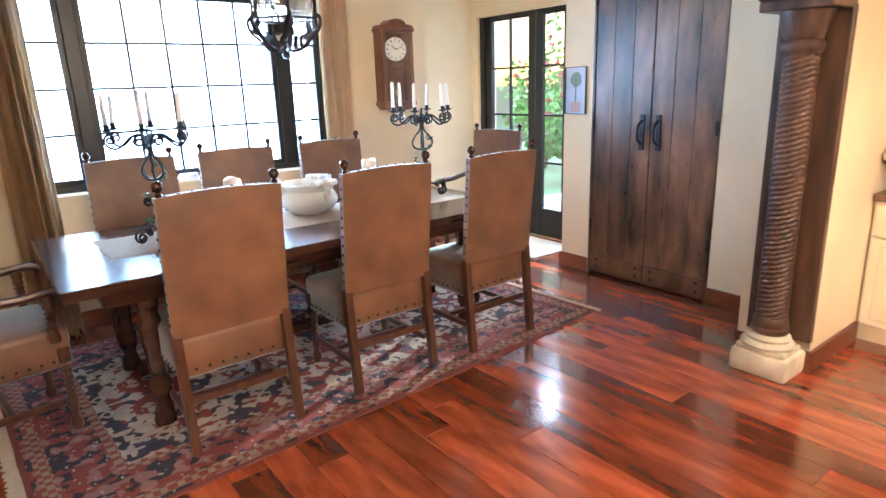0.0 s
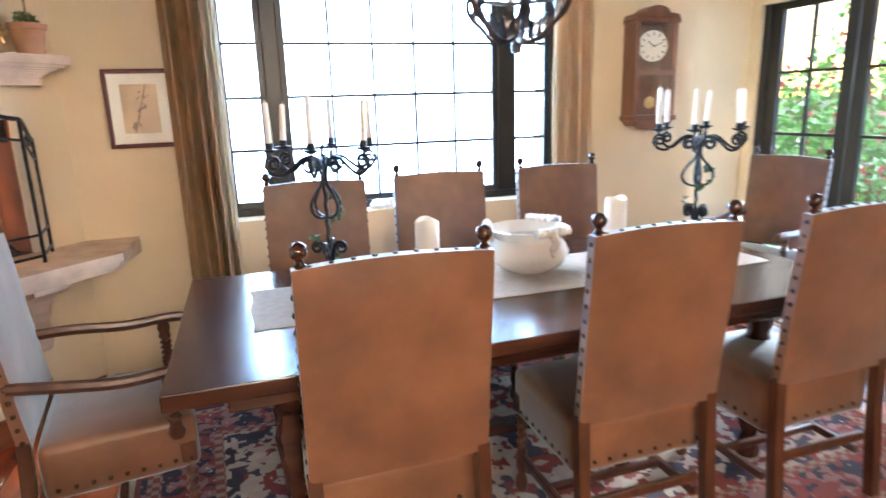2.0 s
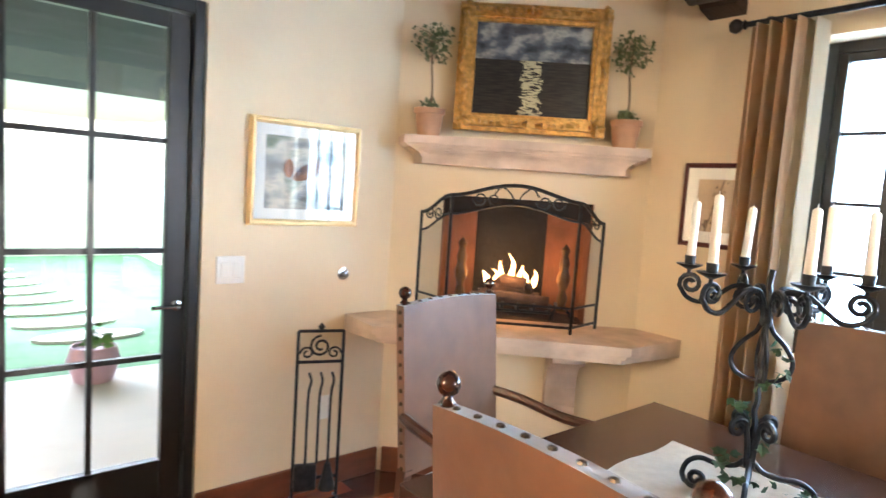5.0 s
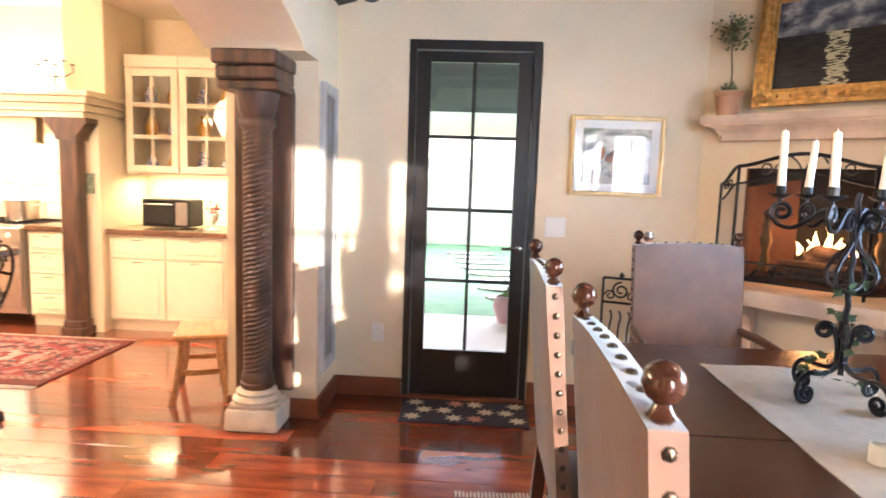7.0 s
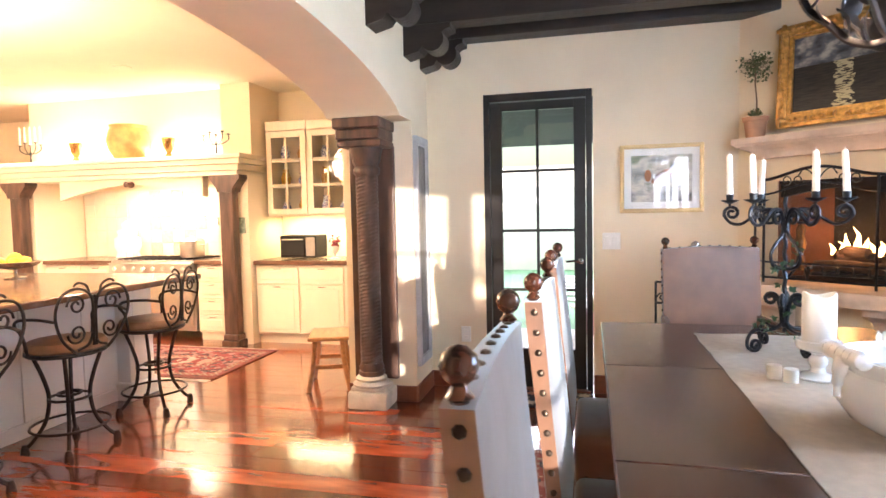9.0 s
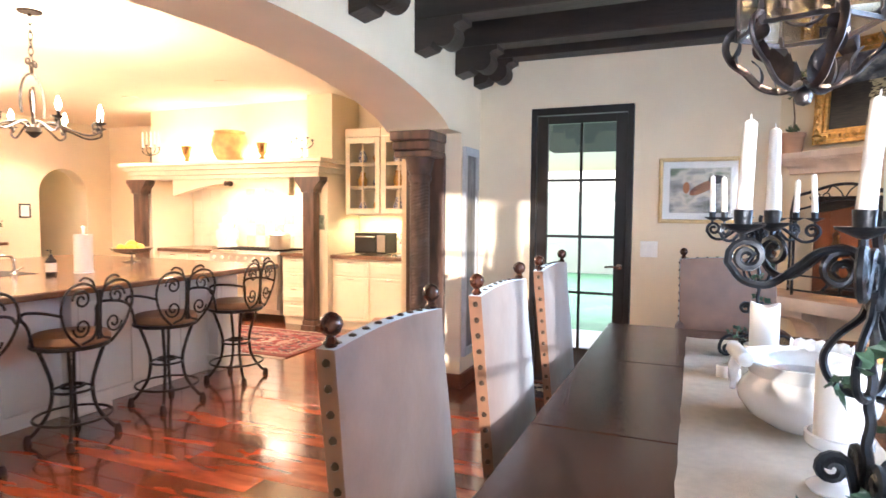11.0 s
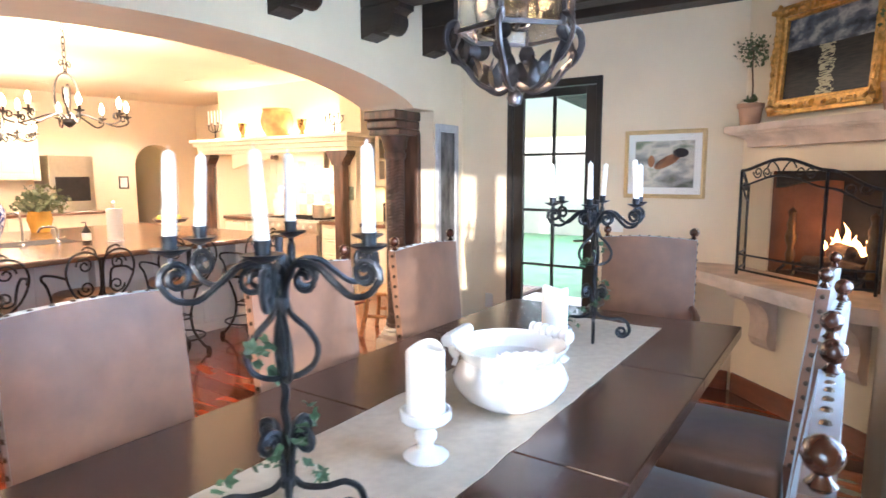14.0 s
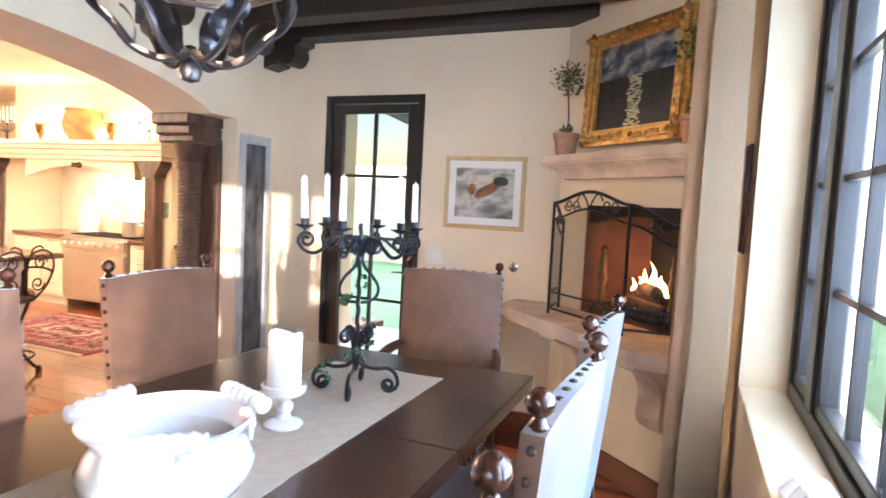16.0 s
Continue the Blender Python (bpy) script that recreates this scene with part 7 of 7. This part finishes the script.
for i in range(4):
    part("cabinet_door", one_box(3.838, 3.859, 0.17 - 0.6 * i, 0.747 - 0.6 * i, 1.12, 2.26, 0.004, 1), CREAM, east_upper)

# wooden stool by the column
stl = thing("wooden_stool", pose(-1.16, 0.26, 0, 0, 0, 20), "small carved wooden stool on splayed legs", "stool")
PINE = mat("honey_wood", (0.36, 0.18, 0.07), 0.4, var=0.25, scale=5, bump=0.05, stretch=(1, 6, 6))
bm = bmesh.new()
box(bm, -0.2, 0.2, -0.15, 0.15, 0.37, 0.40, 0.012, 2)
part("seat", bm, PINE, stl)
for sx in (-1, 1):
    for sy in (-1, 1):
        bm = bmesh.new()
        tube(bm, smooth_line([(sx * 0.15, sy * 0.1, 0.375), (sx * 0.16, sy * 0.11, 0.22), (sx * 0.2, sy * 0.15, 0.0)]), 0.02, 8)
        part("leg", bm, PINE, stl, smooth=True)
    part("stretcher", one_box(sx * 0.165 - 0.01, sx * 0.165 + 0.01, -0.12, 0.12, 0.16, 0.19, 0.004, 1), PINE, stl)

KRUG = rug_mat("kitchen_rug_wool", 0.47, 0.85, (0.18, 0.025, 0.025), (0.20, 0.03, 0.03), (0.05, 0.02, 0.025), (0.32, 0.2, 0.16))
rug("kitchen_rug", -2.11, -1.09, -2.45, -0.735, KRUG, "small red patterned kitchen rug by the range")

# chandeliers


def kitchen_chandelier(m, ring_r, drop, rooster_on, label):
    """Hangs from z = 0; the ring lies at z = -drop."""
    t = thing("iron_chandelier", m, label, "chandelier", "kitchen chandeliers")
    bm = bmesh.new()
    lathe(bm, [(0.0, 0), (0.075, 0), (0.07, -0.012), (0.012, -0.02), (0.012, -0.035), (0, -0.035)], 18)
    part("ceiling_rose", bm, STOOLIRON, t, smooth=True)
    bm = bmesh.new()
    k, z = 0, -0.03
    end = -(drop - 0.48)
    while z > end:
        tube(bm, [((0.014 * math.cos(a), 0, z - 0.03 + 0.032 * math.sin(a)) if k % 2 else (0, 0.014 * math.cos(a), z - 0.03 + 0.032 * math.sin(a))) for a in (2 * math.pi * i / 10 for i in range(10))], 0.004, 5, closed=True)
        z -= 0.05
        k += 1
    part("chain", bm, STOOLIRON, t, smooth=True)
    bm = bmesh.new()
    zc = -drop + 0.02
    if rooster_on:
        tube(bm, [(0.145 * math.cos(radians(a)), 0, zc + 0.14 + 0.19 * math.sin(radians(a))) for a in range(-25, 206, 10)], 0.009, 6)
        for s in (-1, 1):
            tube(bm, [(s * 0.01, 0, zc + 0.33), (s * 0.015, 0, zc + 0.39)] + spiral(s * 0.045, zc + 0.40, 0.03, 0.01, 180 if s > 0 else 0, -s * 1.1, 12), 0.006, 6)
    else:
        for s in (-1, 1):
            tube(bm, smooth_line([(s * 0.005, 0, end), (s * 0.02, 0, end - 0.08), (s * 0.075, 0, zc + 0.22), (s * 0.08, 0, zc + 0.1), (s * 0.04, 0, zc)]), 0.007, 6)
            tube(bm, smooth_line([(0, s * 0.005, end), (0, s * 0.02, end - 0.08), (0, s * 0.075, zc + 0.22), (0, s * 0.08, zc + 0.1), (0, s * 0.04, zc)]), 0.007, 6)
    part("hanging_loop", bm, STOOLIRON, t, smooth=True)
    bm = bmesh.new()
    lathe(bm, [(0, -drop - 0.07), (0.02, -drop - 0.06), (0.05, -drop - 0.03), (0.045, -drop), (0.015, -drop + 0.02), (0.012, -drop + 0.06), (0, -drop + 0.06)], 14)
    part("centre_boss", bm, STOOLIRON, t, smooth=True)
    if rooster_on:
        bm = bmesh.new()
        prof = [(-0.02, 0.04), (0.02, 0.04), (0.03, 0.09), (0.075, 0.12), (0.10, 0.19), (0.08, 0.24), (0.05, 0.21), (0.045, 0.165), (0.0, 0.155), (-0.02, 0.20), (-0.01, 0.25), (-0.035, 0.275), (-0.055, 0.25), (-0.075, 0.235), (-0.055, 0.22), (-0.06, 0.16), (-0.045, 0.10)]
        slab(bm, prof, pose(0, 0, -drop, 0, 0, 20), -0.008, 0.008)
        part("rooster_figure", bm, STOOLIRON, t, "cut iron rooster figure")
    for k in range(8):
        r = pose(0, 0, -drop, 0, 0, 45 * k)
        bm = bmesh.new()
        R = ring_r
        tube(bm, smooth_line([(0.03, 0, 0.0), (0.10, 0, 0.035), (R * 0.55, 0, -0.01), (R * 0.8, 0, -0.045), (R, 0, -0.02), (R + 0.005, 0, 0.02)]) + [Vector(q) for q in spiral(R - 0.03, 0.015, 0.03, 0.01, 0, 1.2, 12)], 0.007, 6, m=r)
        arm = part("arm", bm, STOOLIRON, t, smooth=True)
        bm = bmesh.new()
        lathe(bm, [(0.005, 0.02), (0.036, 0.035), (0.037, 0.04), (0.01, 0.04), (0.01, 0.075), (0, 0.075)], 12, (R, 0, 0), r)
        part("cup", bm, STOOLIRON, arm, smooth=True)
        bm = bmesh.new()
        lathe(bm, [(0.008, 0.075), (0.018, 0.105), (0.015, 0.13), (0.004, 0.16), (0, 0.165)], 10, (R, 0, 0), r)
        part("bulb", bm, BULBWARM, arm, "glowing candle bulb", smooth=True)
    return t


kitchen_chandelier(pose(0.615, -1.46, KCEIL, 0, 0, 30), 0.42, 0.76, True, "rustic iron chandelier with a rooster figure and lit bulbs")
kitchen_chandelier(pose(0.23, -3.93, KCEIL, 0, 0, 10), 0.35, 0.79, False, "rustic iron chandelier with lit candle bulbs")
lamp("chandelier_light", "POINT", 120, WARM, pose(0.615, -1.46, 2.06), radius=0.3)
lamp("chandelier_light_far", "POINT", 120, WARM, pose(0.23, -3.93, 2.0), radius=0.3)
# the last two are out of view, added to light the floor
for x, y in ((-1.56, -1.84), (-1.83, -3.48), (-2.1, -5.27), (-0.78, -5.22), (-1.33, -0.31), (1.9, -3.3), (2.6, -0.6)):
    t = thing("recessed_downlight", pose(x, y, KCEIL), "lit round recessed downlight", "ceiling light", "recessed lights")
    bm = bmesh.new()
    lathe(bm, [(0.055, -0.004), (0.085, -0.006), (0.088, 0.0), (0.055, 0.0)], 20)
    part("trim_ring", bm, CEIL_WHITE, t, smooth=True)
    bm = bmesh.new()
    lathe(bm, [(0.0, -0.003), (0.054, -0.003), (0.054, -0.001), (0.0, -0.001)], 20)
    part("lens", bm, CANLIGHT, t, "glowing lens")
    lamp("downlight", "SPOT", 105, WARM, pose(x, y, KCEIL - 0.02), radius=0.05, cone=radians(120))
lamp("hood_shelf_light", "AREA", 20, WARM, look((-2.52, -2.6, 1.95), (-2.64, -2.6, 2.6)), size=(2.6, 0.12))
lamp("range_light", "AREA", 20, WARM, look((-2.64, -2.4, 1.66), (-2.69, -2.4, 0.8)), size=(1.2, 0.25))
lamp("cabinet_strip_light", "AREA", 9, (1.0, 0.82, 0.4), look((-2.79, -0.55, 1.27), (-2.84, -0.55, 0.8)), size=(0.9, 0.12))

# far kitchen run along the south wall
FARK = thing("far_cabinets", Matrix(), "cream wall of kitchen cabinets with glazed doors", "cabinet", "far cabinets")
part("base_units", one_box(-1.6, 4.4, KY + 0.01, KY + 0.62, 0, 0.86), CREAM, FARK)
part("worktop", one_box(-1.62, 4.4, KY + 0.01, KY + 0.66, 0.862, 0.90, 0.006, 1), COUNTER, FARK)
part("upper_units", one_box(-0.9, 4.4, KY + 0.01, KY + 0.36, 1.35, 2.3), CREAM, FARK)
part("cornice", one_box(-0.95, 4.4, KY + 0.01, KY + 0.42, 2.3, 2.42, 0.01, 2), CREAM, FARK)
# flat warm colour stands in for a lit interior behind the glazing
GLOWINSIDE = mat("painted_interior_glow", (0.62, 0.42, 0.2), 0.6, var=0.3, scale=12, bump=0)
for i in range(9):
    x = -0.88 + 0.56 * i
    glz = i in (1, 3)
    d = part("cabinet_door", frame_bm(x, x + 0.54, 1.37, 2.28, 0.07, 0, 0.02, pose(0, KY + 0.36, 0)), CREAM, FARK)
    if glz:
        part("glazed_field", one_box(x + 0.07, x + 0.47, KY + 0.362, KY + 0.366, 1.44, 2.21), GLOWINSIDE, d)
        bm = bmesh.new()
        bars(bm, x + 0.07, x + 0.47, 1.44, 2.21, 3, 3, 0.02, 0.004, 0.016, pose(0, KY + 0.362, 0))
        part("muntin", bm, CREAM, d)
    else:
        part("field_panel", one_box(x + 0.09, x + 0.45, KY + 0.362, KY + 0.372, 1.46, 2.19, 0.004, 1), CREAM, d)
    d = part("drawer_front", one_box(x, x + 0.54, KY + 0.62, KY + 0.638, 0.66, 0.85, 0.004, 1), CREAM, FARK)
    part("cabinet_door", one_box(x, x + 0.54, KY + 0.62, KY + 0.638, 0.1, 0.64, 0.004, 1), CREAM, FARK)
part("oven_niche", one_box(-1.55, -0.95, KY + 0.01, KY + 0.5, 0.902, 1.7), STEEL, FARK, "steel wall oven")
part("oven_window", one_box(-1.48, -1.02, KY + 0.5, KY + 0.515, 1.05, 1.4, 0.004, 1), SOOT, FARK)
framed("small_picture", pose(-2.25, KY, 1.30, 0, 0, 180), 0.16, 0.2, 0.02, 0.02, BLACKFRAME, MATBOARD, "small black framed picture on the far wall")

SCONCE = mat("amber_sconce_glass", (1.0, 0.75, 0.35), 0.5, bump=0, emit=(1.0, 0.70, 0.30), strength=6)
sconce = thing("wall_sconce", pose(PX + 0.499, KY - 0.75, 1.62, 0, 0, 90), "lit amber glass wall sconce in the passage", "wall lamp")
bm = bmesh.new()
slab(bm, [(-0.10, 0.0), (0.10, 0.0), (0.12, 0.16), (0.07, 0.22), (-0.07, 0.22), (-0.12, 0.16)], Matrix(), 0.012, 0.10)
part("shade", bm, SCONCE, sconce, "glowing amber shade")
part("back_plate", one_box(-0.06, 0.06, 0.0, 0.0115, 0.02, 0.2, 0.003, 1), STOOLIRON, sconce)
bm = bmesh.new()
lathe(bm, [(0.0, 0.0), (0.05, 0.0), (0.03, 0.03), (0.06, 0.10), (0.075, 0.2), (0.07, 0.2), (0.04, 0.09), (0.0, 0.05)], 16, (KX0 - 0.05, -4.45, 1.72))
bmesh.ops.create_cube(bm, size=1, matrix=pose(KX0 - 0.33, -4.45, 1.71) @ Matrix.Diagonal((0.55, 0.16, 0.025, 1)))
part("wall_urn", bm, STOOLIRON, None, "small dark urn on a wall bracket by the passage", smooth=True, category="urn")

# ---- outside ----
GRASS = mat("lawn", (0.075, 0.17, 0.075), 0.9, var=0.3, scale=3, bump=0.5, bscale=60)
part("ground", one_box(-300, 300, -300, 300, -0.30, -0.10), GRASS, None, "green lawn reaching to the horizon", kind="structure", category="ground")
CONCRETE = mat("patio_concrete", (0.50, 0.47, 0.43), 0.85, var=0.1, scale=2, bump=0.15, bscale=30)
part("patio", one_box(-3.7, XW - 0.3, 0.56, 2.75, -0.10, -0.03), CONCRETE, None, "pale concrete patio", kind="structure", category="patio")
part("entry_path", one_box(XE + 0.25, 8.0, 2.2, 5.2, -0.10, -0.03), CONCRETE, None, "pale concrete entry path", kind="structure", category="path")
STUCCO = mat("white_stucco", (0.78, 0.74, 0.66), 0.9, var=0.06, scale=3, bump=0.2, bscale=40)
part("garden_wall", one_box(-11.3, -11.0, -6, 12, -0.1, 2.3), STUCCO, None, "white stucco garden wall", kind="structure", category="wall")
part("garden_wall", one_box(-11.0, -1.6, 4.25, 4.5, -0.1, 2.3), STUCCO, None, "white stucco garden wall", kind="structure", category="wall")
bm = bmesh.new()
slab(bm, [(XW - 0.31, 2.55), (-6.1, 2.25), (-6.1, 2.37), (XW - 0.31, 2.67)], Matrix(), 0.56, 4.18)
part("porch_roof", bm, mat("slate_soffit_paint", (0.05, 0.048, 0.06), 0.95, var=0.1, bump=0.05), None, "dark wooden porch roof", kind="structure", category="roof")
random.seed(77)
for k in range(8):
    bm = bmesh.new()
    prism(bm, [(-5.0 - 0.62 * k + 0.18 * math.cos(a) * 1.0, 2.45 - 0.10 * k + 0.45 * math.sin(a)) for a in (2 * math.pi * i / 12 + 0.1 * k for i in range(12))], -0.10, -0.07)
    part("stepping_stone", bm, CONCRETE, None, "pale round stepping stone in the lawn", category="stepping stone", group="stepping stones")
potted("patio_pot", pose(-3.5, 2.22, -0.03), mat("lavender_pot", (0.42, 0.27, 0.34), 0.7, var=0.1, bump=0.05), 0.17, 0.25, GREENLEAF, 0.12, 0.2, 22, 0.08, "lavender clay pot with a small green plant", 41)
# first shrub's place and the crown height are set to trim indoor sun
for x, y, s in ((7.4, 5.85, 51), (8.3, 7.4, 52)):
    t = thing("flowering_shrub", pose(x, y, -0.1), "tall green shrub with red flowers", "shrub", "garden shrubs")
    random.seed(s)
    bm = bmesh.new()
    for k in range(7):
        a = random.uniform(0, 6.28)
        tube(bm, smooth_line([(0, 0, 0), (0.15 * math.cos(a), 0.15 * math.sin(a), 0.8), (0.5 * math.cos(a), 0.5 * math.sin(a), 1.7)]), [0.03] * 6 + [0.02] * 6 + [0.01], 6)
    part("trunk", bm, BARK, t)
    bm = bmesh.new()
    red = bmesh.new()
    for k in range(1500):
        d = Vector((random.gauss(0, 1), random.gauss(0, 1), random.gauss(0, 1))).normalized()
        p = Vector((d.x * 0.85, d.y * 0.85, 1.45 + d.z * 1.0)) * random.random() ** 0.12 * (0.8 + 0.5 * noise.noise(d * 2.5 + Vector((s, 0, 0))))
        leaf_mesh(red if k % 14 == 0 else bm, p, random.uniform(0.07, 0.13), random_turn())
    part("crown", bm, GREENLEAF, t, kind="stuff")
    part("flowers", red, PETAL, t, kind="stuff")

# ---- floor planks ----
random.seed(100)
plank_sets = []
for k in range(9):
    L = 0.5 + 0.2 * k
    bm = bmesh.new()
    box(bm, -0.0738, 0.0738, 0.0006, L - 0.0006, -0.0118, 0.0, 0.0012, 1)
    data = bpy.data.meshes.new("plank")
    bm.to_mesh(data)
    bm.free()
    data.materials.append(FLOOR)
    plank_sets.append((L, data))
floor_ob = bpy.data.objects["floor"]
rest = bmesh.new()
count = 0
x = -3.85
while x < KX1:
    y = -7.6 + random.uniform(-0.8, 0)
    ymax = 0.4 if x < XW - 0.2 else (4.0 if x < 3.2 else 4.5)
    while y < ymax:
        L, data = random.choice(plank_sets)
        end = 0.52 if x < XW - 0.2 else (YN + 0.1 if x < 3.2 else 4.6)
        if y + L > end and -1.2 < x < 3.9 and -0.9 < y < 2.0:
            L, data = plank_sets[3]
        L = min(L, end - y)
        near = -1.2 < x < 3.9 and -0.9 < y < 2.0
        if near and count < 300:
            o = new("plank", data)
            o.location, o.parent = (x + 0.075, y, 0), floor_ob
            count += 1
        else:
            box(rest, x + 0.0012, x + 0.1488, y + 0.0006, y + L - 0.0006, -0.0118, 0.0)
        y += L
    x += 0.15
data = bpy.data.meshes.new("planks")
rest.to_mesh(data)
rest.free()
FLOORREST = FLOOR.copy()
fn = FLOORREST.node_tree
geo = fn.nodes.new("ShaderNodeNewGeometry")
for n_ in fn.nodes:
    if n_.bl_idname == "ShaderNodeMapRange" and n_.inputs["To Max"].default_value > 1.1:
        fn.links.new(geo.outputs["Random Per Island"], n_.inputs["Value"])
data.materials.append(FLOORREST)
o = new("planks", data)
o.parent = floor_ob
tagged(o, kind="stuff")
